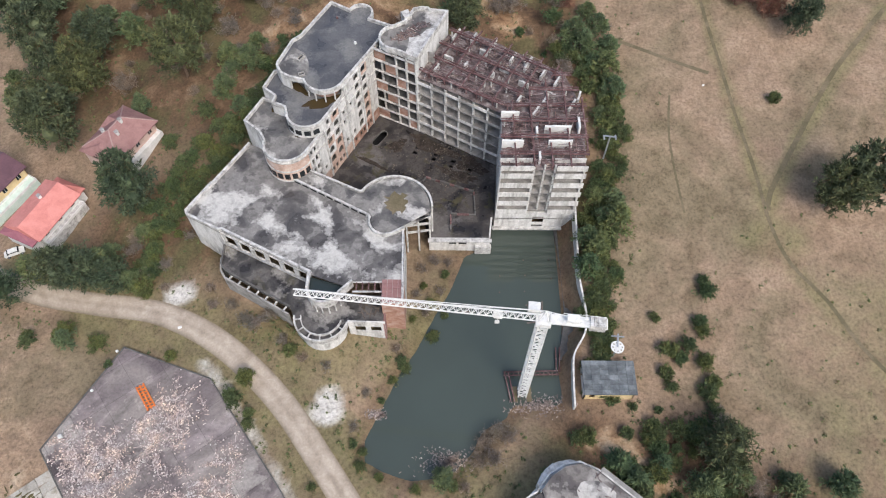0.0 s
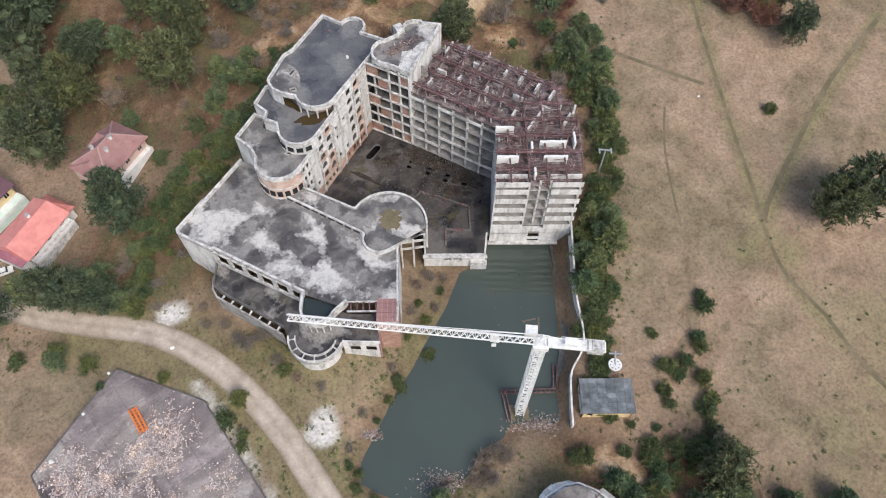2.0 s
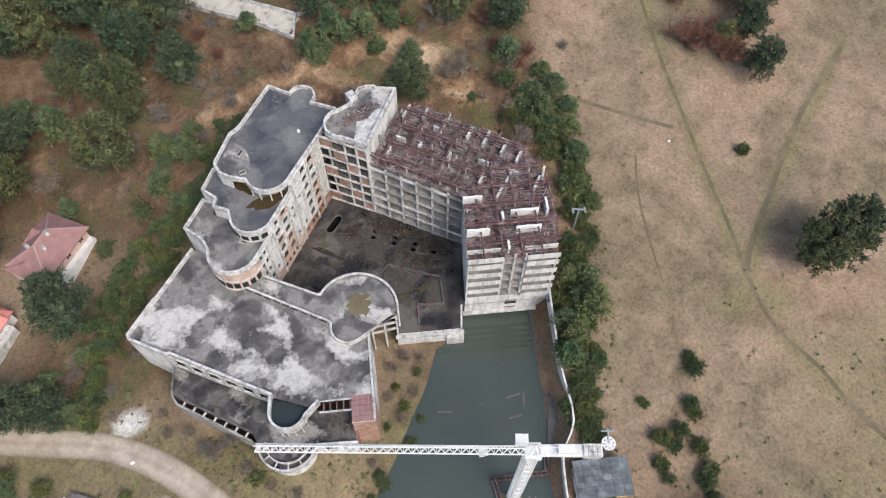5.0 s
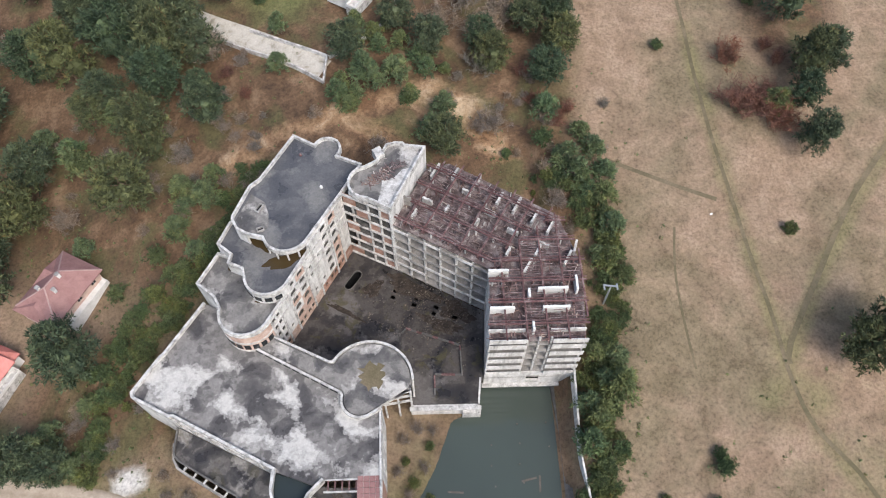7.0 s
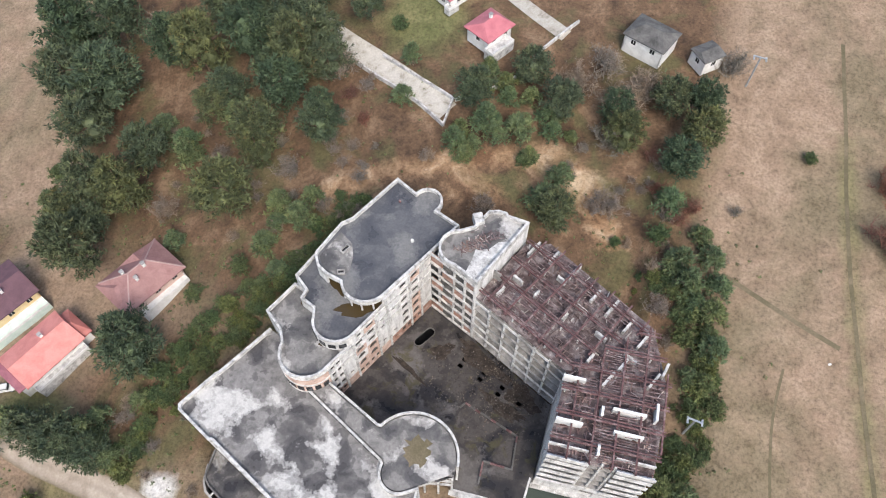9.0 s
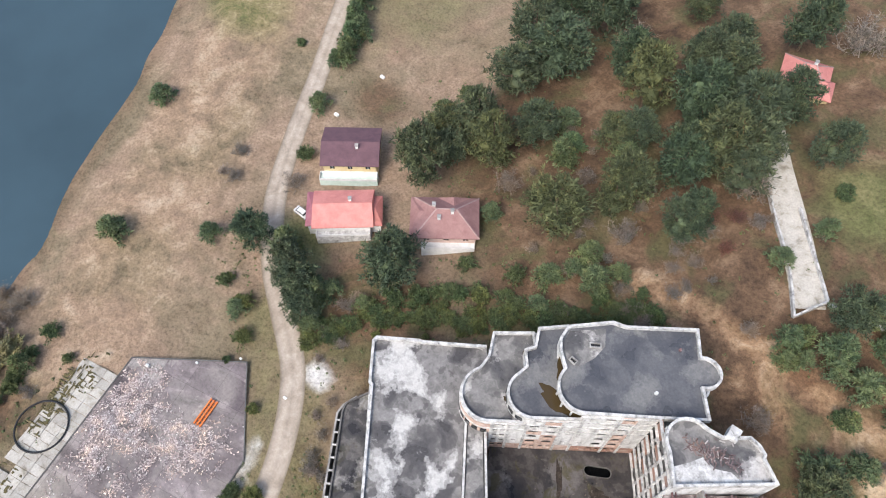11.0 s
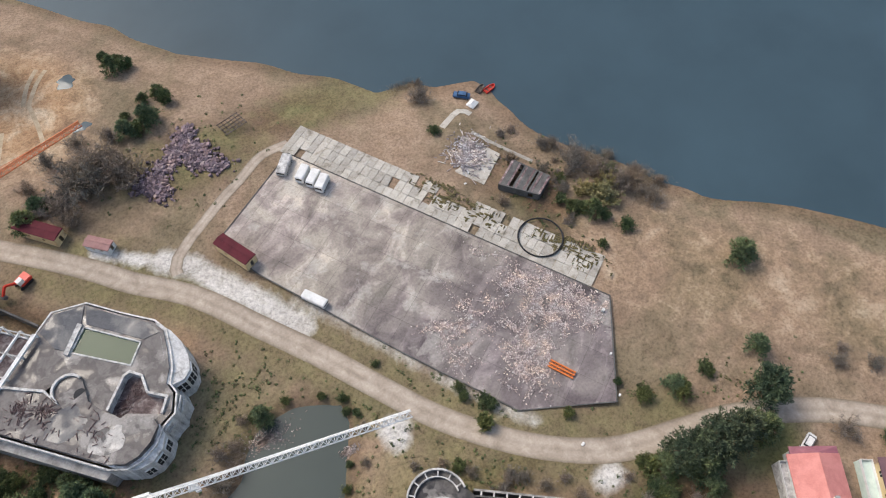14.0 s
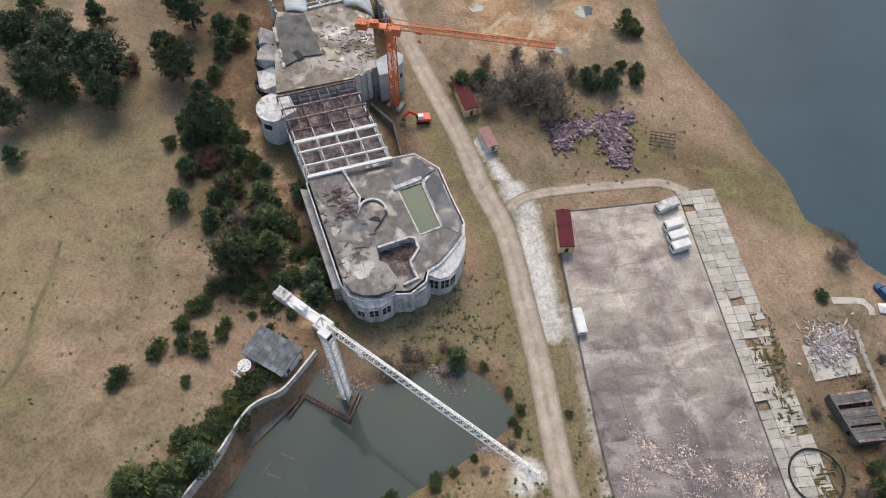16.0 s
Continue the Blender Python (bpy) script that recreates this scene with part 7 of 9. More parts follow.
for cx, cy, sx, sy, n in ((-62, 134, 16, 12, 26), (-40, 142, 8, 8, 12), (-46, 122, 8, 8, 10), (-36, 56, 8, 3, 14), (-60, 72, 7, 6, 10), (18, 140, 8, 6, 12), (24, 124, 6, 5, 8), (42, 14, 10, 8, 12), (-78, -8, 5, 9, 12), (-72, 2, 5, 5, 8), (64, 10, 10, 8, 8), (-97, 70, 9, 4, 8)):
    for k in range(n):
        x, y = rw.gauss(cx, sx), rw.gauss(cy, sy)
        if inside(x, y, SITE) or inside(x, y, [(-64, 56), (-44, 49), (-2, -14), (-24, -31), (-75, 34)]) or min(math.hypot(x - p[0], y - p[1]) for p in ROAD) < 4.5:
            continue
        if min(math.hypot(x - p[0], y - p[1]) for p in ((-71.6, 101.6), (-85.3, 83.6), (-99.8, 91.3))) < 9:
            continue
        BARES.append((x, y, rw.uniform(1.0, 2.4)))
BARES += [(8, 35.5, 2.2), (10.5, 37.4, 2.3), (6.6, 32, 2.0), (9.2, 32.6, 2.3), (12.2, 36.2, 2.0), (4.2, 27.4, 1.6), (-16.4, 38.0, 1.3), (-14.2, 44.6, 1.2), (-27, 51, 1.5), (-22, 49.4, 1.3)]
BUSHS += [(-2.5, 64, 1.2), (-4, 68, 1.0), (0.5, 70.5, 1.1), (-6, 60, 0.9), (-9.5, 47.5, 1.0), (-11.5, 43.5, 0.9), (-16.2, 35, 1.0), (-14.8, 31.2, 1.2), (-4.6, 27.2, 1.0), (1.8, 27.6, 1.3)]
BARES += [(-4.5, 72, 1.5), (-2, 74, 1.6), (1, 73.5, 1.4), (-5.5, 66, 1.3), (-3.5, 62, 1.3), (-0.5, 66.5, 1.3), (-9, 53.6, 1.2), (-31, 54.6, 1.6), (-36.5, 58.5, 1.8), (-42, 62, 1.7), (-47, 66, 1.5), (-46, 62.4, 1.4)]
RUSSET = [(-46, 146, 2.4), (-43, 150, 2.2), (-49, 148, 2.0), (-38, 144, 2.0), (78, 148, 2.6), (76, 152, 2.4), (80, 138, 2.6), (28, 134, 2.6), (30.5, 136.5, 2.4), (24, 139.5, 2.4), (22, 146, 2.6), (74, 140, 2.8), (72, 136, 2.6)]
PINES, BUSHS, BARES = (drop_near(p, [(67.7, 77.5), (66.5, 73), (67, 75), (65.5, 77.9)]) for p in (PINES, BUSHS, BARES))
plant([make_pine(s) for s in (1, 2, 3, 4, 5, 6)], [p for p in PINES if p[2] >= 4.0], rt, (0.8, 1.2))
plant([make_pine(s, True) for s in (41, 42, 43, 44)], [p for p in PINES if p[2] < 4.0], rt, (0.75, 1.05))
plant([make_bush(s, M["shrub"]) for s in (11, 12, 13, 14)], BUSHS, rt)
plant([make_bare(s, M["twig"], "leafless grey-brown shrub with a haze of twigs") for s in (21, 22, 23)], [b for b in BARES if b[0] < 60], rt, (0.9, 1.3))
plant([make_bare(s, M["russet"], "leafless russet thicket at the meadow edge") for s in (24, 25)], [b for b in BARES if b[0] >= 60] + RUSSET, rt, (0.9, 1.3))
plant([make_bush(31, M["willow_leaf"], "willow_bush", "pale yellow budding willow bush near the shore", "willows")], WILLOWS, rt)

HEDGE = spline([(-61.5, 68.5), (-60, 78), (-55.5, 87), (-50, 94.5), (-44.5, 103), (-40, 111.5), (-36, 119), (-32, 125)], 1.0)
EAST = spline([(31, 45), (30.5, 56), (31.5, 64), (32, 76), (33.5, 86), (36, 97), (36.5, 106), (33, 115), (26, 122)], 1.0)
extra = []
for line, wob, r0, r1, step in ((HEDGE, 1.0, 1.1, 2.2, 1), (HEDGE, 1.7, 0.8, 1.6, 1), (EAST, 1.4, 1.1, 2.3, 1), (EAST, 1.8, 0.7, 1.4, 1)):
    for k, (x, y) in enumerate(line):
        if k % step == 0:
            extra.append((x + rt.gauss(0, wob), y + rt.gauss(0, wob), rt.uniform(r0, r1)))
plant([make_bush(s, M["shrub"], "hedge_shrub", "dense green hedge shrub beside the hotel", "hedge shrubs") for s in (15, 16, 17)], extra, rt)

def scrub():
    """Low weeds, seedlings and dead brush over the rough ground, past counting."""
    rng = np.random.default_rng(9)
    zones = ((-45, 118, 26, 22, 260, "g"), (-70, 118, 22, 16, 160, "g"), (-55, 82, 10, 12, 160, "g"), (43, 24, 7, 14, 200, "g"), (34, 90, 3, 20, 200, "g"), (-72, 4, 6, 10, 120, "g"), (5, 25, 8, 8, 90, "g"),
             (-35, 45, 10, 4, 70, "g"), (20, 125, 14, 7, 130, "g"), (-5, 48, 4, 9, 90, "g"), (75, 62, 16, 14, 60, "g"), (-88, 62, 7, 4, 70, "g"), (0, -40, 12, 8, 120, "g"), (-9, 50, 3, 10, 140, "g"), (-20, 35, 8, 4, 100, "g"), (8, 21, 8, 5, 120, "g"), (-30, 57, 12, 3, 150, "g"), (45, 28, 14, 7, 260, "g"))
    vs, fs = [], []
    for cx, cy, sx, sy, n, _ in zones:
        for k in range(n):
            x, y = rng.normal(cx, sx), rng.normal(cy, sy)
            if inside(x, y, SITE) or inside(x, y, YARD) or inside(x, y, LAKE_POLY):
                continue
            if min(math.hypot(x - p[0], y - p[1]) for p in ROAD[::2]) < 3.6:
                continue
            z = z_at(x, y)
            r = rng.uniform(0.2, 0.65)
            for j in range(14):
                n3 = rng.normal(size=3)
                n3[2] = abs(n3[2])
                n3 /= np.linalg.norm(n3)
                c = np.array([x, y, z]) + n3 * r * rng.uniform(0.5, 1)
                t = np.cross(n3, rng.normal(size=3))
                t /= np.linalg.norm(t)
                b = np.cross(n3, t)
                l = 0.16 * rng.uniform(0.7, 1.5)
                q = len(vs)
                vs.extend([(c - t * l).tolist(), (c - b * l * 0.6).tolist(), (c + t * l).tolist(), (c + b * l * 0.6).tolist()])
                fs.append((q, q + 1, q + 2, q + 3))
    me = bpy.data.meshes.new("undergrowth")
    me.from_pydata(vs, [], fs)
    me.materials.append(M["shrub"])
    tagged(new("undergrowth", me), "low green weeds and seedlings on rough ground", "plants", kind="stuff")
    vs, fs = [], []
    for cx, cy, sx, sy, n in ((-98.5, 9, 2.6, 2.6, 1300), (-91, 0, 2.2, 2.2, 700), (-58, -40.5, 2.4, 1.0, 450), (-85, -5, 1.6, 1.6, 200)):
        for k in range(n):
            x, y = rng.normal(cx, sx), rng.normal(cy, sy)
            z = z_at(x, y)
            if z < LAKE_Z - 0.15:
                continue
            a = rng.uniform(0, 6.28)
            h, t = rng.uniform(0.5, 1.5), rng.uniform(0.2, 1.2)
            e = (x + h * math.cos(a) * t, y + h * math.sin(a) * t, z + h * 0.6)
            q = len(vs)
            vs.extend([(x - 0.05, y, z), (x + 0.05, y + 0.05, z), e])
            fs.append((q, q + 1, q + 2))
    me = bpy.data.meshes.new("reeds")
    me.from_pydata(vs, [], fs)
    me.materials.append(M["reed"])
    tagged(new("reeds", me), "dry fallen reeds along the lake shore", "reeds", kind="stuff")

scrub()
# ---- houses ----
def quad_frame(c, rz):
    a = radians(rz)
    return lambda u, v: (c[0] + u * math.cos(a) - v * math.sin(a), c[1] + u * math.sin(a) + v * math.cos(a))

def hip(bm, c, rz, l, w, z0, z1, ridge):
    """A hipped roof with thickness; ridge is the ridge's length (l: a gable)."""
    F = quad_frame(c, rz)
    lo = [bm.verts.new((*F(u, v), z0)) for u, v in ((-l / 2, -w / 2), (l / 2, -w / 2), (l / 2, w / 2), (-l / 2, w / 2))]
    lo2 = [bm.verts.new((*F(u, v), z0 - 0.2)) for u, v in ((-l / 2, -w / 2), (l / 2, -w / 2), (l / 2, w / 2), (-l / 2, w / 2))]
    r0, r1 = bm.verts.new((*F(-ridge / 2, 0), z1)), bm.verts.new((*F(ridge / 2, 0), z1))
    bm.faces.new((lo[0], lo[1], r1, r0))
    bm.faces.new((lo[2], lo[3], r0, r1))
    bm.faces.new((lo[1], lo[2], r1))
    bm.faces.new((lo[3], lo[0], r0))
    bm.faces.new(lo2[::-1])
    for i in range(4):
        bm.faces.new((lo2[i], lo2[(i + 1) % 4], lo[(i + 1) % 4], lo[i]))

def house(name, label, c, rz, l, w, z0, eave, top, ridge, roof, wall, over=0.6, wings=(), chimneys=((1.0, 0.5),), porch=None, ridge_mat=None, windows=4, terrace=None):
    Hs = thing(name, label, "house", "houses by the hotel")
    F = quad_frame(c, rz)
    for s, (p, q) in enumerate((((-l / 2, -w / 2), (l / 2, -w / 2)), ((l / 2, -w / 2), (l / 2, w / 2)), ((l / 2, w / 2), (-l / 2, w / 2)), ((-l / 2, w / 2), (-l / 2, -w / 2)))):
        bm = bmesh.new()
        L = math.dist(p, q)
        hs = []
        n = max(1, int(L / 3.2))
        for k in range(n):
            m = L * (k + 0.5) / n
            z = eave - 2.0
            while z > z0 + 0.3:
                hs.append((m - 0.55, m + 0.55, z, z + 1.25, False))
                z -= 2.9
        opening_wall(bm, F(*p), F(*q), z0 - 0.6, eave, 0.3, hs)
        W = part("wall", bm, M[wall], Hs)
        for (s0, s1, h0, h1, _) in hs:
            m = (s0 + s1) / 2 / L
            x, y = F(p[0] + (q[0] - p[0]) * m, p[1] + (q[1] - p[1]) * m)
            dirv = Vector((F(*q)[0] - F(*p)[0], F(*q)[1] - F(*p)[1])).normalized()
            x, y = x - dirv.y * 0.15, y + dirv.x * 0.15
            bm = bmesh.new()
            box(bm, (x, y, (h0 + h1) / 2), (1.1, 0.05, 1.25), math.degrees(math.atan2(dirv.y, dirv.x)))
            pane = part("window", bm, M["glass_dark"], W)
            bm = bmesh.new()
            box(bm, (x, y, (h0 + h1) / 2), (0.07, 0.12, 1.25), math.degrees(math.atan2(dirv.y, dirv.x)))
            part("window_bar", bm, M["white"], W)
    bm = bmesh.new()
    hip(bm, c, rz, l + 2 * over, w + 2 * over, eave, top, ridge)
    part("roof", bm, M[roof], Hs)
    for (u, v, wl, ww, wrz, wz, wt, wr, *other) in wings:
        bm = bmesh.new()
        hip(bm, F(u, v), rz + wrz, wl, ww, wz, wt, wr)
        part("roof_wing", bm, M[other[0] if other else roof], Hs)
        bm = bmesh.new()
        box(bm, (*F(u, v), (z0 - 0.5 + wz) / 2), (wl - 1.0, ww - 1.0, wz - z0 + 0.3), rz + wrz)
        part("wing_wall", bm, M[wall], Hs)
    if ridge_mat:
        e, lo_w = l / 2 + over, w / 2 + over
        for a, b in (((-ridge / 2, 0, top), (ridge / 2, 0, top)), ((-ridge / 2, 0, top), (-e, -lo_w, eave)), ((-ridge / 2, 0, top), (-e, lo_w, eave)), ((ridge / 2, 0, top), (e, -lo_w, eave)), ((ridge / 2, 0, top), (e, lo_w, eave))):
            bm = bmesh.new()
            beam(bm, (*F(a[0], a[1]), a[2] + 0.02), (*F(b[0], b[1]), b[2] + 0.02), 0.28, 0.1)
            part("ridge_cap", bm, M[ridge_mat], Hs)
    for u, v in chimneys:
        bm = bmesh.new()
        zc = top - abs(v) * (top - eave) / (w / 2) + 0.3
        box(bm, (*F(u, v), zc), (0.6, 0.6, 1.5), rz)
        ch = part("chimney", bm, M["white"], Hs)
        bm = bmesh.new()
        box(bm, (*F(u, v), zc + 0.8), (0.8, 0.8, 0.12), rz)
        part("chimney_cap", bm, M["concrete"], ch)
    if terrace:
        u, v, tl, tw, tz, mat = terrace
        bm = bmesh.new()
        box(bm, (*F(u, v), (z0 - 0.8 + tz) / 2), (tl, tw, tz - z0 + 0.8), rz)
        T = part("terrace", bm, M[mat], Hs)
        bm = bmesh.new()
        a, b, d, e = F(u - tl / 2, v - tw / 2), F(u + tl / 2, v - tw / 2), F(u + tl / 2, v + tw / 2), F(u - tl / 2, v + tw / 2)
        ribbon(bm, [a, b, d, e], 0.1, tz, tz + 0.7)
        part("balustrade", bm, M["white"], T)
    return Hs

house("house", "house with a dusty pink hipped tile roof in a garden", (-71.6, 101.6), 63, 12.2, 8.6, 2.4, 7.4, 10.8, 4.0, "tile_pink", "pink_wall", 0.7,
      wings=((-4.6, 0.6, 6.0, 9.6, 0, 6.9, 9.0, 2.0), (1.5, 2.6, 5.0, 7.0, 90, 7.3, 9.8, 2.0)), chimneys=((1.2, -0.6), (-1.5, -1.6), (-2.6, 1.2)), ridge_mat="tile_ridge", terrace=(0.4, -5.0, 11.0, 2.0, 4.6, "white"))
house("house", "low house with a salmon red sheet roof", (-85.3, 83.6), 66, 12.0, 8.4, -0.7, 3.9, 6.0, 12.6, "tile_red", "white", 0.6,
      wings=((-6.4, 0.6, 3.4, 8.8, 0, 3.3, 4.4, 0.6, "tile_mauve"), (6.6, -0.4, 3.6, 7.6, 0, 3.4, 4.7, 0.6, "tile_brick")), chimneys=((1.6, 0.9),), terrace=(0.0, -5.0, 11.5, 1.6, 2.0, "parapet"))
house("house", "cream rendered house with a broad plum sheet roof", (-99.8, 91.3), 63, 12.0, 9.8, -0.4, 4.4, 6.2, 13.2, "tile_plum", "cream", 0.6, chimneys=((1.5, -1.4),), terrace=(-0.4, -6.0, 13.0, 2.2, 1.0, "mint"))
house("house", "small white house with a crimson roof and stepped porch", (-16.4, 168.2), 58, 7.2, 6.2, 21.2, 24.6, 26.4, 4.0, "tile_crimson", "white", 0.6, chimneys=((0.4, 0.2),), terrace=(-1.5, -4.4, 6.5, 2.6, 22.6, "parapet"))
house("house", "tiny white cabin with a crimson gable roof", (-26.8, 177.4), 55, 5.6, 4.6, 22.2, 24.6, 26.0, 5.8, "tile_crimson", "white", 0.4, chimneys=(), terrace=(-2.5, -2.6, 3.0, 1.6, 22.8, "parapet"))
house("house", "old grey house with a flat weathered roof", (-28.6, 200.5), 58, 10.0, 9.0, 24.4, 27.4, 28.2, 9.0, "slate", "white", 0.3, chimneys=())
house("house", "long white outbuilding with a dark grey roof", (-13.5, 190.0), 58, 12.0, 8.4, 23.6, 26.4, 27.4, 12.0, "dark_concrete", "white", 0.3, chimneys=())
house("house", "villa with a bright red tiled hip roof", (-64.5, 183.0), 40, 9.0, 8.0, 15.6, 19.2, 22.2, 2.0, "tile_red", "cream", 0.6, wings=((3.8, -2.4, 5.0, 6.0, 0, 18.8, 20.8, 1.0),), chimneys=((0.8, 0.6),), ridge_mat="tile_ridge")
house("house", "white two-storey house at the wood's edge", (17.5, 172.5), -25, 9.0, 7.0, 21.8, 26.0, 27.4, 4.0, "dark_concrete", "white", 0.4, chimneys=())
house("house", "white shed-roofed cabin at the wood's edge", (29.5, 171.0), 40, 5.0, 4.4, 21.8, 25.0, 25.8, 4.6, "dark_concrete", "white", 0.3, chimneys=())

# paved drive and garden walls above the hotel
bm = bmesh.new()
loft(bm, spline([(-20.9, 148.2), (-29, 153.2), (-38.6, 158.6), (-49.5, 164.6), (-58, 170)]), 5.6, z_at, 0.25)
solo("paved_drive", bm, M["panel"], "pale paved drive between garden walls", "drive", kind="structure")
for pts, h in (([(-20.9, 144.8), (-30, 151), (-40, 156.2), (-49.5, 161.4)], 0.8), ([(-20.6, 151.6), (-30.5, 156.4), (-38.4, 160.6)], 0.8), ([(-20.9, 144.8), (-20.4, 151.6)], 0.8), ([(-20.0, 151.4), (-9.8, 158.0), (-4, 168), (2, 176)], 0.6)):
    G = thing("garden_wall", "low pale concrete garden wall", "wall", "garden walls")
    line = spline(pts, 2.6)
    for (x0, y0), (x1, y1) in zip(line[:-1], line[1:]):
        bm = bmesh.new()
        z0, z1 = z_at(x0, y0), z_at(x1, y1)
        beam(bm, (x0, y0, z0 + h / 2), (x1, y1, z1 + h / 2), 0.35, h + 0.6)
        part("wall_section", bm, M["parapet"], G)
bm = bmesh.new()
loft(bm, spline([(-26, 190), (-17, 183), (-8, 177), (0, 172)]), 3.2, z_at, 0.2)
solo("paved_lane", bm, M["panel"], "cracked pale paved lane between houses", "lane", kind="structure")

# ---- shed, pulley, lift masts ----
def shed():
    S = thing("shed", "small pale shed with a blue-grey slab roof", "shed")
    P = [(26.2, 43.4), (35.4, 43.4), (35.4, 49.2), (26.2, 49.2)]
    for i in range(4):
        bm = bmesh.new()
        opening_wall(bm, P[i], P[(i + 1) % 4], 0.5, 4.9, 0.25, [(1.0, 2.0, 2.0, 4.0, False)] if i in (0, 3) else [])
        part("wall", bm, M["cream" if i in (0, 1) else "white"], S)
    bm = bmesh.new()
    prism(bm, [(25.9, 43.0), (35.7, 43.0), (35.7, 49.6), (25.9, 49.6)], 4.86, 5.02)
    part("roof_slab", bm, M["slate"], S)
    for i in range(6):
        for j in range(7):
            bm = bmesh.new()
            box(bm, (26.75 + i * 1.63, 43.5 + j * 0.94, 5.08 + 0.02 * ((i + j) % 2)), (1.58, 0.92, 0.1))
            part("roof_sheet", bm, M["slate"], S)

shed()

def pulley():
    P = thing("lift_pulley", "white spoked lift pulley wheel on a steel post", "pulley")
    x, y = 32.6, 51.6
    bm = bmesh.new()
    tube(bm, (x, y, 1.0), (x, y, 6.8), 0.2, 0.16, 8)
    part("post", bm, M["steel_grey"], P)
    bm = bmesh.new()
    outer = arc(x, y, 1.25, 0, 345, 23)
    holes = [arc(x + 0.85 * math.cos(radians(a)), y + 0.85 * math.sin(radians(a)), 0.16, 0, 300, 5) for a in range(0, 360, 45)]
    sheet_with_holes(bm, outer, holes, 6.8, 6.95)
    part("wheel", bm, M["white"], P)
    bm = bmesh.new()
    beam(bm, (x, y, 7.0), (x + 0.4, y + 2.6, 7.0), 0.25, 0.25)
    beam(bm, (x - 0.9, y + 2.2, 7.0), (x + 1.5, y + 2.0, 7.0), 0.22, 0.22)
    part("arm", bm, M["steel_grey"], P)

pulley()
for x, y, h in ((34.6, 95.2, 7.2), (38.6, 167.5, 8.0)):
    P = thing("lift_mast", "blue-grey steel ski lift mast with cross arm", "mast", "lift masts")
    z = z_at(x, y)
    bm = bmesh.new()
    tube(bm, (x, y, z - 0.3), (x, y, z + h), 0.22, 0.16, 8)
    part("post", bm, M["steel_grey"], P)
    bm = bmesh.new()
    beam(bm, (x - 1.3, y + 0.3, z + h), (x + 1.3, y - 0.1, z + h), 0.28, 0.22)
    part("cross_arm", bm, M["steel_grey"], P)
    for s in (-1.2, 1.2):
        bm = bmesh.new()
        box(bm, (x + s, y, z + h - 0.2), (0.3, 1.2, 0.25))
        part("sheave_bracket", bm, M["steel_grey"], P)

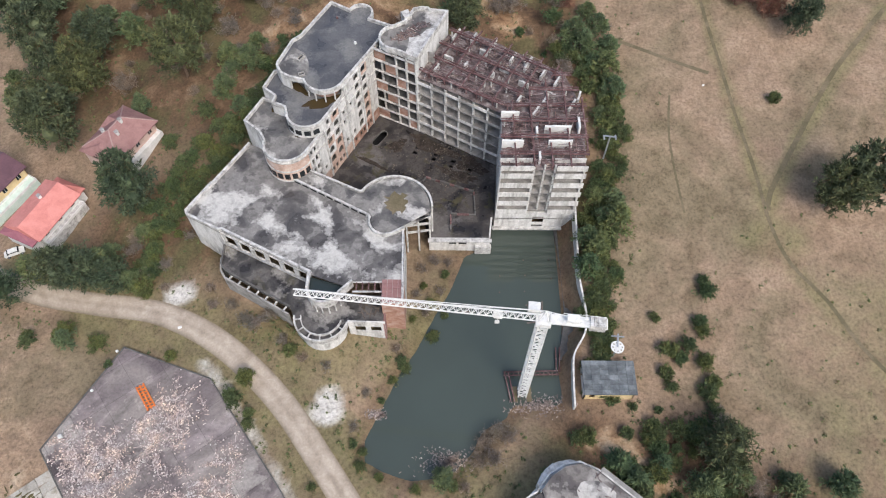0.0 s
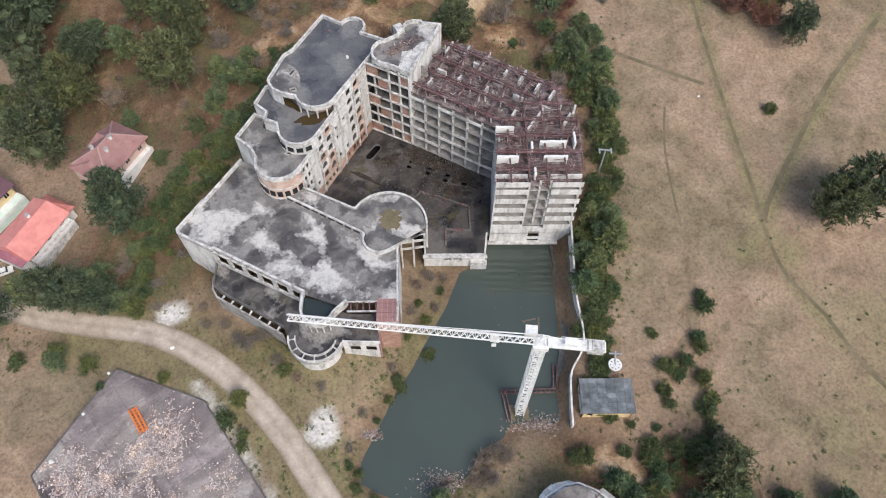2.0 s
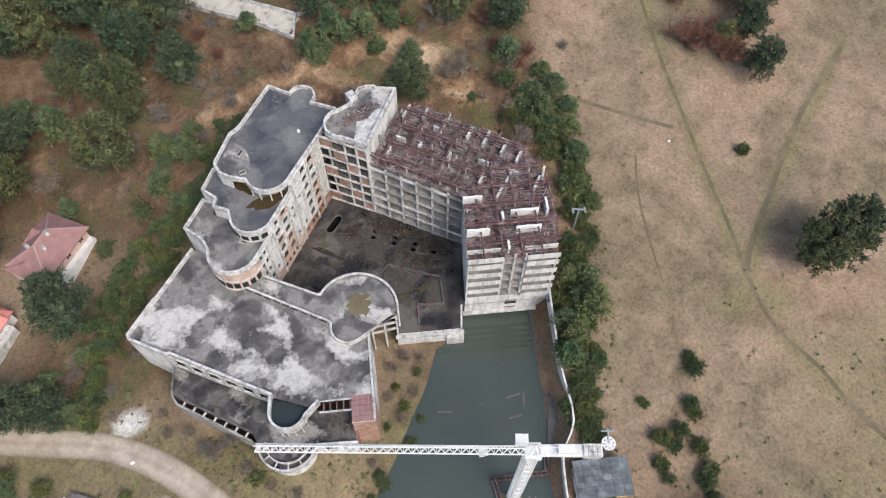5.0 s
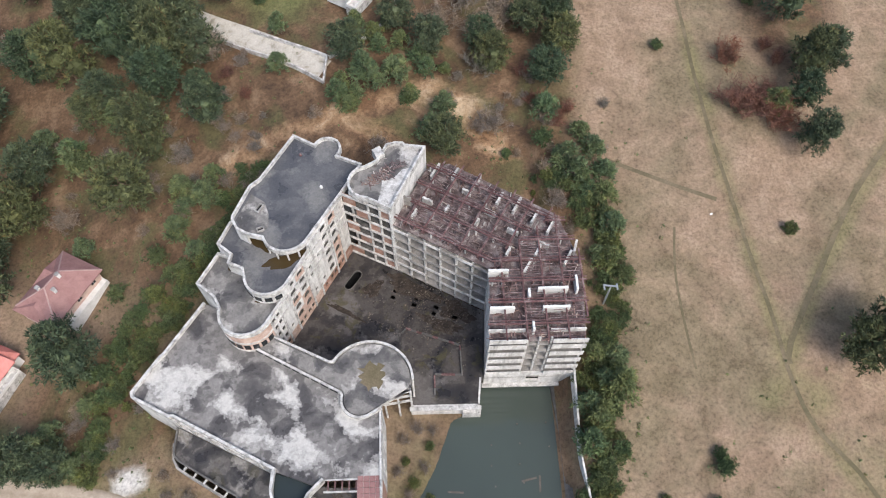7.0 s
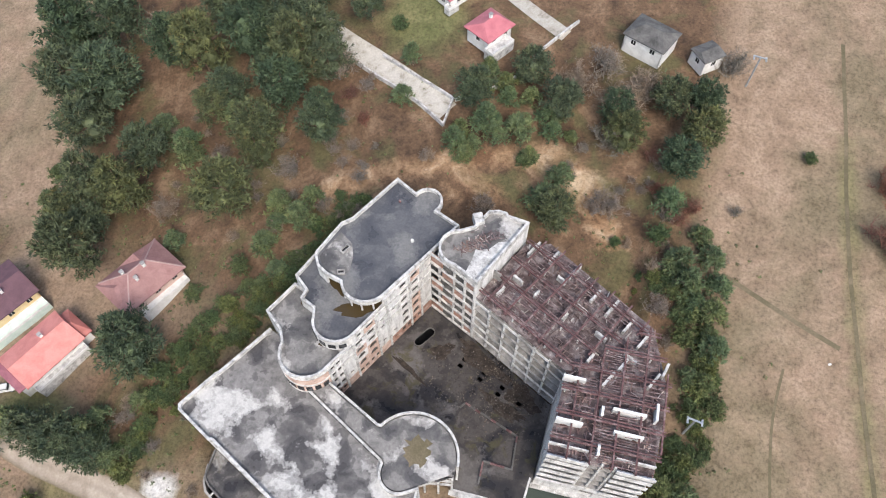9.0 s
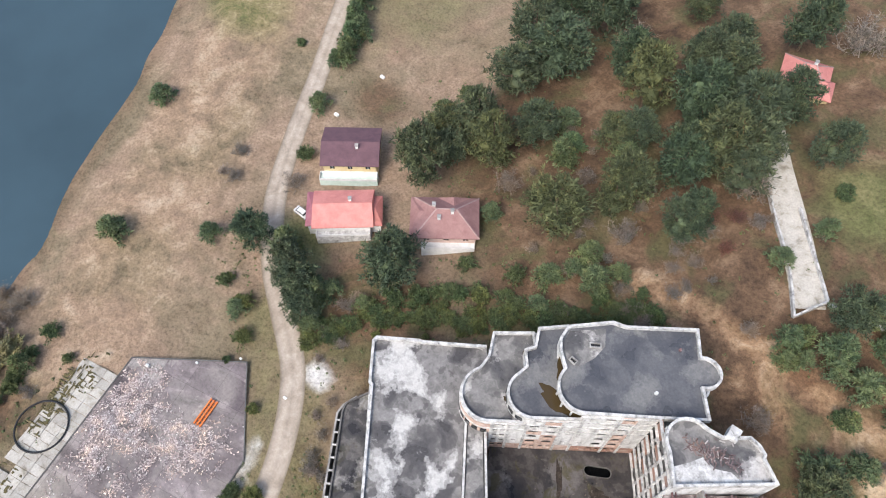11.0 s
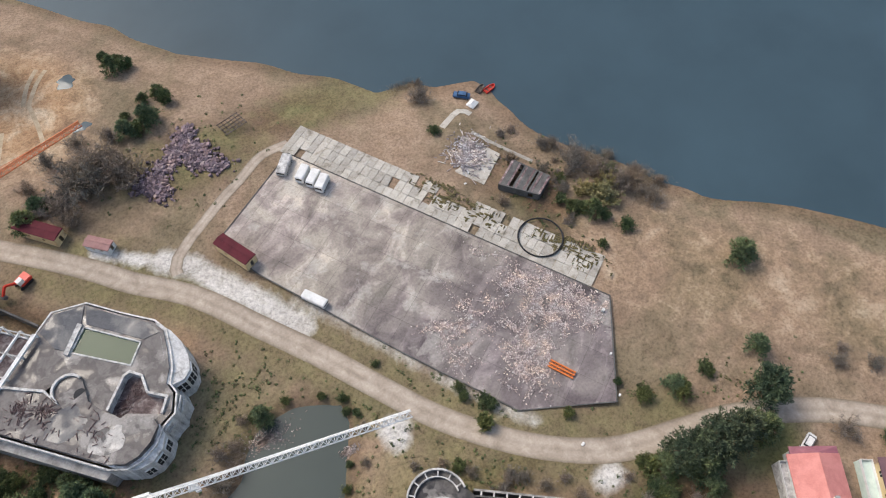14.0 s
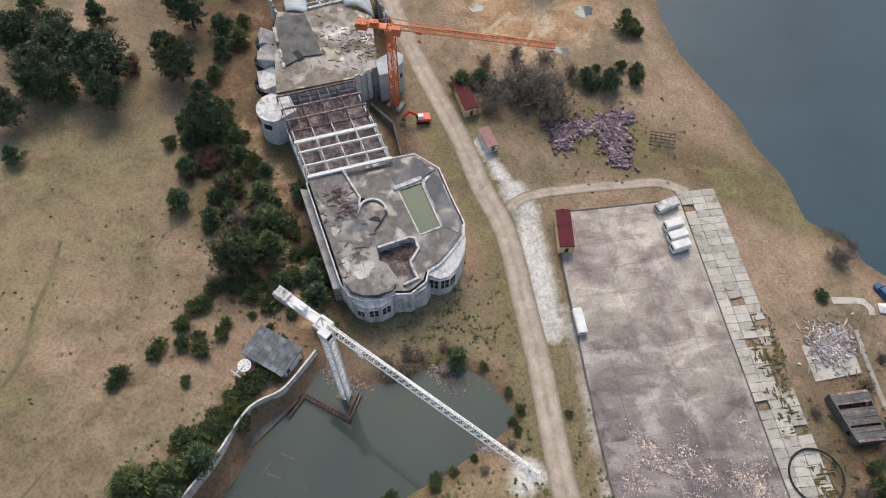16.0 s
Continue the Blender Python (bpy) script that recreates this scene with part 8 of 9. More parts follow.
# ---- the long unfinished villa block ----
def villa():
    V = thing("unfinished_villa", "long raw concrete villa block with roof pool and bare beams", "building")
    z = 8.0
    P = [(45.5, 12.6), (41.3, 5.8), (33.4, -2.1), (30.3, -5.1), (24.1, -4.4), (18.5, 0.4), (13.0, 4.7), (11.6, 7.2), (11.8, 11.0), (12.4, 15.2), (13.6, 18.0), (12.9, 20.2), (14.0, 23.6), (16.3, 25.0), (18.4, 27.8), (21.0, 29.4), (23.4, 29.8), (26.2, 28.6)]
    hole = [(25.2, 0.2), (15.8, 7.9), (18.7, 12.0), (28.6, 4.7)]
    hole2 = [(24.6, 18.6), (20.4, 13.2), (19.0, 12.8), (17.0, 14.6), (16.8, 18.2), (13.6, 20.5), (15.4, 23.4), (18.6, 21.9), (21.4, 20.6), (22.6, 21.0)]
    bm = bmesh.new()
    sheet_with_holes(bm, P, [hole, hole2], z - 0.35, z)
    part("main_roof", bm, M["villa_roof"], V)
    bm = bmesh.new()
    ribbon(bm, offset(hole, -0.3), 0.3, z - 1.6, z + 0.15)
    pool = part("pool_rim", bm, M["parapet"], V)
    bm = bmesh.new()
    prism(bm, offset(hole, 0.02), z - 1.5, z - 0.2)
    part("pool_water", bm, M["pool"], pool, "murky green pool water")
    bm = bmesh.new()
    prism(bm, [(28.9, 5.2), (25.2, -0.1), (26.0, -0.7), (29.6, 4.6)], z, z + 0.5)
    part("pool_end_wall", bm, M["parapet"], V)
    bm = bmesh.new()
    prism(bm, hole2, z - 1.7, z - 1.4)
    part("sunken_terrace", bm, M["deck"], V)
    bm = bmesh.new()
    ribbon(bm, offset(hole2, -0.02)[:7], -0.45, z - 1.5, z + 0.5, False)
    part("terrace_upstand", bm, M["parapet"], V)
    ring = arc(29.8, 12.2, 3.0, 50, -150, 14)
    raised = [(45.4, 12.6), (41.2, 6.3), (33.6, 10.6)] + ring + [(27.0, 15.8), (25.0, 18.6), (22.6, 21.2), (19.0, 22.2), (17.0, 23.8), (16.6, 25.4), (18.6, 27.8), (21.0, 29.3), (23.4, 29.7), (26.1, 28.5)]
    bm = bmesh.new()
    prism(bm, raised[::-1], z, z + 0.8)
    part("raised_roof", bm, M["villa_roof"], V)
    bm = bmesh.new()
    ribbon(bm, [(41.2, 6.3), (33.6, 10.6)] + ring, -0.45, z + 0.7, z + 1.35, False)
    part("curved_upstand", bm, M["parapet"], V)
    # black sheet on the roof, drawn for the shade in a stair hole
    bm = bmesh.new()
    prism(bm, arc(28.0, 14.0, 1.2, 200, 380, 8), z + 0.8, z + 0.86)
    part("stair_hole_shade", bm, M["black"], V)
    for cx, cy, r, ph, mat in ((31.4, 18.4, 3.5, 0.4, "roof_felt"), (25.2, 24.4, 3.1, 1.7, "roof_mixed")):
        bm = bmesh.new()
        prism(bm, [(cx + r * (1 + 0.13 * math.sin(3 * q + ph) + 0.07 * math.sin(7 * q)) * math.cos(q), cy + r * (0.9 + 0.1 * math.sin(2 * q + ph)) * math.sin(q)) for q in np.linspace(0, 2 * math.pi, 40, endpoint=False)], z + 0.8, z + 0.83)
        part("roof_patch", bm, M[mat], V)
    bm = bmesh.new()
    prism(bm, [(33.0, -1.8), (30.0, -4.6), (24.3, -4.0), (25.4, -0.6), (28.9, 4.2), (31, 2.6)], z, z + 0.2)
    part("dark_screed", bm, M["roof_felt"], V)
    bm = bmesh.new()
    prism(bm, [(24.0, -3.9), (18.6, 0.8), (13.4, 4.9), (12.2, 7.4), (15.4, 7.6), (24.6, 0.0)], z, z + 0.12)
    part("dark_screed", bm, M["roof_felt"], V)
    bm = bmesh.new()
    ribbon(bm, offset(P, 0.35), 0.3, -1.5, z - 0.3)
    part("outer_wall", bm, M["plaster"], V)
    # white rounded fronts one storey down
    west = [(12.6, 5.0), (10.4, 7.6), (9.2, 10.4), (8.8, 13.4), (9.2, 16.4), (10.6, 17.9), (12.6, 18.4), (13.7, 18.0), (12.9, 14.0), (12.4, 9.0)]
    south = [(16.4, 25.0), (16.2, 26.6), (17.4, 28.9), (19.6, 30.5), (22.0, 30.9), (24.6, 30.0), (26.4, 28.4), (22.0, 28.8)]
    for pts, tops in ((west, [7.95, 7.5, 6.8, 6.6, 6.6, 6.8, 7.3, 7.9, 8.02, 8.02]), (south, [8.4, 7.0, 6.6, 6.6, 6.8, 7.2, 8.3, 8.7])):
        bm = bmesh.new()
        prism(bm, pts[::-1], -1.5, tops[::-1])
        part("white_rounded_front", bm, M["plaster"], V)
    for x, y, w, h, zz, rz in ((9.05, 15.6, 1.9, 3.6, 4.4, 83), (9.85, 17.15, 1.9, 3.6, 4.4, 47), (11.6, 18.2, 2.1, 3.6, 4.4, 14), (16.9, 27.9, 2.0, 2.8, 4.4, 62), (18.5, 29.75, 2.0, 2.8, 4.4, 38), (20.8, 30.75, 1.6, 2.4, 3.8, 10)):
        bm = bmesh.new()
        box(bm, (x, y, zz), (w, 0.5, h), rz)
        fr = part("window_frame", bm, M["white"], V)
        c, s = math.cos(radians(rz)), math.sin(radians(rz))
        # black blocks through the frame stand for the shade in its panes
        for i in (-1, 1):
            for j in (-1, 1):
                bm = bmesh.new()
                box(bm, (x + i * w * 0.24 * c, y + i * w * 0.24 * s, zz + j * h * 0.24), (w * 0.4, 0.56, h * 0.42), rz)
                part("window_opening", bm, M["black"], fr)
    bm = bmesh.new()
    prism(bm, [(12.2, 18.4), (11.8, 21.0), (12.9, 22.6), (16.0, 26.0), (16.9, 25.0), (13.9, 21.6)][::-1], -1.5, 4.2)
    part("balcony_base", bm, M["plaster"], V)
    for zz in (4.6, 6.6):
        bm = bmesh.new()
        ribbon(bm, [(12.1, 20.8), (13.0, 22.8), (16.1, 25.9)], 0.3, zz, zz + 0.5, False)
        part("balcony_beam", bm, M["plaster"], V)
    bm = bmesh.new()
    prism(bm, [(45.7, 12.8), (26.4, 28.8), (27.9, 29.9), (47.6, 13.6)], -1.5, 5.6)
    part("side_ledge", bm, M["concrete"], V)
    # beam hall
    A0, A1 = Vector((45.5, 12.4)), Vector((33.0, -0.8))
    u = Vector((0.79, -0.61))
    wv = A1 - A0
    bm = bmesh.new()
    q = [A0, A1, A1 + u * 26, A0 + u * 26]
    prism(bm, [(p.x, p.y) for p in q][::-1], 4.4, 4.7)
    part("hall_floor", bm, M["deck"], V)
    bm = bmesh.new()
    ribbon(bm, [(p.x, p.y) for p in q], -0.3, -1.5, 5.2, True)
    part("hall_wall", bm, M["plaster"], V)
    for k, s in enumerate((0.6, 3.6, 7.4, 10.4, 13.6, 17.0, 20.6, 24.6)):
        a, b = A0 + u * s, A1 + u * s
        white = s < 11
        bm = bmesh.new()
        beam(bm, (a.x, a.y, 9.2), (b.x, b.y, 9.2), 0.75 if k in (0, 3) else 0.32, 0.5)
        part("cross_beam", bm, M["white" if white else "lath"], V)
        for t in (0.0, 0.25, 0.5, 0.75, 1.0):
            p = a.lerp(b, t)
            bm = bmesh.new()
            box(bm, (p.x, p.y, 6.9), (0.34, 0.34, 4.6), -38)
            part("post", bm, M["white" if white else "lath"], V)
        if k < 7:
            s2 = (0.6, 3.6, 7.4, 10.4, 13.6, 17.0, 20.6, 24.6)[k + 1]
            for t in np.linspace(0.02, 0.98, 5 if white else 9):
                p, p2 = a.lerp(b, t), a.lerp(b, t) + u * (s2 - s)
                bm = bmesh.new()
                beam(bm, (p.x, p.y, 9.35), (p2.x, p2.y, 9.35), 0.22 if white else 0.14, 0.2)
                part("purlin", bm, M["parapet" if white else "lath"], V)
    # rear block: an earth-covered roof, broken vaults and ragged walls
    R = [(66.6, -4.3), (53.6, -17.4), (50.8, -22.5), (61.4, -36.5), (71.0, -36.4), (76.0, -29.8), (82.3, -26.0), (79.3, -20.2)]
    bm = bmesh.new()
    prism(bm, R, 7.2, 8.0)
    part("rear_roof", bm, M["roof_soil"], V, "earth and dead weeds on a broken roof slab")
    bm = bmesh.new()
    ribbon(bm, offset(R, 0.3), 0.35, -1.5, 7.2)
    part("rear_wall", bm, M["plaster"], V)
    bm = bmesh.new()
    prism(bm, [(81.0, -24.0), (75.7, -28.4), (68.8, -23.1), (64.4, -19.4), (67.8, -16.5), (69.5, -11.9), (73.4, -14.6)], 8.0, 8.45)
    dark = part("roof_slab_piece", bm, M["dark_concrete"], V, "dark sagging roof slab")
    # the hole's shade, a black sheet on the uncut slab
    bm = bmesh.new()
    box(bm, (69.0, -16.3, 8.47), (3.0, 1.5, 0.08), -22)
    part("roof_hole_shade", bm, M["black"], dark)
    rr = random.Random(16)
    for (x0, y0), (x1, y1), n, lo, hi, w in (((79.3, -20.6), (69.5, -11.4), 9, 8.3, 9.3, 0.7), ((67.7, -47.0), (54.4, -36.2), 11, 4.0, 8.6, 0.5), ((54.4, -36.2), (48.0, -27.2), 7, 5.0, 8.2, 0.5), ((82.4, -26.2), (89.0, -30.4), 5, 5.0, 8.2, 0.5), ((53.8, -17.4), (50.8, -22.4), 4, 8.0, 8.9, 0.4)):
        for k in range(n):
            if rr.random() < 0.12:
                continue
            p, q = (k + 0.02) / n, (k + rr.uniform(0.7, 0.99)) / n
            h = rr.uniform(lo, hi)
            bm = bmesh.new()
            a, b = Vector((x0 + (x1 - x0) * p, y0 + (y1 - y0) * p)), Vector((x0 + (x1 - x0) * q, y0 + (y1 - y0) * q))
            s = (b - a).normalized()
            s = Vector((-s.y, s.x)) * (w / 2)
            prism(bm, [tuple(a - s), tuple(b - s), tuple(b + s), tuple(a + s)], -1.5, [h, h + rr.uniform(-0.5, 0.4), h - 0.1, h])
            part("broken_wall", bm, M["plaster" if rr.random() < 0.6 else "concrete"], V, "ragged standing wall of pale plaster")
    def vault(corners, z, rise, drop):
        """A barrel of pale sheet over four plan corners, arched across its width."""
        A, B2, C, D = (Vector(c) for c in corners)
        bm = bmesh.new()
        grid = []
        for lay in (0.0, -0.18):
            rows = []
            for i in range(7):
                l, r = A.lerp(D, i / 6), B2.lerp(C, i / 6)
                rows.append([bm.verts.new((*l.lerp(r, j / 12), z + lay + rise * math.sin(math.pi * (0.08 + 0.92 * j / 12)) - drop * j / 12)) for j in range(13)])
            grid.append(rows)
        for rows in grid:
            for i in range(6):
                for j in range(12):
                    bm.faces.new((rows[i][j], rows[i][j + 1], rows[i + 1][j + 1], rows[i + 1][j]))
        up, dn = grid
        for i in range(6):
            for j in (0, 12):
                bm.faces.new((up[i][j], up[i + 1][j], dn[i + 1][j], dn[i][j]))
        for j in range(12):
            for i in (0, 6):
                bm.faces.new((up[i][j], up[i][j + 1], dn[i][j + 1], dn[i][j]))
        return part("vault_shell", bm, M["panel_blue"], V, "pale blue-grey curved roof shell", smooth=True)
    vault([(86.2, -33.1), (81.6, -36.8), (75.8, -29.5), (80.6, -27.0)], 8.0, 0.8, 0.3)
    vault([(76.9, -44.8), (71.9, -49.2), (62.0, -38.3), (69.3, -36.0)], 7.6, 2.0, 1.6)
    bm = bmesh.new()
    prism(bm, [(76.0, -29.8), (71.0, -36.4), (61.4, -36.5), (67.7, -47.0), (76.7, -51.0), (89.5, -31.0), (82.3, -26.0)][::-1], 1.2, 1.5)
    part("open_court_floor", bm, M["moss"], V, "mossy floor of the open end court")
    for a, b, w, z1 in (((89.1, -30.1), (76.7, -44.0), 0.5, 8.3), ((76.5, -30.5), (70.7, -37.3), 0.6, 8.2), ((77.4, -31.8), (71.6, -38.6), 0.35, 8.2), ((81.0, -39.1), (74.4, -33.2), 0.4, 8.2), ((79.0, -41.6), (72.8, -35.2), 0.3, 8.2)):
        bm = bmesh.new()
        beam(bm, (*a, z1), (*b, z1), w, 0.5)
        part("frame_beam", bm, M["parapet"], V)
        for t in (0.05, 0.35, 0.65, 0.95):
            bm = bmesh.new()
            x, y = a[0] + (b[0] - a[0]) * t, a[1] + (b[1] - a[1]) * t
            box(bm, (x, y, (z1 + 1.5) / 2), (0.34, 0.34, z1 - 1.5), -40)
            part("post", bm, M["parapet"], V)
    for c, l, w, rz in (((85.6, -36.9), 7.0, 2.2, 38), ((77.0, -48.4), 4.6, 2.4, 38)):
        bm = bmesh.new()
        hip(bm, c, rz, l, w, 7.8, 8.7, l * 0.8)
        part("tiled_strip", bm, M["tile_plum"], V, "plum tiled strip of roof")
        bm = bmesh.new()
        box(bm, (*c, 3.1), (l - 0.6, w - 0.6, 9.2), rz)
        part("end_wall", bm, M["plaster"], V)
    # rounded white stair fronts along the meadow side
    for cx, cy, r, zt, mat in ((64.6, -1.0, 4.3, 7.6, "plaster"), (72.2, -8.6, 3.6, 6.0, "plaster"), (76.4, -13.6, 3.2, 7.0, "concrete"), (80.4, -18.8, 3.0, 6.6, "concrete")):
        bm = bmesh.new()
        pts = arc(cx, cy, r, -40, 130, 16) + [(cx - r * 1.1, cy - r * 0.4), (cx - r * 0.2, cy - r * 1.0)]
        if cx > 70:
            pts = [(cx + r * 0.5, cy - r * 0.9), (cx + r * 0.95, cy - r * 0.4), (cx + r * 0.9, cy + r * 0.1), (cx + r * 0.2, cy + r * 0.9), (cx - r * 0.3, cy + r * 0.95), (cx - r * 1.1, cy + r * 0.1), (cx - r * 0.9, cy - r * 0.7)]
        prism(bm, pts, -1.5, [zt + 0.25 * math.sin(2.3 * k + cx) * (0.3 if cx < 70 else 3.2) for k in range(len(pts))])
        T = part("round_turret", bm, M[mat], V, "white rounded stair turret")
        # window holes as black blocks, their shade put into the colour
        for a, dz in ((20, 2.0), (62, 2.0), (100, 2.2)):
            bm = bmesh.new()
            box(bm, (cx + (r - 0.2) * math.cos(radians(a)), cy + (r - 0.2) * math.sin(radians(a)), zt - dz), (0.6, 1.8, 1.5), a)
            part("window_opening", bm, M["black"], T)
    bm = bmesh.new()
    pts = [(49.2, -20.8), (47.8, -22.0), (46.9, -24.0), (46.5, -26.8), (47.4, -28.6), (50.2, -28.8), (52.4, -24.0)]
    prism(bm, pts[::-1], -1.5, [8.4, 8.8, 8.8, 8.6, 8.4, 8.2, 8.2])
    stair = part("stair_block", bm, M["panel_blue"], V, "pale curved stair block")
    # black blocks for the shade of three uncut windows
    for k in range(3):
        bm = bmesh.new()
        box(bm, (47.25 - 0.25 * k, -23.2 - 1.5 * k, 5.0 - 0.1 * k), (0.5, 0.9, 1.3), 12)
        part("window_opening", bm, M["black"], stair)
    rnd = random.Random(6)
    bm = bmesh.new()
    for k in range(480):
        cx, cy, zz, sp = rnd.choice(((38.6, 12.4, z + 0.82, 1.0), (27, 22, z + 0.82, 3.0), (37, 15, z + 0.82, 3.0), (22, 18.4, z - 1.38, 0.8), (34.5, 14.4, z + 0.88, 0.9), (19.0, 17.0, z - 1.38, 0.9), (57, -10, 4.72, 5.0), (64, -26, 8.02, 4.0), (58, -27, 8.02, 3.0)))
        x, y = rnd.gauss(cx, sp), rnd.gauss(cy, sp)
        if zz > 8.5 and not inside(x, y, raised):
            continue
        box(bm, (x, y, zz + 0.08), (rnd.uniform(0.3, 1.5), 0.12, 0.12), rnd.uniform(0, 180))
    ob = part("roof_debris", bm, M["lath"], V)
    ob["kind"] = "stuff"

villa()
bm = bmesh.new()
ribbon(bm, [(50, -17), (42, -14.5), (35.6, -7.6)], 0.4, -1.2, 1.8, False)
solo("low_site_wall", bm, M["dark_concrete"], "dark low concrete wall beside the villa", "wall", kind="structure")

# ---- huts, vehicles, boats ----
def hut(label, c, rz, l, w, h, roof, wall="cream"):
    H2 = thing("hut", label, "hut", "huts by the road")
    F = quad_frame(c, rz)
    z = max(z_at(*c), 0.0) if inside(*c, YARD) else z_at(*c)
    pts = ((-l / 2, -w / 2), (l / 2, -w / 2), (l / 2, w / 2), (-l / 2, w / 2))
    for i in range(4):
        p, q = pts[i], pts[(i + 1) % 4]
        L = math.dist(p, q)
        bm = bmesh.new()
        opening_wall(bm, F(*p), F(*q), z - 0.2, z + h, 0.12, [(L * 0.3, L * 0.3 + 0.8, z + 0.9, z + 1.9, False), (L * 0.65, L * 0.65 + 0.8, z + 0.9, z + 1.9, False)] if L > 4 else [(L * 0.4, L * 0.4 + 0.8, z + 0.1, z + 2.0, False)])
        part("wall", bm, M[wall], H2)
    bm = bmesh.new()
    hip(bm, c, rz, l + 0.3, w + 0.2, z + h, z + h + 0.3, l + 0.4)
    part("roof", bm, M[roof], H2)
    bm = bmesh.new()
    beam(bm, (*F(-l / 2 - 0.2, 0), z + h + 0.31), (*F(l / 2 + 0.2, 0), z + h + 0.31), 0.2, 0.08)
    part("ridge_cap", bm, M[roof], H2)

hut("cream hut with a maroon sheet roof at the yard edge", (-5.4, -7.9), 121, 9.0, 3.0, 2.9, "tile_maroon")
hut("cream hut with a maroon sheet roof by the road", (31.9, -31.0), 138, 10.4, 3.2, 2.9, "tile_maroon")
hut("small white kiosk hut with a dull red roof", (20.8, -22.4), 142, 5.6, 2.6, 2.1, "tile_pink", "white")

def vehicle(name, label, c, rz, l, w, h, paint, z=0.0, cab=0.0, category="van", group=""):
    """A vehicle with body, glazed cab, windows and four wheels."""
    K = thing(name, label, category, group)
    F = quad_frame(c, rz)
    bm = bmesh.new()
    box(bm, (*F(0, 0), z + 0.35 + (h - 0.35) / 2), (l, w, h - 0.35), rz)
    bmesh.ops.bevel(bm, geom=list(bm.edges), offset=0.16, segments=2, affect="EDGES")
    body = part("body", bm, M[paint], K)
    if cab:
        bm = bmesh.new()
        box(bm, (*F(-l * 0.04, 0), z + h + cab / 2 - 0.05), (l * 0.55, w * 0.86, cab), rz)
        bmesh.ops.bevel(bm, geom=list(bm.edges), offset=0.2, segments=2, affect="EDGES")
        part("cabin", bm, M[paint], K)
        bm = bmesh.new()
        box(bm, (*F(-l * 0.04, 0), z + h + cab * 0.45), (l * 0.57, w * 0.8, cab * 0.5), rz)
        part("windows", bm, M["glass_dark"], K)
    bm = bmesh.new()
    box(bm, (*F(l / 2 - 0.02, 0), z + h * 0.72), (0.08, w * 0.75, h * 0.25), rz)
    part("front_window", bm, M["glass_dark"], body)
    for u in (-l * 0.32, l * 0.32):
        for v in (-w / 2 + 0.08, w / 2 - 0.08):
            bm = bmesh.new()
            a, b = F(u, v - 0.11), F(u, v + 0.11)
            tube(bm, (*a, z + 0.33), (*b, z + 0.33), 0.33, 0.33, 12)
            wh = part("tyre", bm, M["black"], K)
            bm = bmesh.new()
            a, b = F(u, v - 0.13), F(u, v + 0.13)
            tube(bm, (*a, z + 0.33), (*b, z + 0.33), 0.18, 0.18, 10)
            part("rim", bm, M["steel_grey"], wh)
    return K

for x, y in ((-25.1, -21.6), (-26.9, -19.4), (-28.3, -17.3)):
    vehicle("caravan", "white parked camper with rounded roof on the yard", (x, y), 48, 4.2, 2.0, 2.4, "white", 0.0, category="camper", group="parked campers")
vehicle("flat_trailer", "long pale grey box trailer parked at the yard corner", (-22.1, -25.9), 55, 5.6, 2.3, 1.9, "parapet", 0.0, category="trailer")
vehicle("white_truck", "white box trailer parked at the yard edge", (-17.0, 9.4), 128, 5.6, 1.9, 1.7, "white", 0.0, category="trailer")
vehicle("car", "white hatchback parked beside the red-roofed house", (-90.9, 75.6), 25, 4.2, 1.75, 0.85, "white", z_at(-90.9, 75.6), 0.6, category="car")
vehicle("pickup", "dark blue car parked on the shore", (-69.7, -30.7), -35, 4.3, 1.8, 0.95, "blue", z_at(-69.7, -30.7), 0.6, category="car")

def boat(label, c, rz, l, w, hull, z):
    Bt = thing("boat", label, "boat", "boats on the shore")
    F = quad_frame(c, rz)
    out = [(-l / 2, -w / 2), (l * 0.15, -w / 2), (l * 0.38, -w * 0.3), (l / 2, 0), (l * 0.38, w * 0.3), (l * 0.15, w / 2), (-l / 2, w / 2)]
    bm = bmesh.new()
    pts = [F(*p) for p in out]
    prism(bm, [F(p[0] * 0.9, p[1] * 0.75) for p in out], z, z + 0.15)
    ribbon(bm, pts, 0.15, z + 0.05, z + 0.65)
    part("hull", bm, M[hull], Bt)
    for k in (-0.25, 0.1):
        bm = bmesh.new()
        box(bm, (*F(l * k, 0), z + 0.45), (0.35, w * 0.9, 0.07), rz)
        part("bench", bm, M["wood"], Bt)

boat("red and white rowing boat drawn up at the water", (-77.6, -30.6), 200, 3.6, 1.5, "red_paint", max(z_at(-77.6, -30.6), LAKE_Z))
boat("grey wooden rowing boat beside the red one", (-75.3, -31.4), 215, 3.2, 1.5, "wood", max(z_at(-75.3, -31.4), LAKE_Z))

def tent(c, rz, l, w, h, label):
    T = thing("tarp_tent", label, "tent", "white tents")
    z = z_at(*c)
    bm = bmesh.new()
    hip(bm, c, rz, l, w, z + h * 0.45, z + h, l * 0.5)
    part("canopy", bm, M["white"], T)
    bm = bmesh.new()
    box(bm, (*c, z + h * 0.2), (l * 0.9, w * 0.9, h * 0.45), rz)
    part("side_wall", bm, M["white"], T)

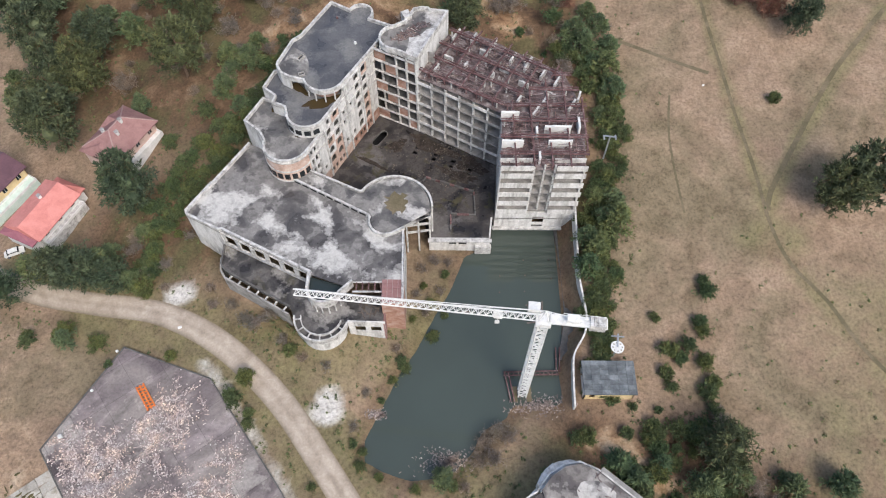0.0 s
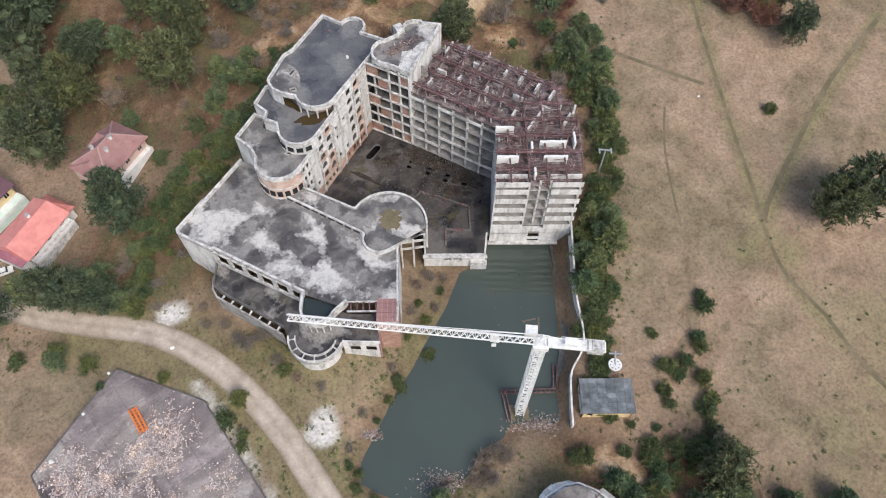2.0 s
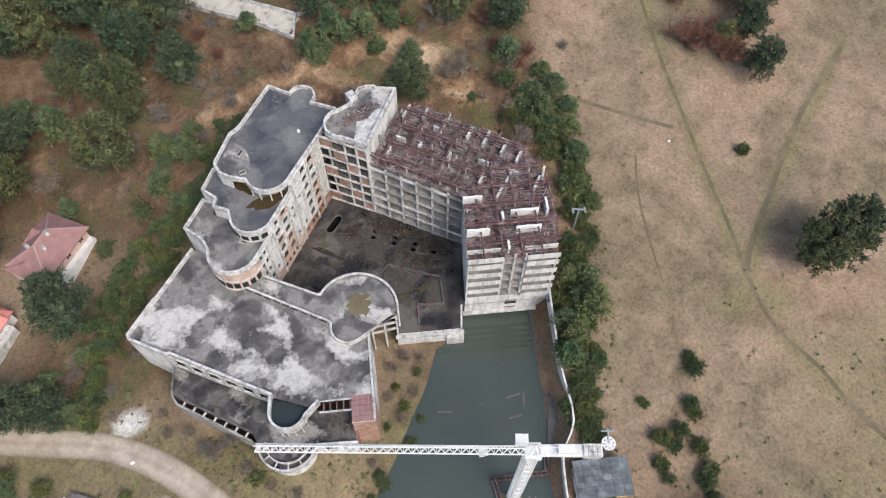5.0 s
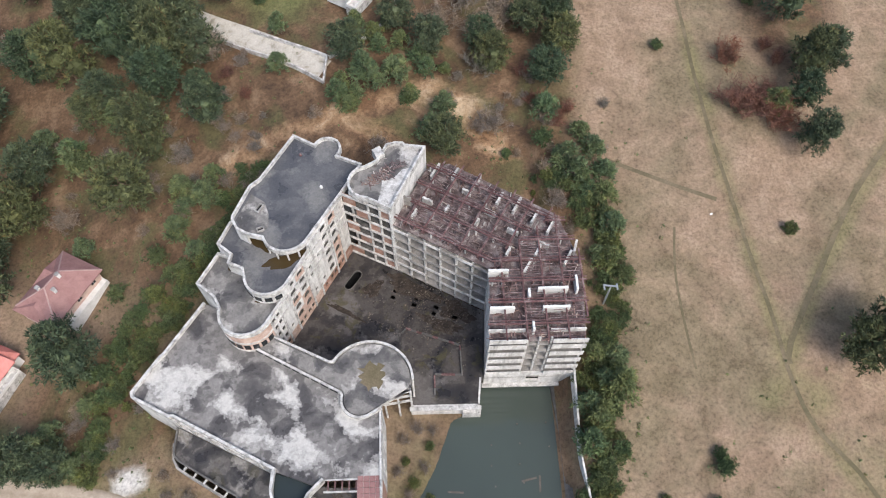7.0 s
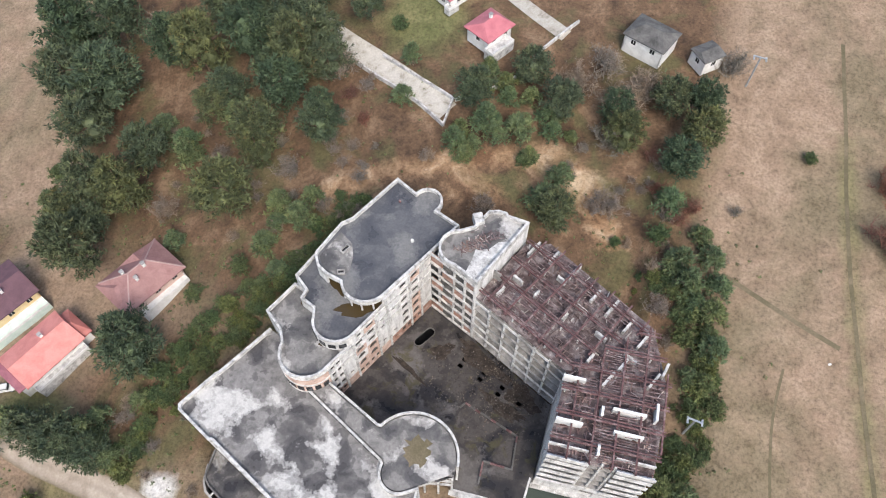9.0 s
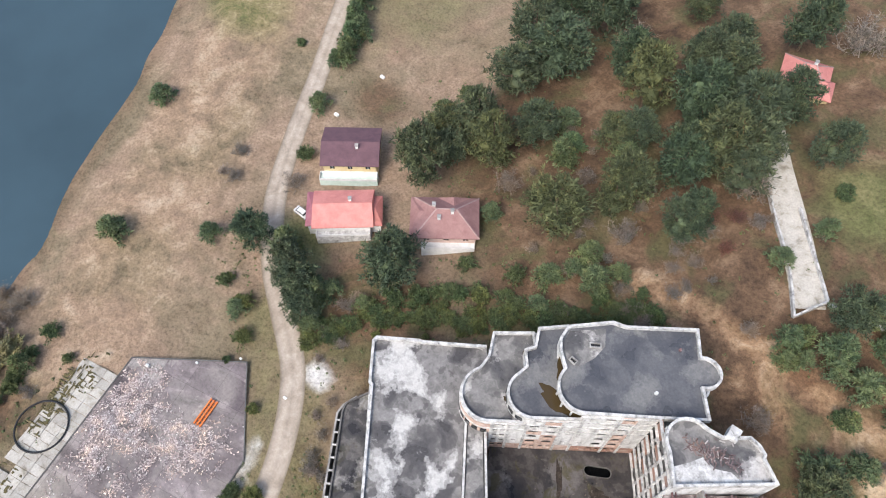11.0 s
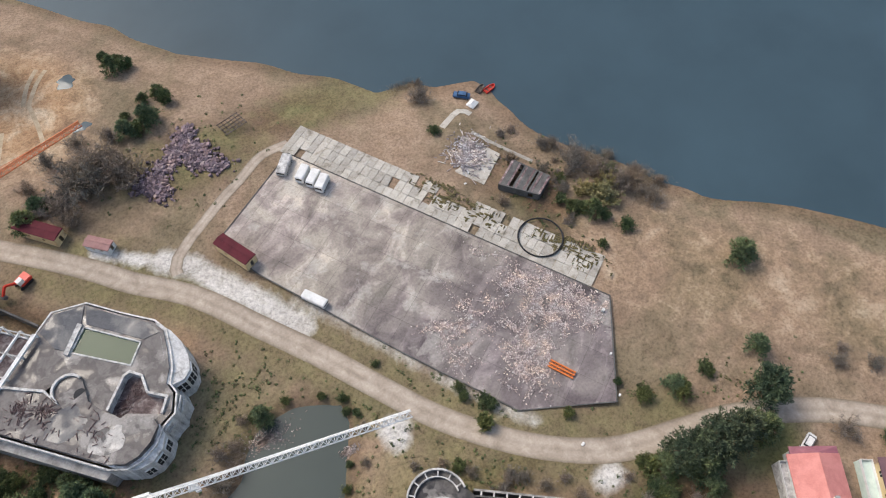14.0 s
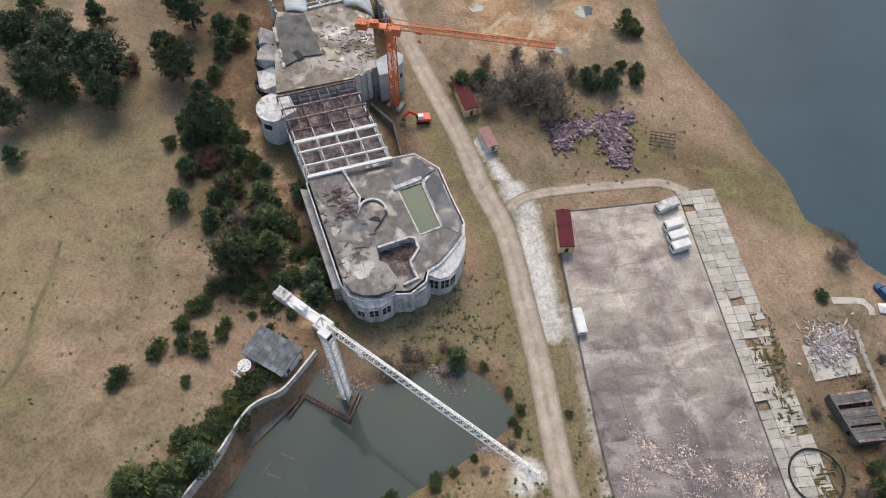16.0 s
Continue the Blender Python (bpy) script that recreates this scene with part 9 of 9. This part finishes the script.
for c, rz, l, w, h, lab in (((-70.9, -27.0), 30, 2.6, 2.2, 1.1, "crumpled white tarpaulin shelter on the shore"), ((-159.1, 104.8), 40, 5.0, 3.4, 2.4, "small white tent shed by the field road"),
                       ((-167.6, 115.3), 40, 5.0, 3.4, 2.4, "small white tent shed by the field road"), ((-174.4, 123.0), 35, 7.0, 3.4, 2.4, "small white tent shed by the field road")):
    tent(c, rz, l, w, h, lab)

def excavator():
    K = thing("excavator", "red crawler excavator with white cab beside the villa", "excavator")
    x, y, z = 37.3, -20.4, z_at(37.3, -20.4)
    rz = 35
    F = quad_frame((x, y), rz)
    for v in (-0.9, 0.9):
        bm = bmesh.new()
        box(bm, (*F(0, v), z + 0.4), (3.2, 0.5, 0.8), rz)
        bmesh.ops.bevel(bm, geom=list(bm.edges), offset=0.18, segments=2, affect="EDGES")
        part("track", bm, M["black"], K)
    bm = bmesh.new()
    box(bm, (*F(-0.4, 0), z + 1.3), (2.8, 2.3, 0.95), rz)
    bmesh.ops.bevel(bm, geom=list(bm.edges), offset=0.15, segments=2, affect="EDGES")
    part("upper_body", bm, M["red_paint"], K)
    bm = bmesh.new()
    box(bm, (*F(0.5, 0.55), z + 2.2), (1.3, 1.0, 1.2), rz)
    part("cab", bm, M["white"], K)
    a, b, c2 = (*F(0.9, -0.3), z + 1.5), (*F(3.0, -0.3), z + 3.4), (*F(4.6, -0.3), z + 1.6)
    for p, q, n in ((a, b, "boom"), (b, c2, "dipper_arm")):
        bm = bmesh.new()
        beam(bm, p, q, 0.35, 0.5)
        part(n, bm, M["red_paint"], K)
    bm = bmesh.new()
    box(bm, (c2[0], c2[1], c2[2] - 0.5), (0.8, 1.0, 1.0), rz, 0, 25)
    part("bucket", bm, M["dark_concrete"], K)

excavator()

# ---- ruins and rubble by the lake ----
def ruins():
    rnd = random.Random(14)
    bm = bmesh.new()
    prism(bm, [(-56.8, -10.2), (-63.8, -18.2), (-69.6, -9.4), (-62.2, -3.0)], -1.9, -0.95)
    solo("ruin_slab", bm, M["panel"], "pale foundation slab of a collapsed building", "slab", kind="structure")
    bm = bmesh.new()
    for k in range(700):
        u, v = rnd.gauss(-62.6, 2.2), rnd.gauss(-12.4, 2.4)
        if rnd.random() < 0.5:
            box(bm, (u, v, -0.8 + rnd.uniform(0, 0.3)), (rnd.uniform(0.6, 2.2), 0.13, 0.12), rnd.uniform(0, 180), 0, rnd.gauss(0, 10))
        else:
            box(bm, (u, v, -0.8 + rnd.uniform(0, 0.2)), (rnd.uniform(0.2, 0.6), rnd.uniform(0.15, 0.4), 0.2), rnd.uniform(0, 180))
    solo("ruin_rubble", bm, M["rubble"], "heap of broken timber and brick on a slab", "rubble", kind="stuff")
    S = thing("ruined_hut", "ruined hut with a sagging patched grey roof", "hut")
    P = [(-64.8, -0.6), (-70.6, -5.0), (-76.0, 2.4), (-71.6, 5.6)]
    for i in range(4):
        bm = bmesh.new()
        opening_wall(bm, P[i], P[(i + 1) % 4], -2.2, 0.8 + 0.3 * (i % 2), 0.3, [(1.2, 2.4, -1.0, 0.5, False)])
        part("wall", bm, M["dark_concrete"], S)
    for k in range(21):
        t = k / 20
        a = Vector(P[0]).lerp(Vector(P[3]), t)
        b = Vector(P[1]).lerp(Vector(P[2]), t)
        if k in (5, 6, 14):
            continue
        bm = bmesh.new()
        beam(bm, (a.x, a.y, 0.95 + 0.1 * math.sin(k)), (b.x, b.y, 1.1 + 0.1 * math.cos(k * 2)), 0.46, 0.06)
        part("roof_sheet", bm, M["dark_concrete" if k % 4 else "lath"], S)
    bm = bmesh.new()
    for (x0, y0), (x1, y1) in [((8.5, -33.2), (0.5, -40.5)), ((0.5, -40.5), (-4.5, -46.4)), ((-2.4, -38.0), (-9.0, -32.8)), ((-1.7, -42.6), (-6.5, -38.7)), ((9.4, -36.8), (4.9, -30.6))]:
        for k in range(430):
            t = rnd.random()
            x, y = x0 + (x1 - x0) * t + rnd.gauss(0, 1.3), y0 + (y1 - y0) * t + rnd.gauss(0, 1.3)
            e = rnd.uniform(0.25, 0.95)
            box(bm, (x, y, z_at(x, y) + rnd.uniform(0.1, 0.5)), (e, e * rnd.uniform(0.5, 1), e * 0.6), rnd.uniform(0, 180), rnd.uniform(-25, 25), rnd.uniform(-25, 25))
    solo("stone_rubble", bm, M["dark_rubble"], "dark stone and concrete rubble tipped in heaps", "rubble", kind="stuff")
    G = thing("collapsed_roof_frame", "collapsed dark roof frame among the rubble", "roof frame")
    F = quad_frame((-14.6, -43.3), 20)
    for k in range(6):
        bm = bmesh.new()
        beam(bm, (*F(-2.8 + k * 1.1, -2.2), 0.3), (*F(-2.8 + k * 1.1, 2.2), 0.5), 0.2, 0.2)
        part("rafter", bm, M["wood"], G)
    for k in range(5):
        bm = bmesh.new()
        beam(bm, (*F(-3, -2 + k), 0.5), (*F(3, -2 + k), 0.6), 0.16, 0.14)
        part("batten", bm, M["wood"], G)
    for pts, w in (([(-60.5, -22.5), (-66.5, -26.0), (-69, -24)], 1.6), ([(-66.6, -18.6), (-71, -12), (-76, -5)], 1.0)):
        bm = bmesh.new()
        loft(bm, spline(pts), w, z_at, 0.1)
        solo("broken_slab_path", bm, M["panel"], "broken strip of pale concrete by the shore", "path", kind="structure")

ruins()
for x, y, s, mat in ((-52.4, 58.2, 0.5, "white"), (-87.0, 77.5, 0.4, "white"), (57.9, 112.3, 0.35, "white"), (-120.9, 107.5, 0.8, "white"), (-114, 92.6, 0.8, "white")):
    bm = bmesh.new()
    box(bm, (x, y, z_at(x, y) + s * 0.3), (s * 1.6, s, s * 0.8), 25, 8, 5)
    bmesh.ops.bevel(bm, geom=list(bm.edges), offset=s * 0.15, segments=2, affect="EDGES")
    solo("white_stone", bm, M[mat], "small pale stone lying in the grass", "stone", "stones in the grass")

# ---- dug ground by the far road ----
def blot(name, c, r, mat, label, category, seed, lift):
    ph = random.Random(seed)
    p1, p2 = ph.uniform(0, 6), ph.uniform(0, 6)
    bm = bmesh.new()
    ring = []
    for k in range(28):
        q = 2 * math.pi * k / 28
        rr = r * (1 + 0.25 * math.sin(2 * q + p1) + 0.15 * math.sin(5 * q + p2))
        x, y = c[0] + rr * math.cos(q), c[1] + rr * 0.75 * math.sin(q)
        ring.append(bm.verts.new((x, y, z_at(x, y) + lift)))
    mid = bm.verts.new((*c, z_at(*c) + lift + 0.02))
    for k in range(28):
        bm.faces.new((ring[k], ring[(k + 1) % 28], mid))
    solo(name, bm, M[mat], label, category)

for k, c in enumerate([(19.5, -74.7), (18.5, -58.5), (44.9, -61.2)]):
    blot("rain_puddle", c, (2.6, 1.9, 1.9)[k], "lake", "shallow grey rain puddle on dug ground", "puddle", k, 0.06)
for k, c in enumerate([(45.8, -78.0), (53.2, -76.4), (51.7, -82.4)]):
    blot("lime_patch", c, (2.6, 1.6, 1.6)[k], "gravel", "spread patch of white lime and gravel", "gravel", 10 + k, 0.08)
for pts in [[(23.4, -80.9), (26.4, -77.0), (29.1, -70.6)], [(25.5, -82.0), (28.5, -77.5), (30.4, -70.9)], [(36.3, -64.6), (37.7, -58.4), (39.3, -52.5)], [(29.1, -70.6), (28.2, -63.5), (27.8, -55.8)]]:
    bm = bmesh.new()
    loft(bm, spline(pts), 1.1, z_at, 0.07)
    solo("wheel_rut", bm, M["sand"], "pale sandy wheel rut over dug ground", "track", kind="structure")
